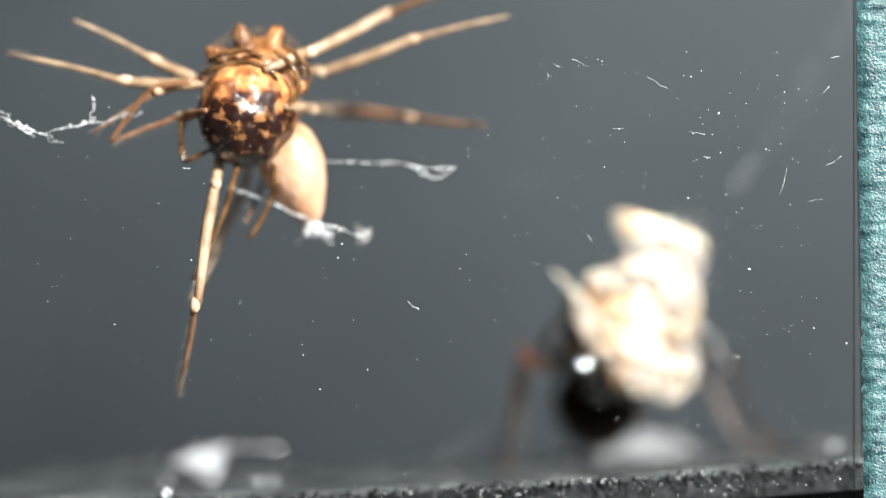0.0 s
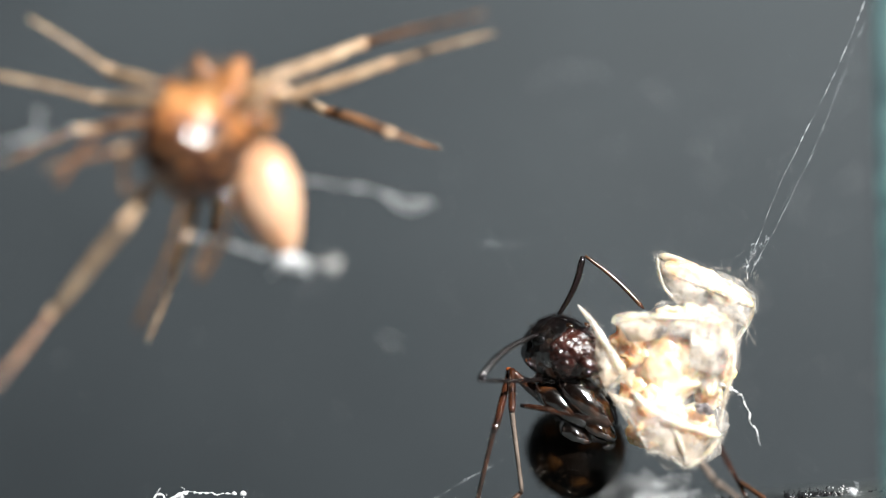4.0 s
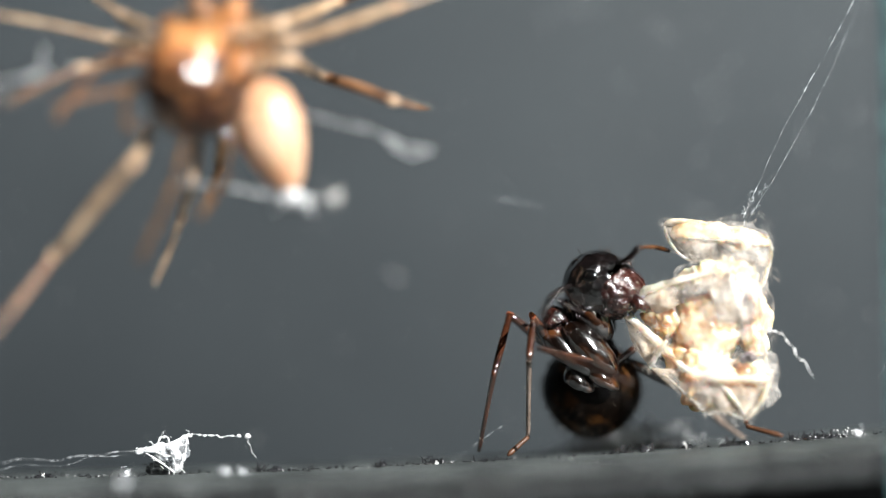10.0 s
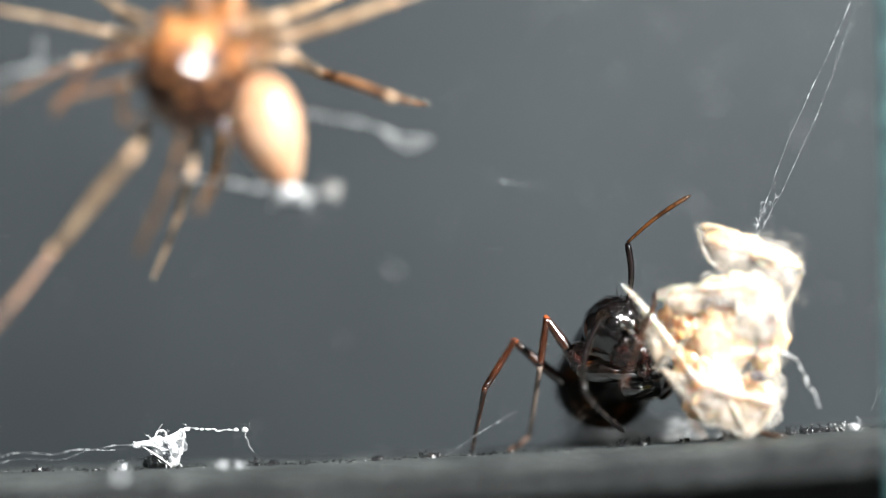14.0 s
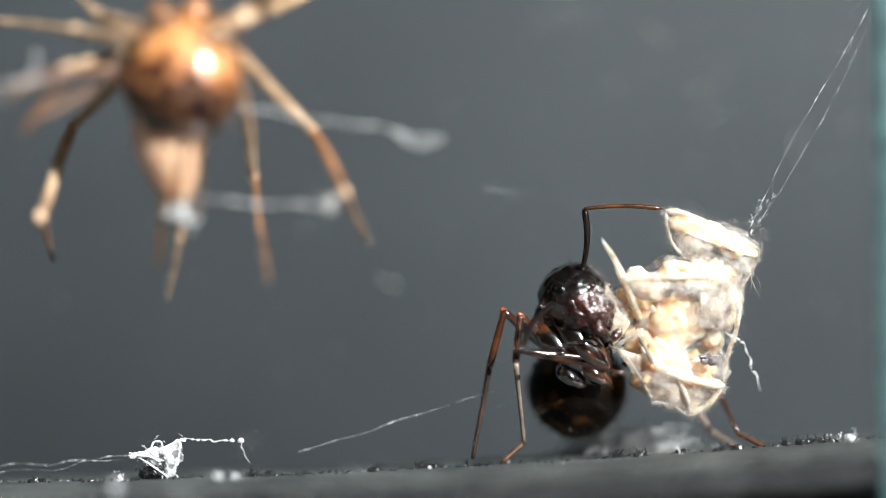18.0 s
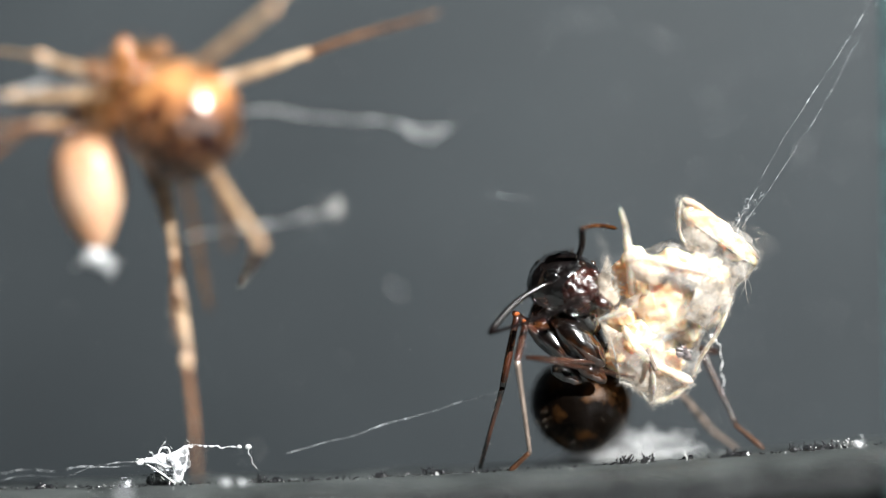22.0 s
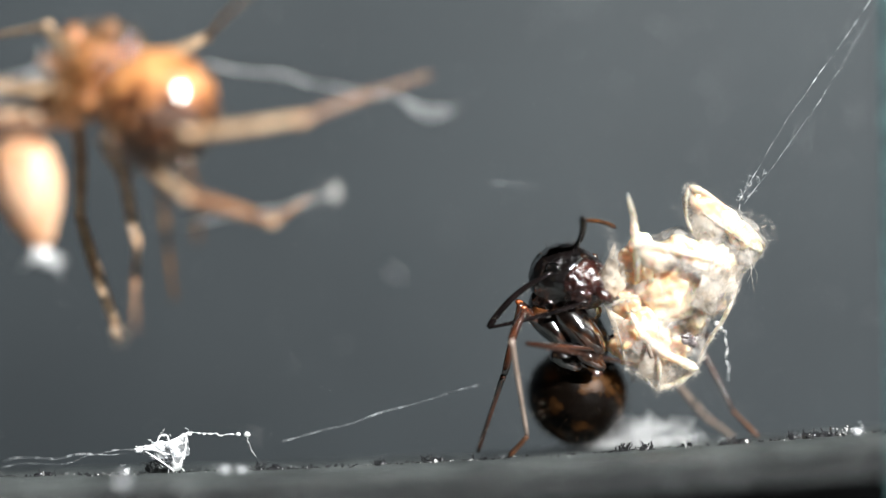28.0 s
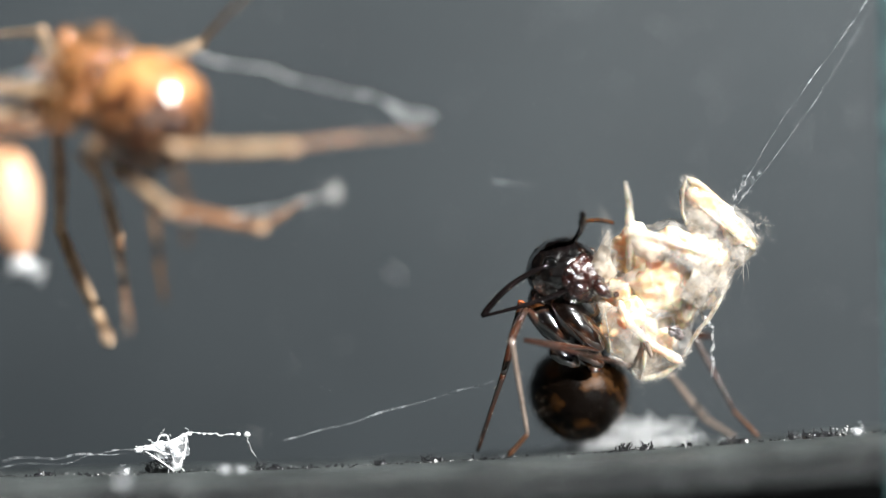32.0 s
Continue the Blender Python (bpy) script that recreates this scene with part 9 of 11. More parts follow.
    walk(sp["sl4"][0], [(0, bone(-0.57, 1, -0.38, 0.01, -0.86, -0.51)), (0.5, bone(-0.56, 1, -0.58, 0.02, -0.84, -0.54)), (1, bone(-0.58, 1, -0.85, 0.01, -0.83, -0.55)), (1.5, bone(-0.33, 1, -0.95, -0.06, -0.84, -0.54)), (2, bone(-0.27, 1, -0.84, -0.05, -0.84, -0.55)), (2.5, bone(-0.7, 1, -0.47, -0.19, -0.9, -0.39)), (4.5, bone(-0.91, 1, -0.82, -0.11, -0.95, -0.3)), (5, bone(-0.91, 1, -0.81, -0.12, -0.95, -0.3)), (6, bone(-0.91, 1, -0.83, -0.07, -0.95, -0.32)), (10, bone(-0.92, 1, -0.86, -0.06, -0.95, -0.31)), (14.5, bone(-0.91, 1, -0.88, -0.05, -0.96, -0.29)), (16.5, bone(-1.01, 1, -0.4, -0.32, 0.89, -0.33)), (17, bone(-0.98, 1, -0.46, -0.29, 0.91, -0.29)), (17.5, bone(-1.2, 1, -0.07, -0.47, 0.83, -0.31)), (18, bone(-1.2, 1, 0.07, -0.5, 0.78, -0.38)), (18.5, bone(-1.16, 1, 0.06, -0.48, 0.78, -0.39)), (19, bone(-1.14, 1, 0.06, -0.5, 0.78, -0.37)), (19.5, bone(-1.04, 1, -0.3, -0.44, 0.89, -0.12)), (20, bone(-1.13, 1, -0.32, -0.27, 0.95, -0.14)), (20.5, bone(-1.07, 1, -0.43, -0.19, 0.72, -0.66)), (21, bone(-0.83, 1, -0.36, -0.07, -0.01, -1)), (21.5, bone(-0.83, 1, -0.37, 0.16, 0.02, -0.99)), (22, bone(-0.73, 1, -0.38, 0.26, 0.32, -0.91)), (22.5, bone(-0.71, 1, -0.43, 0.22, 0.38, -0.9)), (23, bone(-0.68, 1, -0.5, 0.15, 0.41, -0.9)), (23.5, bone(-0.67, 1, -0.66, 0.24, 0.42, -0.88)), (24, bone(-0.67, 1, -0.62, 0.43, 0.04, -0.9)), (24.5, bone(-0.76, 1, -0.5, 0.24, 0.36, -0.9)), (25, bone(-0.78, 1, -0.59, 0.06, 0.53, -0.84)), (25.5, bone(-0.74, 1, -0.61, 0.05, 0.53, -0.85)), (27.5, bone(-0.87, 1, -0.54, -0.08, 0.49, -0.87)), (28, bone(-1.44, 1, -0.38, -0.07, 0.64, -0.76)), (28.5, bone(-1.57, 1, -0.59, -0.08, 0.62, -0.78)), (29, bone(-1.57, 1, -0.63, -0.08, 0.64, -0.77)), (30, bone(-1.61, 1, -0.54, -0.07, 0.61, -0.79)), (32, bone(-1.62, 1, -0.54, -0.06, 0.61, -0.79))])
    walk(sp["sl4"][1], [(0, bone(-0.56, -0.52, -1.28, -0.15, -0.13, -0.98)), (0.5, bone(-0.53, -0.49, -1.53, -0.16, -0.14, -0.98)), (1, bone(-0.56, -0.47, -1.82, -0.19, -0.15, -0.97)), (1.5, bone(-0.44, -0.49, -1.9, -0.22, -0.15, -0.96)), (2, bone(-0.36, -0.48, -1.81, -0.19, -0.16, -0.97)), (2.5, bone(-1.03, -0.59, -1.16, -0.51, 0.69, -0.52)), (4.5, bone(-1.1, -0.68, -1.34, -0.61, 0.35, -0.71)), (5, bone(-1.13, -0.67, -1.34, -0.6, 0.36, -0.71)), (6, bone(-1.03, -0.67, -1.4, -0.61, 0.43, -0.67)), (10, bone(-1.03, -0.68, -1.4, -0.63, 0.36, -0.69)), (14.5, bone(-1, -0.69, -1.4, -0.62, 0.36, -0.69)), (16.5, bone(-1.57, 2.57, -0.98, -0.4, -0.55, -0.73)), (17, bone(-1.5, 2.61, -0.97, -0.41, -0.57, -0.71)), (17.5, bone(-2.03, 2.46, -0.62, -0.22, -0.61, -0.76)), (18, bone(-2.09, 2.37, -0.6, -0.16, -0.68, -0.72)), (18.5, bone(-2.02, 2.38, -0.64, -0.14, -0.71, -0.69)), (19, bone(-2.03, 2.38, -0.59, -0.12, -0.7, -0.7)), (19.5, bone(-1.82, 2.57, -0.51, -0.05, -0.93, -0.37)), (20, bone(-1.62, 2.68, -0.57, 0.01, -0.92, -0.39)), (20.5, bone(-1.41, 2.28, -1.59, 0.11, -0.89, -0.45)), (21, bone(-0.97, 0.98, -2.3, -0.03, 0.52, -0.86)), (21.5, bone(-0.55, 1.03, -2.15, 0.03, 0.52, -0.86)), (22, bone(-0.26, 1.57, -1.98, 0.13, -0.43, -0.89)), (22.5, bone(-0.33, 1.67, -2.01, 0.13, -0.69, -0.72)), (23, bone(-0.43, 1.73, -2.08, 0.11, -0.88, -0.46)), (23.5, bone(-0.25, 1.74, -2.21, 0.33, -0.72, -0.61)), (24, bone(0.09, 1.07, -2.23, 0.33, 0.6, -0.73)), (24.5, bone(-0.35, 1.64, -2.09, 0.24, -0.74, -0.63)), (25, bone(-0.67, 1.94, -2.08, 0.2, -0.86, -0.46)), (25.5, bone(-0.65, 1.93, -2.11, 0.23, -0.81, -0.53)), (27.5, bone(-1.02, 1.87, -2.07, 0.29, -0.31, -0.91)), (28, bone(-1.57, 2.13, -1.73, 0.32, -0.31, -0.89)), (28.5, bone(-1.71, 2.1, -1.96, 0.35, -0.3, -0.89)), (29, bone(-1.72, 2.12, -1.99, 0.37, -0.39, -0.84)), (30, bone(-1.73, 2.08, -1.93, 0.41, -0.39, -0.83)), (32, bone(-1.73, 2.08, -1.93, 0.41, -0.4, -0.82))])
    walk(sp["sl4"][2], [(0, bone(-0.9, -0.8, -3.44, -0.2, 0.51, -0.84)), (0.5, bone(-0.89, -0.8, -3.68, -0.2, 0.55, -0.81)), (1, bone(-0.98, -0.8, -3.96, -0.18, 0.58, -0.8)), (1.5, bone(-0.9, -0.8, -3.93, -0.23, 0.55, -0.8)), (2, bone(-0.74, -0.8, -3.78, -0.21, 0.58, -0.79)), (2.5, bone(-2.15, 0.93, -2.31, -0.62, -0.13, -0.77)), (4.5, bone(-2.45, 0.1, -2.92, -0.48, -0.53, -0.7)), (5, bone(-2.46, 0.13, -2.92, -0.47, -0.53, -0.7)), (6, bone(-2.38, 0.27, -2.87, -0.46, -0.57, -0.68)), (10, bone(-2.42, 0.13, -2.91, -0.49, -0.51, -0.71)), (14.5, bone(-2.38, 0.11, -2.93, -0.5, -0.49, -0.71)), (16.5, bone(-2.45, 1.35, -2.6, -0.48, 0.73, -0.48)), (17, bone(-2.4, 1.35, -2.54, -0.45, 0.77, -0.45)), (17.5, bone(-2.52, 1.11, -2.3, 0.15, 0.84, -0.52)), (18, bone(-2.44, 0.87, -2.18, -0.02, 0.92, -0.39)), (18.5, bone(-2.34, 0.81, -2.16, 0.03, 0.93, -0.37)), (19, bone(-2.29, 0.82, -2.13, 0.02, 0.93, -0.37)), (19.5, bone(-1.93, 0.52, -1.33, 0.11, 0.97, -0.23)), (20, bone(-1.59, 0.64, -1.42, -0.18, 0.97, -0.18)), (20.5, bone(-1.18, 0.32, -2.59, -0.06, 0.91, -0.41)), (21, bone(-1.04, 2.12, -4.19, 0.1, -0.68, -0.73)), (21.5, bone(-0.47, 2.17, -4.04, 0.24, -0.06, -0.97)), (22, bone(0.02, 0.61, -3.96, 0.11, -0.07, -0.99)), (22.5, bone(-0.04, 0.15, -3.6, 0.05, 0.49, -0.87)), (23, bone(-0.18, -0.22, -3.1, -0.06, 0.9, -0.43)), (23.5, bone(0.49, 0.15, -3.56, 0.25, 0.9, -0.36)), (24, bone(0.82, 2.39, -3.84, 0.38, -0.73, -0.57)), (24.5, bone(0.18, 0.01, -3.49, -0.06, 0.89, -0.45)), (25, bone(-0.24, 0.03, -3.11, -0.03, 0.93, -0.35)), (25.5, bone(-0.14, 0.13, -3.3, -0.05, 0.96, -0.28)), (27.5, bone(-0.38, 1.18, -4.07, -0.13, 0.99, 0.02)), (28, bone(-0.86, 1.44, -3.7, 0.15, -0.99, -0.02)), (28.5, bone(-0.94, 1.44, -3.93, 0.21, -0.98, 0.01)), (29, bone(-0.9, 1.25, -3.85, -0.05, 1, -0.08)), (30, bone(-0.83, 1.23, -3.76, -0.08, 0.99, -0.09)), (32, bone(-0.83, 1.21, -3.75, -0.08, 0.99, -0.09))])
    walk(sp["sl5"][0], [(0, bone(-0.05, 0.7, -0.9, -0.2, 0.76, -0.62)), (0.5, bone(-0.05, 0.7, -0.88, -0.27, 0.8, -0.54)), (1, bone(-0.1, 0.7, -0.86, -0.15, 0.79, -0.59)), (1.5, bone(-0.2, 0.7, -1.09, -0.17, 0.61, -0.77)), (2, bone(-0.15, 0.7, -1.09, -0.16, 0.82, -0.55)), (2.5, bone(-0.06, 0.7, -0.67, -0.27, -0.01, -0.96)), (4.5, bone(-0.06, 0.7, -0.73, -0.16, -0.01, -0.99)), (5, bone(-0.06, 0.7, -0.77, -0.11, -0.3, -0.95)), (6, bone(-0.06, 0.7, -0.76, -0.13, 0.01, -0.99)), (10, bone(-0.07, 0.7, -0.77, -0.11, -0.04, -0.99)), (14.5, bone(-0.06, 0.7, -0.8, -0.08, -0.24, -0.97)), (16.5, bone(-0.06, 0.7, -0.76, -0.12, 0.01, -0.99)), (17, bone(-0.06, 0.7, -0.8, -0.07, -0.25, -0.97)), (17.5, bone(-0.02, 0.7, -0.8, -0.05, 0.02, -1)), (18, bone(0.01, 0.7, -0.75, -0.03, 0.02, -1)), (18.5, bone(0.05, 0.7, -0.77, -0.04, 0.02, -1)), (19, bone(0.12, 0.7, -0.81, -0.05, 0.02, -1)), (19.5, bone(-0.14, 0.7, -0.48, -0.11, 0.61, -0.78)), (20, bone(-0.3, 0.7, -0.53, 0.07, 0.83, -0.55)), (20.5, bone(-0.33, 0.7, -0.53, 0.02, 0.84, -0.55)), (21, bone(-0.27, 0.7, -0.42, 0.08, 0.75, -0.66)), (21.5, bone(-0.41, 0.7, -0.41, 0.1, 0.61, -0.78)), (22, bone(-0.51, 0.7, -0.39, 0.16, 0.6, -0.78)), (22.5, bone(-0.59, 0.7, -0.47, 0.13, 0.73, -0.67)), (23, bone(-0.65, 0.7, -0.58, 0.09, 0.83, -0.55)), (23.5, bone(-0.73, 0.7, -0.59, 0.08, 0.74, -0.67)), (24, bone(-0.77, 0.7, -0.62, 0.13, 0.74, -0.66)), (24.5, bone(-0.8, 0.7, -0.64, 0.15, 0.72, -0.67)), (25, bone(-0.84, 0.7, -0.67, 0.2, 0.72, -0.66)), (25.5, bone(-0.86, 0.7, -0.7, 0.19, 0.71, -0.67)), (27.5, bone(-0.94, 0.7, -0.83, 0.14, 0.74, -0.66)), (28, bone(-0.94, 0.7, -0.67, 0.24, 0.8, -0.55)), (28.5, bone(-1.04, 0.7, -0.74, 0.21, 0.88, -0.43)), (29, bone(-1.11, 0.7, -0.78, 0.22, 0.9, -0.38)), (32, bone(-1.12, 0.7, -0.81, 0.23, 0.88, -0.4))])
    walk(sp["sl5"][1], [(0, bone(-0.22, 1.34, -1.42, -0.41, -0.04, -0.91)), (0.5, bone(-0.27, 1.37, -1.33, -0.41, -0.02, -0.91)), (1, bone(-0.22, 1.37, -1.36, -0.47, -0.02, -0.88)), (1.5, bone(-0.34, 1.21, -1.74, -0.24, 0.78, -0.58)), (2, bone(-0.28, 1.39, -1.55, -0.37, 0.41, -0.84)), (2.5, bone(-0.29, 0.69, -1.49, -0.28, 0.74, -0.61)), (4.5, bone(-0.2, 0.69, -1.57, -0.24, 0.77, -0.59)), (5, bone(-0.15, 0.45, -1.57, -0.24, 0.75, -0.62)), (6, bone(-0.17, 0.71, -1.6, -0.25, 0.78, -0.58)), (10, bone(-0.16, 0.67, -1.61, -0.25, 0.76, -0.59)), (14.5, bone(-0.13, 0.49, -1.61, -0.25, 0.75, -0.62)), (16.5, bone(-0.16, 0.71, -1.6, -0.22, 0.71, -0.67)), (17, bone(-0.12, 0.49, -1.61, -0.22, 0.72, -0.66)), (17.5, bone(-0.06, 0.72, -1.65, -0.12, 0.54, -0.83)), (18, bone(-0.01, 0.72, -1.6, -0.13, 0.55, -0.82)), (18.5, bone(0.02, 0.72, -1.62, -0.15, 0.55, -0.82)), (19, bone(0.08, 0.71, -1.66, -0.17, 0.55, -0.82)), (19.5, bone(-0.23, 1.21, -1.14, -0.21, -0.02, -0.98)), (20, bone(-0.24, 1.4, -0.99, -0.09, -0.01, -1)), (20.5, bone(-0.32, 1.4, -0.99, -0.15, -0.01, -0.99)), (21, bone(-0.2, 1.33, -0.97, 0.07, 0.01, -1)), (21.5, bone(-0.32, 1.22, -1.07, 0.1, 0.01, -1)), (22, bone(-0.37, 1.2, -1.05, 0.11, 0.01, -0.99)), (22.5, bone(-0.48, 1.31, -1.04, 0.15, -0.24, -0.96)), (23, bone(-0.58, 1.4, -1.04, 0.19, -0.35, -0.92)), (23.5, bone(-0.66, 1.32, -1.16, 0.42, -0.36, -0.84)), (24, bone(-0.66, 1.32, -1.18, 0.34, -0.38, -0.86)), (24.5, bone(-0.67, 1.31, -1.21, 0.26, -0.38, -0.89)), (25, bone(-0.67, 1.31, -1.23, 0.18, -0.34, -0.92)), (25.5, bone(-0.7, 1.3, -1.27, 0.18, -0.41, -0.9)), (27.5, bone(-0.82, 1.32, -1.39, 0.16, -0.52, -0.84)), (28, bone(-0.73, 1.37, -1.13, 0.22, -0.33, -0.92)), (28.5, bone(-0.86, 1.44, -1.1, 0.25, -0.28, -0.93)), (29, bone(-0.93, 1.46, -1.1, 0.21, -0.3, -0.93)), (32, bone(-0.92, 1.44, -1.15, 0.25, -0.4, -0.88))])
    walk(sp["sl5"][2], [(0, bone(-0.69, 1.29, -2.47, -0.35, -0.53, -0.77)), (0.5, bone(-0.75, 1.35, -2.39, -0.34, -0.54, -0.77)), (1, bone(-0.76, 1.35, -2.38, -0.3, -0.02, -0.95)), (1.5, bone(-0.62, 2.09, -2.4, -0.21, -0.53, -0.82)), (2, bone(-0.7, 1.85, -2.5, -0.4, -0.48, -0.78)), (2.5, bone(-0.61, 1.53, -2.18, -0.44, -0.24, -0.86)), (4.5, bone(-0.48, 1.57, -2.23, -0.39, -0.07, -0.92)), (5, bone(-0.42, 1.3, -2.27, -0.4, -0.06, -0.91)), (6, bone(-0.46, 1.59, -2.26, -0.39, -0.05, -0.92)), (10, bone(-0.44, 1.54, -2.28, -0.39, -0.05, -0.92)), (14.5, bone(-0.41, 1.34, -2.31, -0.4, 0.19, -0.9)), (16.5, bone(-0.41, 1.51, -2.36, -0.4, 0.38, -0.83)), (17, bone(-0.37, 1.3, -2.36, -0.38, 0.37, -0.85)), (17.5, bone(-0.2, 1.33, -2.59, -0.23, 0.46, -0.86)), (18, bone(-0.16, 1.35, -2.53, -0.22, 0.44, -0.87)), (18.5, bone(-0.15, 1.34, -2.55, -0.21, 0.38, -0.9)), (19, bone(-0.11, 1.33, -2.59, -0.18, 0.31, -0.93)), (19.5, bone(-0.47, 1.19, -2.27, -0.28, -0.05, -0.96)), (20, bone(-0.35, 1.39, -2.15, -0.15, -0.04, -0.99)), (20.5, bone(-0.5, 1.39, -2.14, -0.17, -0.04, -0.99)), (21, bone(-0.12, 1.34, -2.13, 0.02, -0.02, -1)), (21.5, bone(-0.22, 1.22, -2.2, -0.1, 0.47, -0.88)), (22, bone(-0.25, 1.21, -2.18, -0.1, 0.47, -0.87)), (22.5, bone(-0.31, 1.04, -2.12, -0.07, 0.34, -0.94)), (23, bone(-0.36, 1.01, -2.08, -0.01, -0.02, -1)), (23.5, bone(-0.19, 0.92, -2.1, 0.22, -0, -0.98)), (24, bone(-0.28, 0.9, -2.15, 0.14, 0.16, -0.98)), (24.5, bone(-0.37, 0.88, -2.21, 0.06, 0.28, -0.96)), (25, bone(-0.47, 0.92, -2.27, -0.02, 0.35, -0.94)), (25.5, bone(-0.5, 0.84, -2.28, -0.03, 0.36, -0.93)), (27.5, bone(-0.64, 0.73, -2.33, -0.08, 0.37, -0.93)), (28, bone(-0.48, 1, -2.17, -0.03, -0.03, -1)), (28.5, bone(-0.58, 1.12, -2.15, 0.11, -0.01, -0.99)), (29, bone(-0.69, 1.11, -2.15, 0.17, -0, -0.99)), (32, bone(-0.64, 0.99, -2.15, 0.15, -0.01, -0.99))])
    walk(sp["sl6"][0], [(0, bone(0.82, -0.1, 0.1, 0.37, 0.93, -0.01)), (0.5, bone(0.86, -0.1, 0.04, 0.39, 0.92, 0.02)), (1, bone(0.81, -0.1, 0.09, 0.37, 0.93, 0.01)), (1.5, bone(0.7, -0.1, -0.1, 0.37, 0.92, -0.09)), (2, bone(0.7, -0.1, -0.1, 0.62, 0.77, -0.16)), (2.5, bone(0.79, -0.1, 0.97, 0.65, 0.74, 0.2)), (4.5, bone(0.84, -0.1, 0.47, 0.65, 0.69, 0.31)), (5, bone(0.84, -0.1, 0.36, 0.65, 0.71, 0.27)), (6, bone(0.84, -0.1, 0.23, 0.8, 0.58, 0.19)), (10, bone(0.84, -0.1, 0.21, 0.8, 0.58, 0.18)), (14.5, bone(0.86, -0.1, 0.17, 0.8, 0.58, 0.19)), (16.5, bone(0.75, -0.1, 0.45, 0.93, 0.37, 0.07)), (17, bone(0.84, -0.1, 0.49, 0.96, 0.28, -0.02)), (17.27, bone(0.73, -0.1, 0.55, 0.62, 0.78, -0.12)), (17.5, bone(0.61, -0.1, 0.61, 0.36, 0.9, -0.23)), (18, bone(0.64, -0.1, 0.65, 0.37, 0.9, -0.23)), (18.5, bone(0.77, -0.1, 0.58, 0.22, 0.97, -0.08)), (19, bone(0.84, -0.1, 0.42, 0.22, 0.97, -0.09)), (19.5, bone(0.6, -0.1, -0.33, 0.46, 0.59, -0.66)), (20, bone(0.47, -0.1, -0.42, 0.6, 0.06, -0.8)), (20.5, bone(0.4, -0.1, -0.37, 0.53, 0.17, -0.83)), (20.73, bone(0.4, -0.1, -0.33, 0.45, 0.43, -0.78)), (21, bone(0.4, -0.1, -0.31, 0.38, 0.57, -0.73)), (21.5, bone(0.29, -0.1, -0.32, 0.33, 0.69, -0.64)), (22, bone(0.27, -0.1, -0.32, 0.22, 0.84, -0.49)), (22.5, bone(0.16, -0.1, -0.45, 0.16, 0.93, -0.34)), (23, bone(0.27, -0.1, -0.33, 0.33, 0.92, -0.22)), (23.5, bone(0.29, -0.1, -0.34, 0.21, 0.95, -0.22)), (24, bone(0.23, -0.1, -0.35, 0.31, 0.93, -0.2)), (24.5, bone(0.21, -0.1, -0.36, 0.34, 0.92, -0.2)), (25, bone(0.17, -0.1, -0.37, 0.36, 0.91, -0.21)), (25.5, bone(0.08, -0.1, -0.34, 0.33, 0.92, -0.2)), (27.5, bone(-0.32, -0.1, -0.21, 0.26, 0.95, -0.16)), (28, bone(-0.66, -0.1, -0.51, 0.21, 0.95, -0.23)), (28.5, bone(-0.76, -0.1, -0.61, 0.19, 0.95, -0.23)), (29, bone(-0.78, -0.1, -0.65, 0.17, 0.97, -0.18)), (30, bone(-0.79, -0.1, -0.62, 0.21, 0.94, -0.26)), (32, bone(-0.8, -0.1, -0.62, 0.22, 0.94, -0.25))])
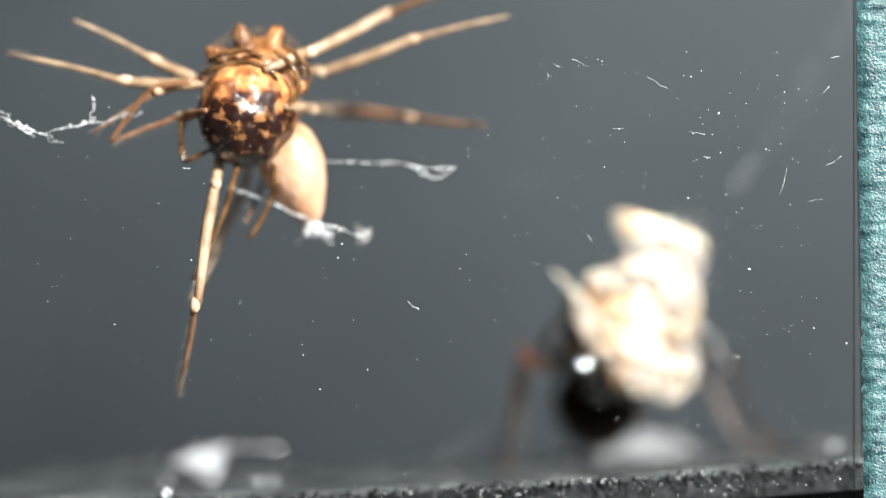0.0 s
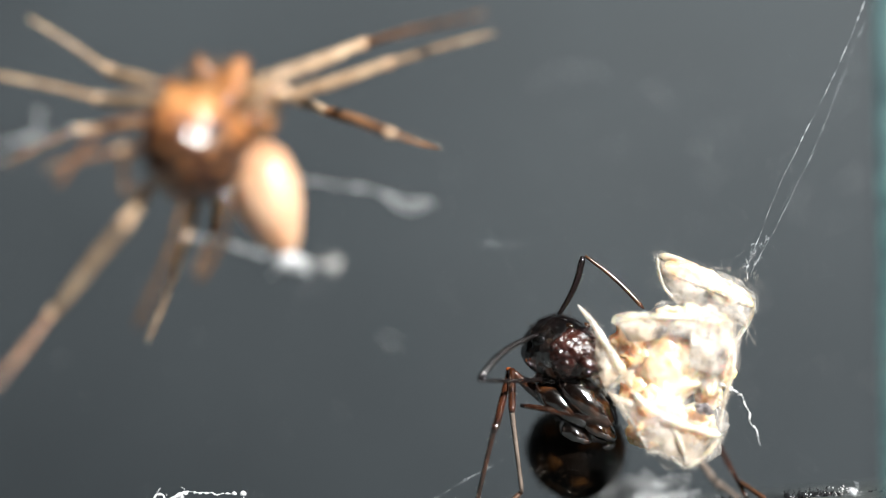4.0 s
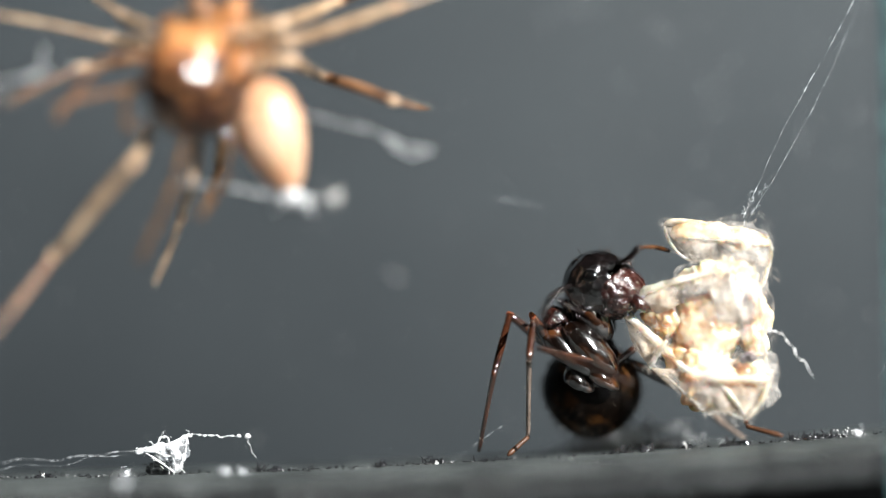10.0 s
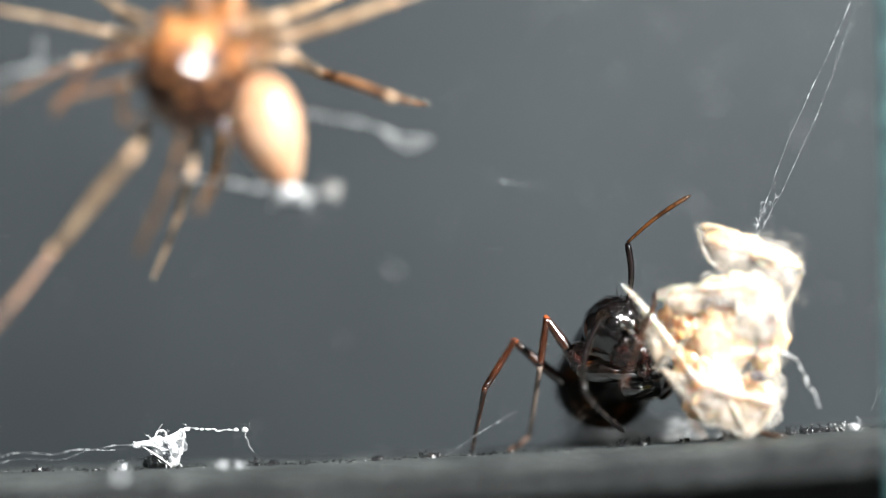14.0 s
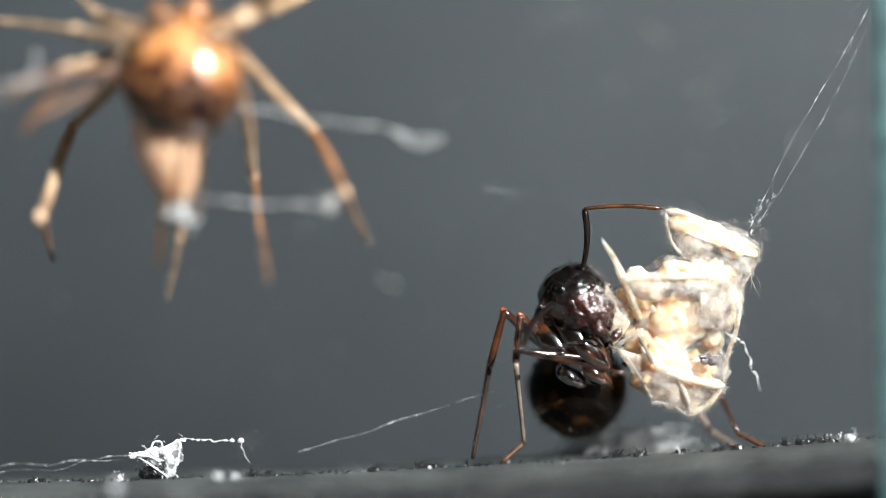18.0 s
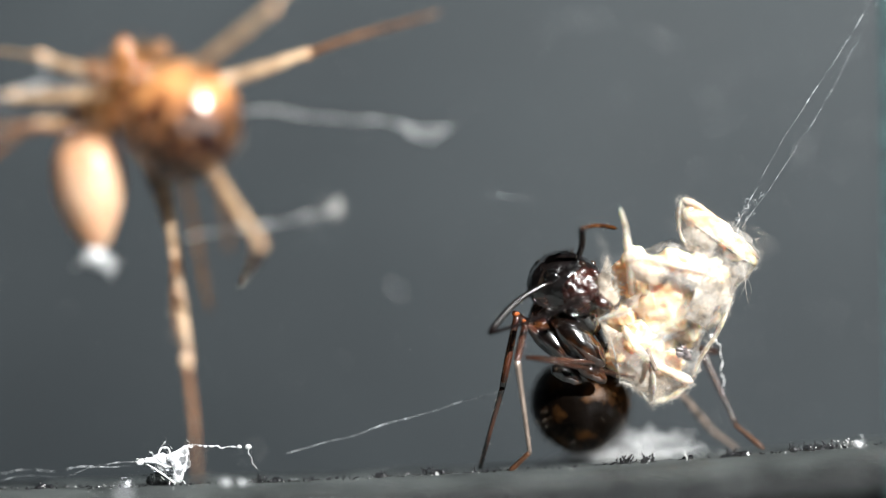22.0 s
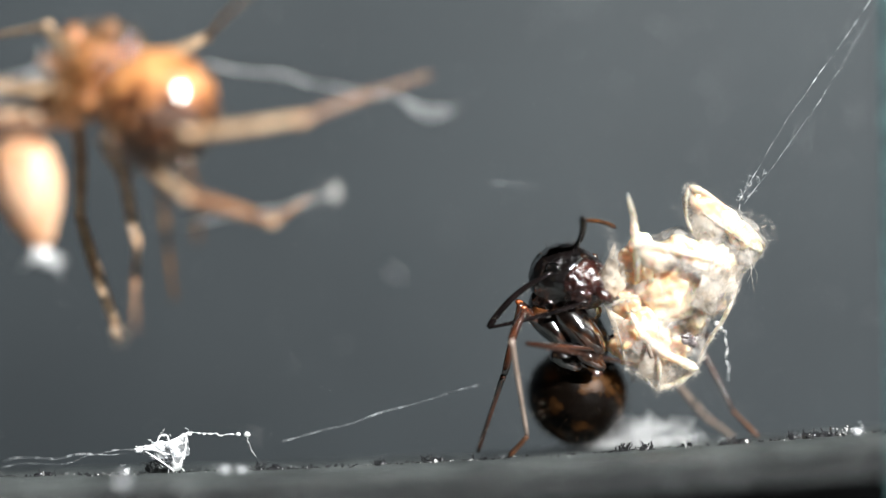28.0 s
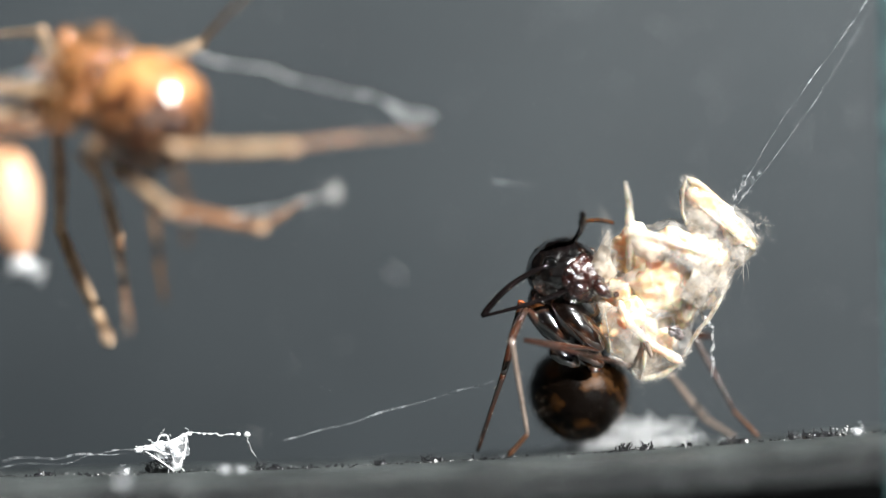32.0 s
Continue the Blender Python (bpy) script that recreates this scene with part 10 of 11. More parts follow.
    walk(sp["sl6"][1], [(0, bone(1.12, 0.65, 0.1, 0.2, 0.98, 0.02)), (0.5, bone(1.17, 0.64, 0.06, 0.87, 0.48, -0.14)), (1, bone(1.11, 0.65, 0.1, 0.89, 0.43, -0.14)), (1.5, bone(1, 0.64, -0.17, 0.86, 0.48, -0.16)), (2, bone(1.2, 0.52, -0.23, 0.7, 0.63, -0.34)), (2.5, bone(1.31, 0.49, 1.13, 0.34, 0.94, -0.11)), (4.5, bone(1.36, 0.46, 0.72, 0.33, 0.94, -0.12)), (5, bone(1.36, 0.47, 0.58, 0.32, 0.94, -0.11)), (6, bone(1.48, 0.36, 0.38, 0.23, 0.97, -0.1)), (10, bone(1.48, 0.37, 0.36, 0.24, 0.97, -0.1)), (14.5, bone(1.5, 0.36, 0.33, 0.23, 0.97, -0.1)), (16.5, bone(1.49, 0.19, 0.5, 0.73, 0.68, -0.06)), (17, bone(1.62, 0.12, 0.47, 0.64, 0.77, -0.04)), (17.27, bone(1.23, 0.53, 0.45, 0.62, 0.75, -0.23)), (17.5, bone(0.9, 0.63, 0.43, 0.57, 0.72, -0.39)), (18, bone(0.94, 0.62, 0.47, 0.62, 0.44, -0.65)), (18.5, bone(0.95, 0.68, 0.52, 0.64, 0.39, -0.67)), (19, bone(1.02, 0.68, 0.35, 0.65, 0.28, -0.7)), (19.5, bone(0.98, 0.38, -0.86, 0.42, 0.02, -0.91)), (20, bone(1.07, -0.04, -1.22, 0.36, 0.01, -0.93)), (20.5, bone(0.82, 0.04, -1.04, 0.39, -0.4, -0.83)), (20.73, bone(0.77, 0.25, -0.96, 0.3, -0.57, -0.76)), (21, bone(0.71, 0.36, -0.9, 0.2, -0.68, -0.71)), (21.5, bone(0.55, 0.46, -0.84, 0.43, -0.69, -0.59)), (22, bone(0.44, 0.58, -0.72, 0.46, -0.57, -0.68)), (22.5, bone(0.29, 0.65, -0.73, 0.4, -0.83, -0.39)), (23, bone(0.53, 0.64, -0.51, 0.52, -0.79, -0.33)), (23.5, bone(0.45, 0.67, -0.52, 0.51, -0.8, -0.31)), (24, bone(0.48, 0.65, -0.51, 0.52, -0.8, -0.3)), (24.5, bone(0.48, 0.64, -0.52, 0.49, -0.82, -0.29)), (25, bone(0.46, 0.63, -0.53, 0.46, -0.84, -0.27)), (25.5, bone(0.34, 0.64, -0.5, 0.46, -0.83, -0.32)), (27.5, bone(-0.11, 0.67, -0.34, 0.47, -0.72, -0.52)), (28, bone(-0.49, 0.67, -0.7, 0.53, -0.76, -0.39)), (28.5, bone(-0.6, 0.67, -0.8, 0.54, -0.76, -0.36)), (29, bone(-0.65, 0.68, -0.8, 0.56, -0.73, -0.39)), (30, bone(-0.62, 0.66, -0.83, 0.56, -0.72, -0.41)), (32, bone(-0.63, 0.66, -0.82, 0.56, -0.71, -0.42))])
    walk(sp["sl6"][2], [(0, bone(1.5, 2.48, 0.14, 0.86, -0.5, -0.1)), (0.5, bone(2.8, 1.53, -0.21, 0.97, 0.12, -0.2)), (1, bone(2.77, 1.46, -0.17, 0.98, -0.01, -0.18)), (1.5, bone(2.61, 1.55, -0.47, 0.98, -0, -0.18)), (2, bone(2.5, 1.7, -0.86, 0.76, -0.59, -0.26)), (2.5, bone(1.94, 2.25, 0.93, 0.65, -0.7, -0.29)), (4.5, bone(1.98, 2.22, 0.5, 0.71, -0.65, -0.26)), (5, bone(1.96, 2.23, 0.37, 0.72, -0.64, -0.27)), (6, bone(1.92, 2.18, 0.2, 0.74, -0.61, -0.28)), (10, bone(1.93, 2.18, 0.18, 0.74, -0.61, -0.28)), (14.5, bone(1.93, 2.18, 0.14, 0.75, -0.6, -0.28)), (16.5, bone(2.86, 1.47, 0.38, 0.78, -0.25, -0.58)), (17, bone(2.82, 1.56, 0.39, 0.83, 0.02, -0.56)), (17.27, bone(2.4, 1.93, 0.02, 0.73, -0.31, -0.61)), (17.5, bone(1.98, 1.97, -0.31, 0.6, -0.47, -0.65)), (18, bone(2.1, 1.45, -0.74, 0.34, -0.69, -0.64)), (18.5, bone(2.14, 1.41, -0.73, 0.32, -0.71, -0.63)), (19, bone(2.24, 1.2, -0.97, 0.41, -0.64, -0.65)), (19.5, bone(1.76, 0.41, -2.58, 0.32, -0.76, -0.57)), (20, bone(1.77, -0.03, -3.01, 0.19, -0.56, -0.81)), (20.5, bone(1.55, -0.71, -2.59, 0.26, -0.07, -0.96)), (20.73, bone(1.31, -0.8, -2.36, -0.13, 0.74, -0.66)), (21, bone(1.06, -0.8, -2.11, -0.35, 0.9, -0.26)), (21.5, bone(1.33, -0.8, -1.91, -0.11, 0.94, -0.34)), (22, bone(1.31, -0.49, -1.99, -0.15, 0.96, -0.23)), (22.5, bone(0.99, -0.8, -1.42, 0.52, 0.77, -0.37)), (23, bone(1.47, -0.8, -1.11, 0.67, 0.6, -0.43)), (23.5, bone(1.39, -0.8, -1.09, 0.62, 0.7, -0.34)), (24, bone(1.42, -0.8, -1.05, 0.55, 0.78, -0.31)), (24.5, bone(1.33, -0.8, -1.02, 0.58, 0.75, -0.31)), (25, bone(1.25, -0.8, -1, 0.6, 0.73, -0.31)), (25.5, bone(1.16, -0.8, -1.06, 0.64, 0.71, -0.31)), (27.5, bone(0.77, -0.68, -1.31, 0.78, 0.56, -0.29)), (28, bone(0.49, -0.76, -1.42, 0.82, 0.52, -0.25)), (28.5, bone(0.41, -0.76, -1.48, 0.82, 0.52, -0.22)), (29, bone(0.4, -0.69, -1.53, 0.83, 0.51, -0.22)), (30, bone(0.43, -0.69, -1.6, 0.85, 0.5, -0.19)), (32, bone(0.42, -0.68, -1.62, 0.85, 0.49, -0.17))])
    walk(sp["sl6"][3], [(0, bone(2.91, 1.67, -0.03, 0.84, -0.54, -0.1)), (0.5, bone(4.38, 1.72, -0.54, 0.97, -0.14, -0.21)), (1, bone(4.42, 1.45, -0.47, 0.98, -0.04, -0.18)), (1.5, bone(4.27, 1.55, -0.77, 0.98, -0.04, -0.18)), (2, bone(3.75, 0.74, -1.28, 0.76, 0.61, -0.23)), (2.5, bone(3.01, 1.11, 0.46, 0.63, 0.75, -0.21)), (4.5, bone(3.13, 1.15, 0.08, 0.49, 0.86, -0.12)), (5, bone(3.13, 1.19, -0.07, 0.45, 0.89, -0.1)), (6, bone(3.13, 1.18, -0.26, 0.38, 0.92, -0.05)), (10, bone(3.14, 1.18, -0.27, 0.38, 0.92, -0.05)), (14.5, bone(3.16, 1.2, -0.31, 0.38, 0.92, -0.05)), (16.5, bone(4.13, 1.06, -0.56, 0.23, 0.78, -0.58)), (17, bone(4.19, 1.6, -0.55, 0.25, 0.72, -0.65)), (17.27, bone(3.59, 1.43, -0.98, 0.26, 0.74, -0.62)), (17.5, bone(2.95, 1.2, -1.36, 0.23, 0.76, -0.61)), (18, bone(2.66, 0.33, -1.79, 0.22, 0.83, -0.51)), (18.5, bone(2.66, 0.25, -1.76, 0.23, 0.8, -0.55)), (19, bone(2.91, 0.16, -2.03, 0.37, 0.68, -0.63)), (19.5, bone(2.27, -0.8, -3.49, 0.24, 0.78, -0.58)), (20, bone(2.03, -0.8, -4.13, 0.09, 0.69, -0.71)), (20.5, bone(1.88, -0.8, -3.83, 0.16, 0.65, -0.74)), (20.73, bone(1.1, 0.41, -3.43, -0.14, 0.77, -0.62)), (21, bone(0.48, 0.67, -2.53, -0.37, 0.91, -0.19)), (21.5, bone(1.16, 0.73, -2.46, -0.12, 0.95, -0.3)), (22, bone(1.07, 1.08, -2.36, -0.19, 0.96, -0.22)), (22.5, bone(1.84, 0.45, -2.03, 0.37, 0.89, -0.27)), (23, bone(2.57, 0.18, -1.81, 0.38, 0.9, -0.23)), (23.5, bone(2.41, 0.35, -1.64, 0.22, 0.97, -0.1)), (24, bone(2.32, 0.46, -1.55, 0.05, 1, -0.03)), (24.5, bone(2.28, 0.43, -1.54, 0.05, 1, -0.02)), (25, bone(2.23, 0.4, -1.5, 0.04, 1, -0.01)), (25.5, bone(2.2, 0.35, -1.57, 0.1, 0.99, 0.03)), (27.5, bone(2.03, 0.24, -1.78, 0.31, 0.93, 0.21)), (28, bone(1.83, 0.09, -1.83, 0.37, 0.88, 0.28)), (28.5, bone(1.75, 0.09, -1.84, 0.38, 0.88, 0.29)), (29, bone(1.76, 0.14, -1.89, 0.39, 0.88, 0.28)), (30, bone(1.81, 0.12, -1.92, 0.41, 0.87, 0.27)), (32, bone(1.81, 0.12, -1.89, 0.42, 0.86, 0.3))])
    walk(sp["sl7"][0], [(0, bone(0.63, -0.3, 0.9, 0.77, 0.54, 0.33)), (0.5, bone(0.62, -0.3, 0.74, 0.61, 0.77, 0.18)), (1, bone(0.67, -0.3, 0.88, 0.78, 0.58, 0.25)), (1.5, bone(0.81, -0.3, 0.63, 0.39, 0.89, 0.25)), (2, bone(0.81, -0.3, 0.72, 0.39, 0.88, 0.26)), (2.5, bone(0.99, -0.3, 0.86, 0.41, 0.88, 0.26)), (4.5, bone(1.04, -0.3, 0.91, 0.39, 0.86, 0.31)), (5, bone(1.04, -0.3, 0.86, 0.39, 0.88, 0.26)), (6, bone(0.85, -0.3, 0.76, 0.71, 0.66, 0.23)), (10, bone(0.85, -0.3, 0.77, 0.71, 0.66, 0.23)), (14.5, bone(0.85, -0.3, 0.76, 0.71, 0.66, 0.23)), (16.5, bone(0.82, -0.3, 0.9, 0.71, 0.64, 0.28)), (17, bone(0.81, -0.3, 0.95, 0.71, 0.64, 0.29)), (17.5, bone(0.76, -0.3, 0.82, 0.68, 0.66, 0.33)), (18, bone(0.61, -0.3, 0.82, 0.65, 0.66, 0.37)), (18.5, bone(0.54, -0.3, 0.73, 0.6, 0.68, 0.42)), (19, bone(0.49, -0.3, 0.63, 0.57, 0.7, 0.44)), (19.5, bone(0.34, -0.3, 0.68, 0.63, 0.66, 0.4)), (20, bone(0.17, -0.3, 0.63, 0.71, 0.6, 0.37)), (20.5, bone(0.24, -0.3, 0.48, 0.71, 0.67, 0.23)), (21, bone(0.29, -0.3, 0.6, 0.71, 0.7, 0.09)), (21.5, bone(0.24, -0.3, 0.59, 0.76, 0.64, 0.13)), (22, bone(0.2, -0.3, 0.57, 0.79, 0.59, 0.18)), (22.5, bone(0.24, -0.3, 0.54, 0.8, 0.55, 0.25)), (23, bone(0.29, -0.3, 0.49, 0.83, 0.46, 0.33)), (23.5, bone(0.26, -0.3, 0.48, 0.83, 0.47, 0.31)), (24, bone(0.24, -0.3, 0.47, 0.83, 0.47, 0.31)), (24.5, bone(0.22, -0.3, 0.46, 0.83, 0.47, 0.31)), (25, bone(0.19, -0.3, 0.45, 0.84, 0.44, 0.31)), (25.5, bone(0.17, -0.3, 0.29, 0.89, 0.18, 0.42)), (27.5, bone(0.1, -0.3, -0.3, 0.74, 0.02, 0.67)), (27.73, bone(0.08, -0.3, -0.32, 0.83, -0.21, 0.52)), (28, bone(0.06, -0.3, -0.36, 0.71, -0.69, -0.11)), (28.5, bone(0.02, -0.3, -0.67, 0.91, -0.42, 0.04)), (29, bone(0.01, -0.3, -0.74, 0.89, -0.45, 0.05)), (30, bone(0.03, -0.3, -0.51, 0.73, -0.66, -0.18)), (32, bone(0.05, -0.3, -0.51, 0.73, -0.66, -0.18))])
    walk(sp["sl7"][1], [(0, bone(1.12, 0.05, 1.11, 0.73, 0.54, 0.41)), (0.5, bone(1.01, 0.19, 0.85, 0.74, 0.54, 0.39)), (1, bone(1.17, 0.07, 1.04, 0.62, 0.63, 0.46)), (1.5, bone(1.06, 0.27, 0.79, 0.61, 0.69, 0.38)), (2, bone(1.06, 0.26, 0.89, 0.74, 0.55, 0.39)), (2.5, bone(1.25, 0.26, 1.02, 0.76, 0.55, 0.33)), (4.5, bone(1.29, 0.25, 1.11, 0.76, 0.55, 0.33)), (5, bone(1.29, 0.26, 1.02, 0.73, 0.56, 0.38)), (6, bone(1.3, 0.12, 0.91, 0.51, 0.81, 0.28)), (10, bone(1.3, 0.12, 0.92, 0.51, 0.81, 0.28)), (14.5, bone(1.3, 0.12, 0.91, 0.53, 0.8, 0.28)), (16.5, bone(1.27, 0.11, 1.08, 0.55, 0.78, 0.31)), (17, bone(1.26, 0.11, 1.14, 0.55, 0.77, 0.31)), (17.5, bone(1.19, 0.12, 1.03, 0.58, 0.75, 0.32)), (18, bone(1.02, 0.12, 1.06, 0.61, 0.73, 0.32)), (18.5, bone(0.92, 0.13, 1, 0.64, 0.7, 0.32)), (19, bone(0.85, 0.15, 0.91, 0.67, 0.67, 0.32)), (19.5, bone(0.74, 0.12, 0.94, 0.69, 0.64, 0.33)), (20, bone(0.62, 0.08, 0.87, 0.71, 0.62, 0.34)), (20.5, bone(0.69, 0.12, 0.63, 0.72, 0.62, 0.31)), (21, bone(0.74, 0.15, 0.66, 0.73, 0.62, 0.28)), (21.5, bone(0.72, 0.11, 0.68, 0.72, 0.64, 0.28)), (22, bone(0.7, 0.08, 0.69, 0.7, 0.65, 0.28)), (22.5, bone(0.75, 0.05, 0.7, 0.69, 0.66, 0.29)), (23, bone(0.82, -0.01, 0.7, 0.67, 0.68, 0.28)), (23.5, bone(0.79, -0, 0.68, 0.69, 0.67, 0.28)), (24, bone(0.77, -0, 0.67, 0.69, 0.67, 0.28)), (24.5, bone(0.75, -0, 0.66, 0.7, 0.66, 0.27)), (25, bone(0.73, -0.02, 0.65, 0.7, 0.66, 0.27)), (25.5, bone(0.74, -0.18, 0.56, 0.72, 0.63, 0.29)), (27.5, bone(0.72, -0.28, 0.26, 0.8, 0.43, 0.41)), (27.73, bone(0.61, -0.43, 0.01, 0.9, 0.31, 0.31)), (28, bone(0.51, -0.74, -0.43, 0.99, 0.04, 0.13)), (28.5, bone(0.6, -0.57, -0.65, 0.99, -0.13, 0.03)), (29, bone(0.58, -0.58, -0.71, 0.99, -0.12, 0.04)), (30, bone(0.49, -0.72, -0.63, 1, -0.04, 0)), (32, bone(0.51, -0.72, -0.63, 1, -0.04, 0.01))])
    walk(sp["sl7"][2], [(0, bone(2.48, 1.05, 1.86, 0.91, -0.25, 0.32)), (0.5, bone(2.39, 1.19, 1.58, 0.9, -0.24, 0.37)), (1, bone(2.32, 1.24, 1.89, 0.91, -0.07, 0.4)), (1.5, bone(2.19, 1.55, 1.49, 0.76, -0.6, 0.24)), (2, bone(2.43, 1.27, 1.61, 0.73, -0.64, 0.25)), (2.5, bone(2.66, 1.28, 1.64, 0.77, -0.62, 0.16)), (4.5, bone(2.7, 1.27, 1.73, 0.83, -0.53, 0.18)), (5, bone(2.64, 1.3, 1.73, 0.75, -0.62, 0.22)), (6, bone(2.24, 1.63, 1.43, 0.8, -0.56, 0.21)), (10, bone(2.25, 1.62, 1.44, 0.79, -0.58, 0.2)), (14.5, bone(2.28, 1.6, 1.43, 0.78, -0.6, 0.2)), (16.5, bone(2.29, 1.55, 1.65, 0.8, -0.58, 0.14)), (17, bone(2.28, 1.54, 1.72, 0.8, -0.58, 0.13)), (17.5, bone(2.27, 1.51, 1.62, 0.8, -0.58, 0.14)), (18, bone(2.15, 1.47, 1.65, 0.8, -0.58, 0.16)), (18.5, bone(2.1, 1.44, 1.58, 0.79, -0.58, 0.18)), (19, bone(2.1, 1.38, 1.49, 0.78, -0.59, 0.21)), (19.5, bone(2.02, 1.31, 1.54, 0.79, -0.59, 0.19)), (20, bone(1.93, 1.23, 1.49, 0.79, -0.58, 0.19)), (20.5, bone(2.02, 1.28, 1.2, 0.79, -0.58, 0.18)), (21, bone(2.09, 1.3, 1.17, 0.85, -0.47, 0.22)), (21.5, bone(2.05, 1.29, 1.19, 0.88, -0.4, 0.25)), (22, bone(2, 1.28, 1.21, 0.92, -0.29, 0.27)), (22.5, bone(2.03, 1.28, 1.23, 0.95, -0.09, 0.31)), (23, bone(2.06, 1.25, 1.22, 0.94, -0.03, 0.34)), (23.5, bone(2.05, 1.24, 1.2, 0.94, -0.03, 0.34)), (24, bone(2.05, 1.23, 1.18, 0.94, -0.03, 0.34)), (24.5, bone(2.04, 1.23, 1.16, 0.94, -0.03, 0.33)), (25, bone(2.03, 1.19, 1.15, 0.95, -0.03, 0.32)), (25.5, bone(2.07, 0.98, 1.1, 0.94, -0.03, 0.33)), (27.5, bone(2.2, 0.52, 1.01, 0.9, 0.23, 0.37)), (27.73, bone(2.27, 0.14, 0.59, 0.88, 0.28, 0.37)), (28, bone(2.36, -0.66, -0.19, 0.87, 0.37, 0.34)), (28.5, bone(2.43, -0.8, -0.6, 0.91, 0.39, 0.17)), (29, bone(2.4, -0.8, -0.63, 0.92, 0.36, 0.15)), (30, bone(2.28, -0.8, -0.62, 0.95, 0.29, 0.12)), (32, bone(2.29, -0.8, -0.6, 0.95, 0.29, 0.12))])
    walk(sp["sl8"][0], [(0, bone(0.69, 0.4, 0.84, 0.83, 0.55, -0.08)), (0.5, bone(0.69, 0.4, 0.68, 0.74, 0.66, 0.09)), (1, bone(0.73, 0.4, 0.74, 0.82, 0.56, 0.13)), (1.5, bone(0.76, 0.4, 0.3, 0.75, 0.5, 0.44)), (2, bone(0.85, 0.4, 0.4, 0.75, 0.51, 0.43)), (2.5, bone(0.95, 0.4, 0.63, 0.75, 0.59, 0.31)), (4.5, bone(0.99, 0.4, 0.58, 0.62, 0.72, 0.32)), (5, bone(0.99, 0.4, 0.63, 0.61, 0.75, 0.26)), (6, bone(0.81, 0.4, 0.54, 0.98, 0.04, 0.19)), (10, bone(0.8, 0.4, 0.54, 0.98, 0.04, 0.18)), (14.5, bone(0.81, 0.4, 0.54, 0.99, 0, 0.15)), (16.5, bone(0.7, 0.4, 0.75, 0.95, -0.05, 0.3)), (17, bone(0.67, 0.4, 0.82, 0.94, -0.04, 0.34)), (17.5, bone(0.64, 0.4, 0.76, 0.87, 0.01, 0.49)), (18, bone(0.5, 0.4, 0.83, 0.77, 0.2, 0.61)), (18.5, bone(0.31, 0.4, 0.86, 0.68, -0.01, 0.73)), (19, bone(0.15, 0.4, 0.86, 0.58, -0.03, 0.81)), (19.5, bone(-0, 0.4, 0.87, 0.57, -0.47, 0.67)), (20, bone(-0.18, 0.4, 0.77, 0.48, -0.7, 0.52)), (20.5, bone(-0.11, 0.4, 0.59, 0.43, -0.83, 0.36)), (21, bone(-0.06, 0.4, 0.69, 0.36, -0.92, 0.18)), (21.5, bone(-0.1, 0.4, 0.68, 0.37, -0.91, 0.18)), (22, bone(-0.14, 0.4, 0.68, 0.38, -0.91, 0.17)), (22.5, bone(-0.11, 0.4, 0.67, 0.4, -0.9, 0.15)), (23, bone(-0.06, 0.4, 0.63, 0.42, -0.89, 0.14)), (23.5, bone(-0.07, 0.4, 0.63, 0.42, -0.89, 0.15)), (24, bone(-0.08, 0.4, 0.63, 0.41, -0.9, 0.17)), (24.5, bone(-0.09, 0.4, 0.63, 0.41, -0.9, 0.16)), (25, bone(-0.1, 0.4, 0.63, 0.41, -0.9, 0.16)), (25.5, bone(-0.13, 0.4, 0.6, 0.42, -0.89, 0.17)), (27.5, bone(-0.26, 0.4, 0.5, 0.43, -0.89, 0.14)), (28, bone(-0.29, 0.4, 0.74, 0.43, -0.9, 0.09)), (28.5, bone(-0.21, 0.4, 0.77, 0.46, -0.88, 0.08)), (29, bone(-0.23, 0.4, 0.77, 0.51, -0.85, 0.09)), (30, bone(-0.22, 0.4, 0.77, 0.58, -0.81, 0.1)), (32, bone(-0.2, 0.4, 0.77, 0.57, -0.82, 0.1))])
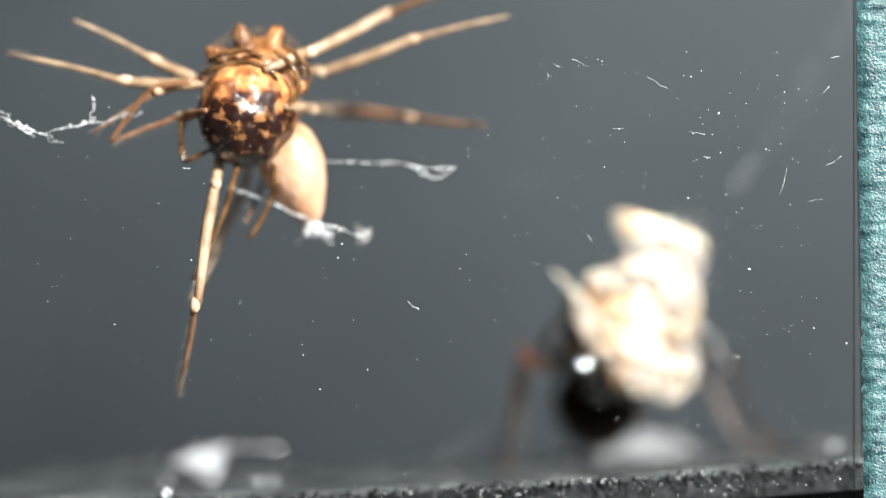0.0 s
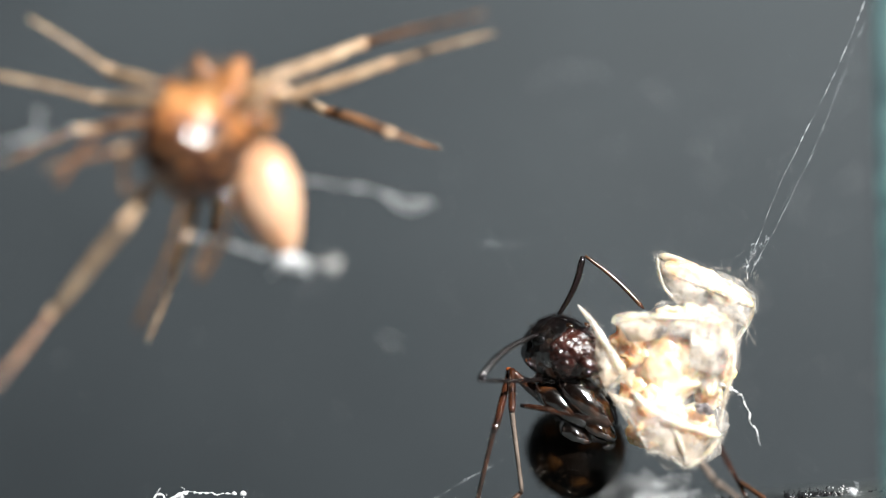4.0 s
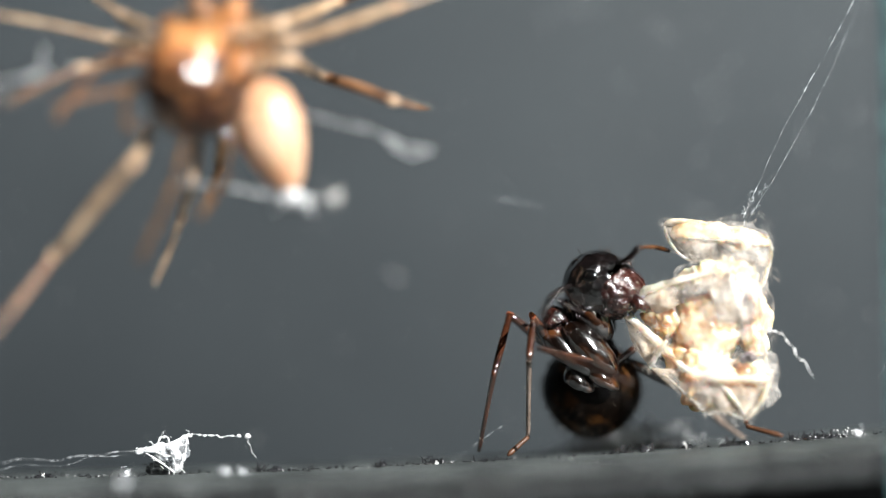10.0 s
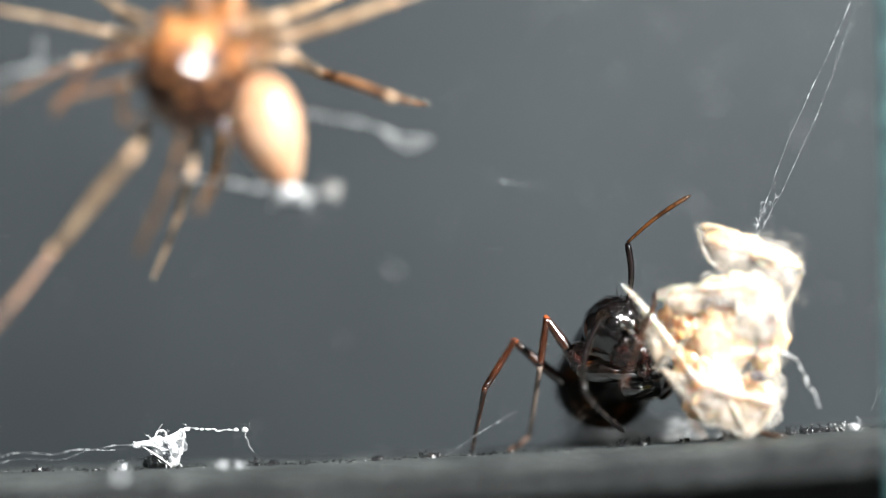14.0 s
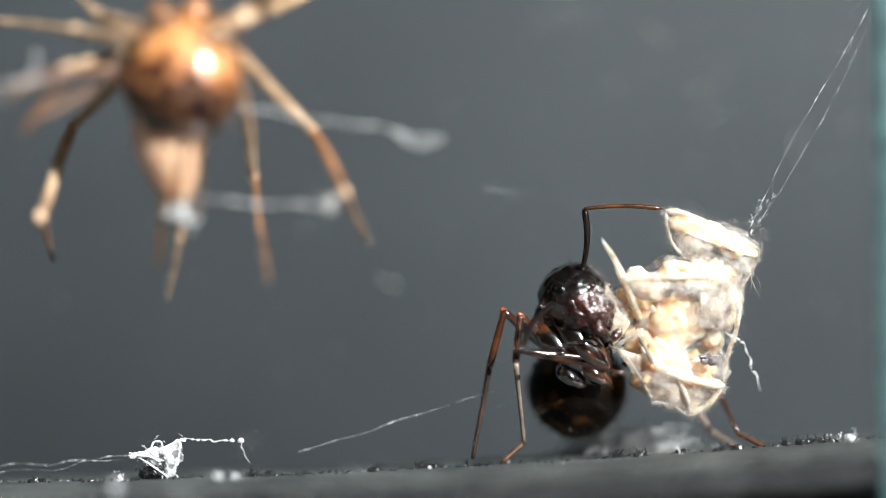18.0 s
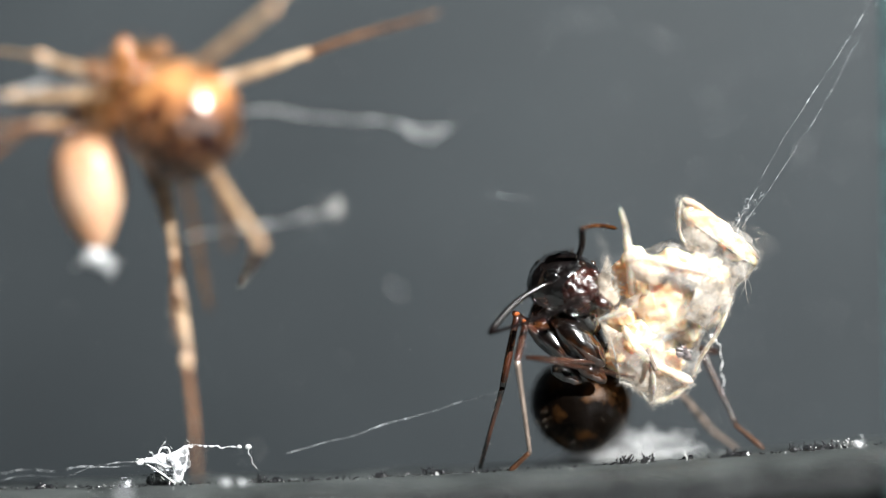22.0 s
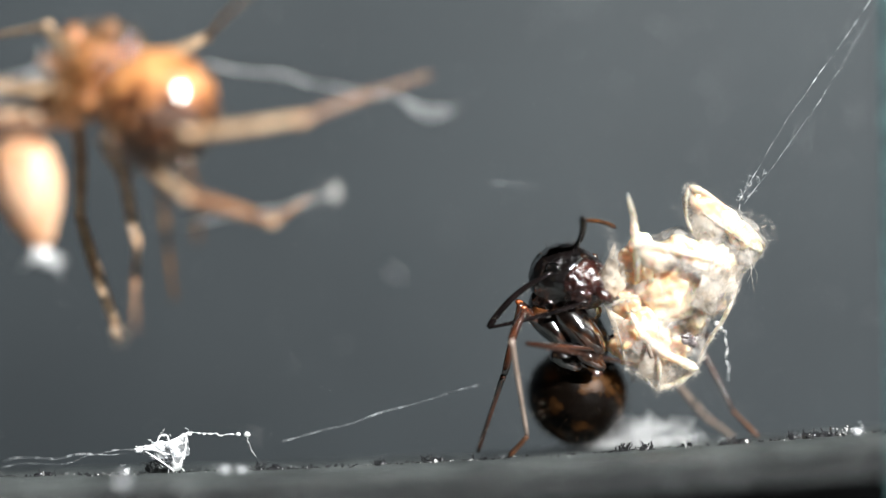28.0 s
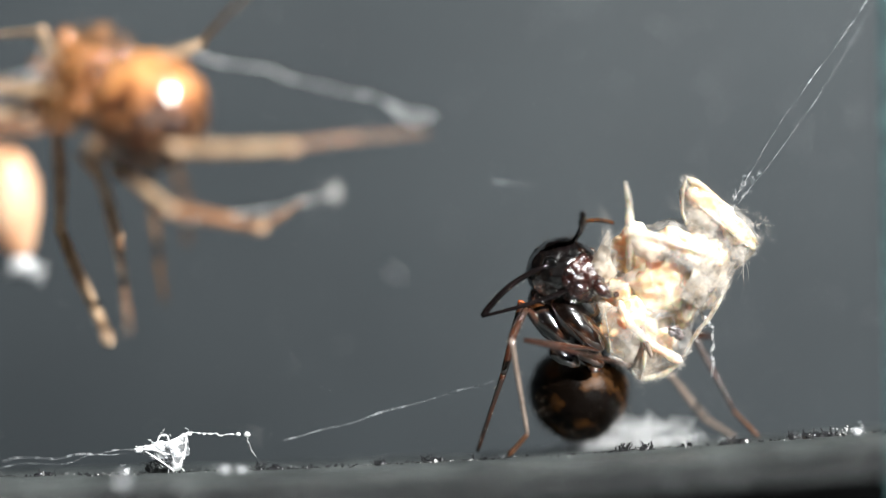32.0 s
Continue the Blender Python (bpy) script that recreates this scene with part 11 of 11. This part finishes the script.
    walk(sp["sl8"][1], [(0, bone(1.31, 0.81, 0.78, 0.93, -0.12, 0.33)), (0.5, bone(1.25, 0.9, 0.75, 0.94, -0.02, 0.34)), (1, bone(1.34, 0.82, 0.84, 0.95, -0.02, 0.33)), (1.5, bone(1.32, 0.77, 0.63, 0.68, 0.69, 0.25)), (2, bone(1.41, 0.78, 0.72, 0.9, 0.25, 0.34)), (2.5, bone(1.51, 0.84, 0.86, 0.96, 0.13, 0.26)), (4.5, bone(1.45, 0.94, 0.82, 0.95, -0, 0.32)), (5, bone(1.45, 0.96, 0.82, 0.95, -0.01, 0.32)), (6, bone(1.55, 0.43, 0.68, 0.95, -0.01, 0.32)), (10, bone(1.54, 0.43, 0.67, 0.95, -0.01, 0.32)), (14.5, bone(1.55, 0.4, 0.65, 0.95, -0.01, 0.32)), (16.5, bone(1.41, 0.36, 0.98, 0.97, -0, 0.26)), (17, bone(1.37, 0.37, 1.08, 0.97, -0, 0.25)), (17.5, bone(1.29, 0.41, 1.13, 0.88, -0.42, 0.24)), (18, bone(1.07, 0.55, 1.29, 0.69, -0.68, 0.26)), (18.5, bone(0.82, 0.39, 1.41, 0.62, -0.74, 0.24)), (19, bone(0.59, 0.38, 1.48, 0.55, -0.81, 0.22)), (19.5, bone(0.43, 0.05, 1.37, 0.63, -0.67, 0.39)), (20, bone(0.18, -0.13, 1.16, 0.66, -0.53, 0.54)), (20.5, bone(0.21, -0.22, 0.86, 0.73, -0.42, 0.54)), (21, bone(0.21, -0.29, 0.82, 0.79, -0.34, 0.52)), (21.5, bone(0.18, -0.28, 0.81, 0.78, -0.34, 0.53)), (22, bone(0.15, -0.28, 0.81, 0.77, -0.34, 0.54)), (22.5, bone(0.19, -0.28, 0.78, 0.77, -0.33, 0.55)), (23, bone(0.26, -0.27, 0.73, 0.75, -0.34, 0.56)), (23.5, bone(0.25, -0.27, 0.74, 0.76, -0.34, 0.56)), (24, bone(0.23, -0.27, 0.75, 0.76, -0.34, 0.55)), (24.5, bone(0.22, -0.27, 0.75, 0.77, -0.34, 0.54)), (25, bone(0.21, -0.27, 0.75, 0.77, -0.34, 0.54)), (25.5, bone(0.18, -0.27, 0.72, 0.76, -0.35, 0.55)), (27.5, bone(0.06, -0.27, 0.6, 0.7, -0.39, 0.6)), (28, bone(0.03, -0.27, 0.81, 0.36, 0.89, 0.27)), (28.5, bone(0.14, -0.26, 0.83, 0.31, 0.93, 0.21)), (29, bone(0.16, -0.24, 0.83, 0.26, 0.95, 0.16)), (30, bone(0.21, -0.21, 0.84, 0.26, 0.95, 0.18)), (32, bone(0.22, -0.21, 0.84, 0.29, 0.93, 0.22))])
    walk(sp["sl8"][2], [(0, bone(2.96, 0.6, 1.37, 0.97, 0.05, 0.24)), (0.5, bone(2.91, 0.86, 1.36, 0.95, -0.05, 0.31)), (1, bone(3.01, 0.78, 1.41, 0.93, -0.06, 0.35)), (1.5, bone(2.52, 1.98, 1.07, 0.99, -0.02, 0.16)), (2, bone(3, 1.22, 1.33, 0.98, 0.11, 0.18)), (2.5, bone(3.19, 1.07, 1.33, 0.96, -0.04, 0.28)), (4.5, bone(3.14, 0.93, 1.38, 0.96, -0.04, 0.28)), (5, bone(3.14, 0.95, 1.38, 0.96, -0.04, 0.29)), (6, bone(3.23, 0.41, 1.24, 0.93, 0.23, 0.28)), (10, bone(3.22, 0.41, 1.23, 0.93, 0.23, 0.29)), (14.5, bone(3.23, 0.38, 1.21, 0.93, 0.22, 0.3)), (16.5, bone(3.12, 0.35, 1.44, 0.95, -0.05, 0.31)), (17, bone(3.09, 0.37, 1.52, 0.95, -0.05, 0.31)), (17.5, bone(2.84, -0.32, 1.55, 0.8, 0.52, 0.31)), (18, bone(2.28, -0.64, 1.74, 0.72, 0.61, 0.32)), (18.5, bone(1.82, -0.8, 1.79, 0.71, 0.61, 0.34)), (19, bone(1.39, -0.8, 1.8, 0.7, 0.61, 0.38)), (19.5, bone(1.22, -0.8, 1.87, 0.66, 0.61, 0.44)), (20, bone(1.02, -0.8, 1.85, 0.63, 0.62, 0.48)), (20.5, bone(1.22, -0.8, 1.6, 0.59, 0.62, 0.52)), (21, bone(1.41, -0.8, 1.61, 0.55, 0.62, 0.56)), (21.5, bone(1.37, -0.8, 1.63, 0.55, 0.61, 0.56)), (22, bone(1.34, -0.8, 1.65, 0.55, 0.61, 0.56)), (22.5, bone(1.39, -0.8, 1.65, 0.55, 0.62, 0.57)), (23, bone(1.45, -0.8, 1.63, 0.54, 0.61, 0.57)), (23.5, bone(1.44, -0.8, 1.62, 0.54, 0.61, 0.57)), (24, bone(1.42, -0.8, 1.61, 0.54, 0.61, 0.57)), (24.5, bone(1.41, -0.8, 1.6, 0.54, 0.61, 0.57)), (25, bone(1.4, -0.8, 1.59, 0.54, 0.62, 0.58)), (25.5, bone(1.33, -0.8, 1.55, 0.49, 0.66, 0.57)), (27.5, bone(1.02, -0.8, 1.42, 0.33, 0.79, 0.52)), (28, bone(0.66, 1.3, 1.27, 0.45, -0.82, 0.35)), (28.5, bone(0.68, 1.37, 1.21, 0.46, -0.8, 0.38)), (29, bone(0.61, 1.44, 1.12, 0.48, -0.78, 0.41)), (30, bone(0.67, 1.46, 1.16, 0.52, -0.73, 0.45)), (32, bone(0.73, 1.43, 1.23, 0.53, -0.73, 0.44))])
    walk(sp["sl9"][0], [(0, bone(0.54, 0.3, 0.32, -0.09, 0.81, -0.57)), (0.5, bone(0.47, 0.3, -0.09, -0.09, 0.85, -0.52)), (1, bone(0.43, 0.3, -0.48, -0.07, 0.88, -0.47)), (1.5, bone(0.23, 0.3, -0.64, -0.05, 0.87, -0.49)), (2, bone(0.3, 0.3, -0.36, -0.11, 0.83, -0.54)), (2.5, bone(0.33, 0.3, -0.07, -0.14, 0.81, -0.57)), (4.5, bone(0.38, 0.3, -0.35, -0.11, 0.85, -0.51)), (5, bone(0.4, 0.3, -0.38, -0.13, 0.87, -0.48)), (6, bone(0.37, 0.3, -0.49, -0.11, 0.89, -0.44)), (10, bone(0.37, 0.3, -0.5, -0.11, 0.89, -0.45)), (14.5, bone(0.39, 0.3, -0.54, -0.11, 0.88, -0.46)), (16.5, bone(0.9, 0.3, -0.01, 0.49, 0.04, -0.87)), (17, bone(0.86, 0.3, -0.03, 0.48, 0.04, -0.88)), (17.3, bone(0.9, 0.3, -0.49, 0.21, 0.59, -0.78)), (17.5, bone(0.96, 0.3, -0.49, 0.15, 0.68, -0.71)), (17.6, bone(0.97, 0.3, -0.48, 0.13, 0.72, -0.68)), (18, bone(0.98, 0.3, -0.21, 0.04, 0.76, -0.65)), (18.5, bone(1.04, 0.3, -0.26, 0.04, 0.72, -0.69)), (19, bone(0.62, 0.3, -0.77, -0.01, 0.39, -0.92)), (19.5, bone(0.15, 0.3, -0.75, -0.04, 0.67, -0.74)), (20, bone(-0.03, 0.3, -0.54, -0.13, 0.82, -0.56)), (20.5, bone(-0.1, 0.3, -0.6, -0.04, 0.72, -0.69)), (21, bone(-0.19, 0.3, -0.39, 0.05, 0.57, -0.82)), (21.5, bone(-0.3, 0.3, -0.42, 0.06, 0.61, -0.79)), (22, bone(-0.41, 0.3, -0.45, 0.08, 0.63, -0.77)), (22.5, bone(-0.45, 0.3, -0.48, 0.08, 0.66, -0.75)), (23, bone(-0.47, 0.3, -0.55, 0.08, 0.69, -0.72)), (23.5, bone(-0.5, 0.3, -0.57, 0.08, 0.69, -0.72)), (24, bone(-0.54, 0.3, -0.59, 0.08, 0.69, -0.72)), (24.5, bone(-0.57, 0.3, -0.61, 0.08, 0.68, -0.73)), (25, bone(-0.61, 0.3, -0.64, 0.08, 0.69, -0.72)), (25.5, bone(-0.67, 0.3, -0.67, 0.08, 0.69, -0.72)), (27.5, bone(-0.92, 0.3, -0.8, 0.1, 0.69, -0.72)), (28, bone(-0.75, 0.3, -0.64, 0.11, 0.68, -0.72)), (28.5, bone(-0.78, 0.3, -0.68, 0.11, 0.72, -0.69)), (29, bone(-0.92, 0.3, -0.75, 0.12, 0.75, -0.65)), (32, bone(-0.94, 0.3, -0.78, 0.13, 0.76, -0.64))])
    walk(sp["sl9"][1], [(0, bone(0.36, 1.92, -0.82, -0.2, -0.83, -0.52)), (0.5, bone(0.3, 2, -1.12, -0.19, -0.86, -0.47)), (1, bone(0.29, 2.06, -1.41, -0.16, -0.89, -0.43)), (1.5, bone(0.12, 2.03, -1.62, -0.05, -0.9, -0.44)), (2, bone(0.08, 1.96, -1.44, -0.03, -0.91, -0.41)), (2.5, bone(0.05, 1.91, -1.21, -0.05, -0.92, -0.39)), (4.5, bone(0.15, 2, -1.36, -0.07, -0.94, -0.34)), (5, bone(0.15, 2.03, -1.34, -0.07, -0.93, -0.37)), (6, bone(0.15, 2.08, -1.37, -0.06, -0.92, -0.39)), (10, bone(0.15, 2.07, -1.4, -0.06, -0.92, -0.39)), (14.5, bone(0.17, 2.06, -1.45, -0.06, -0.92, -0.38)), (16.5, bone(1.88, 0.38, -1.75, 0.47, -0.01, -0.88)), (17, bone(1.91, 0.38, -1.96, 0.43, -0.02, -0.9)), (17.3, bone(1.31, 1.48, -2.05, 0.17, -0.02, -0.98)), (17.5, bone(1.27, 1.66, -1.92, 0.17, -0.25, -0.95)), (17.6, bone(1.22, 1.74, -1.84, 0.14, -0.5, -0.85)), (18, bone(1.07, 1.81, -1.52, 0.14, -0.6, -0.79)), (18.5, bone(1.11, 1.74, -1.64, 0.13, -0.53, -0.83)), (19, bone(0.61, 1.08, -2.6, 0.09, -0.46, -0.88)), (19.5, bone(0.07, 1.63, -2.23, -0.02, -0.53, -0.85)), (20, bone(-0.3, 1.93, -1.65, -0.14, -0.31, -0.94)), (20.5, bone(-0.18, 1.74, -1.98, -0.05, -0.41, -0.91)), (21, bone(-0.08, 1.45, -2.01, 0.04, -0.48, -0.88)), (21.5, bone(-0.17, 1.51, -2, 0.06, -0.61, -0.79)), (22, bone(-0.26, 1.56, -1.98, 0.08, -0.7, -0.71)), (22.5, bone(-0.29, 1.61, -1.97, 0.06, -0.74, -0.67)), (23, bone(-0.31, 1.67, -1.99, 0.05, -0.77, -0.63)), (23.5, bone(-0.34, 1.67, -2.01, 0.05, -0.78, -0.62)), (24, bone(-0.38, 1.67, -2.03, 0.06, -0.79, -0.61)), (24.5, bone(-0.41, 1.66, -2.06, 0.06, -0.8, -0.6)), (25, bone(-0.46, 1.67, -2.08, 0.07, -0.81, -0.59)), (25.5, bone(-0.51, 1.67, -2.11, 0.06, -0.8, -0.6)), (27.5, bone(-0.72, 1.67, -2.24, 0.05, -0.74, -0.67)), (28, bone(-0.54, 1.66, -2.08, 0.05, -0.72, -0.69)), (28.5, bone(-0.56, 1.73, -2.05, 0.09, -0.71, -0.7)), (29, bone(-0.68, 1.79, -2.05, 0.14, -0.69, -0.71)), (32, bone(-0.68, 1.82, -2.05, 0.14, -0.69, -0.71))])


motions()
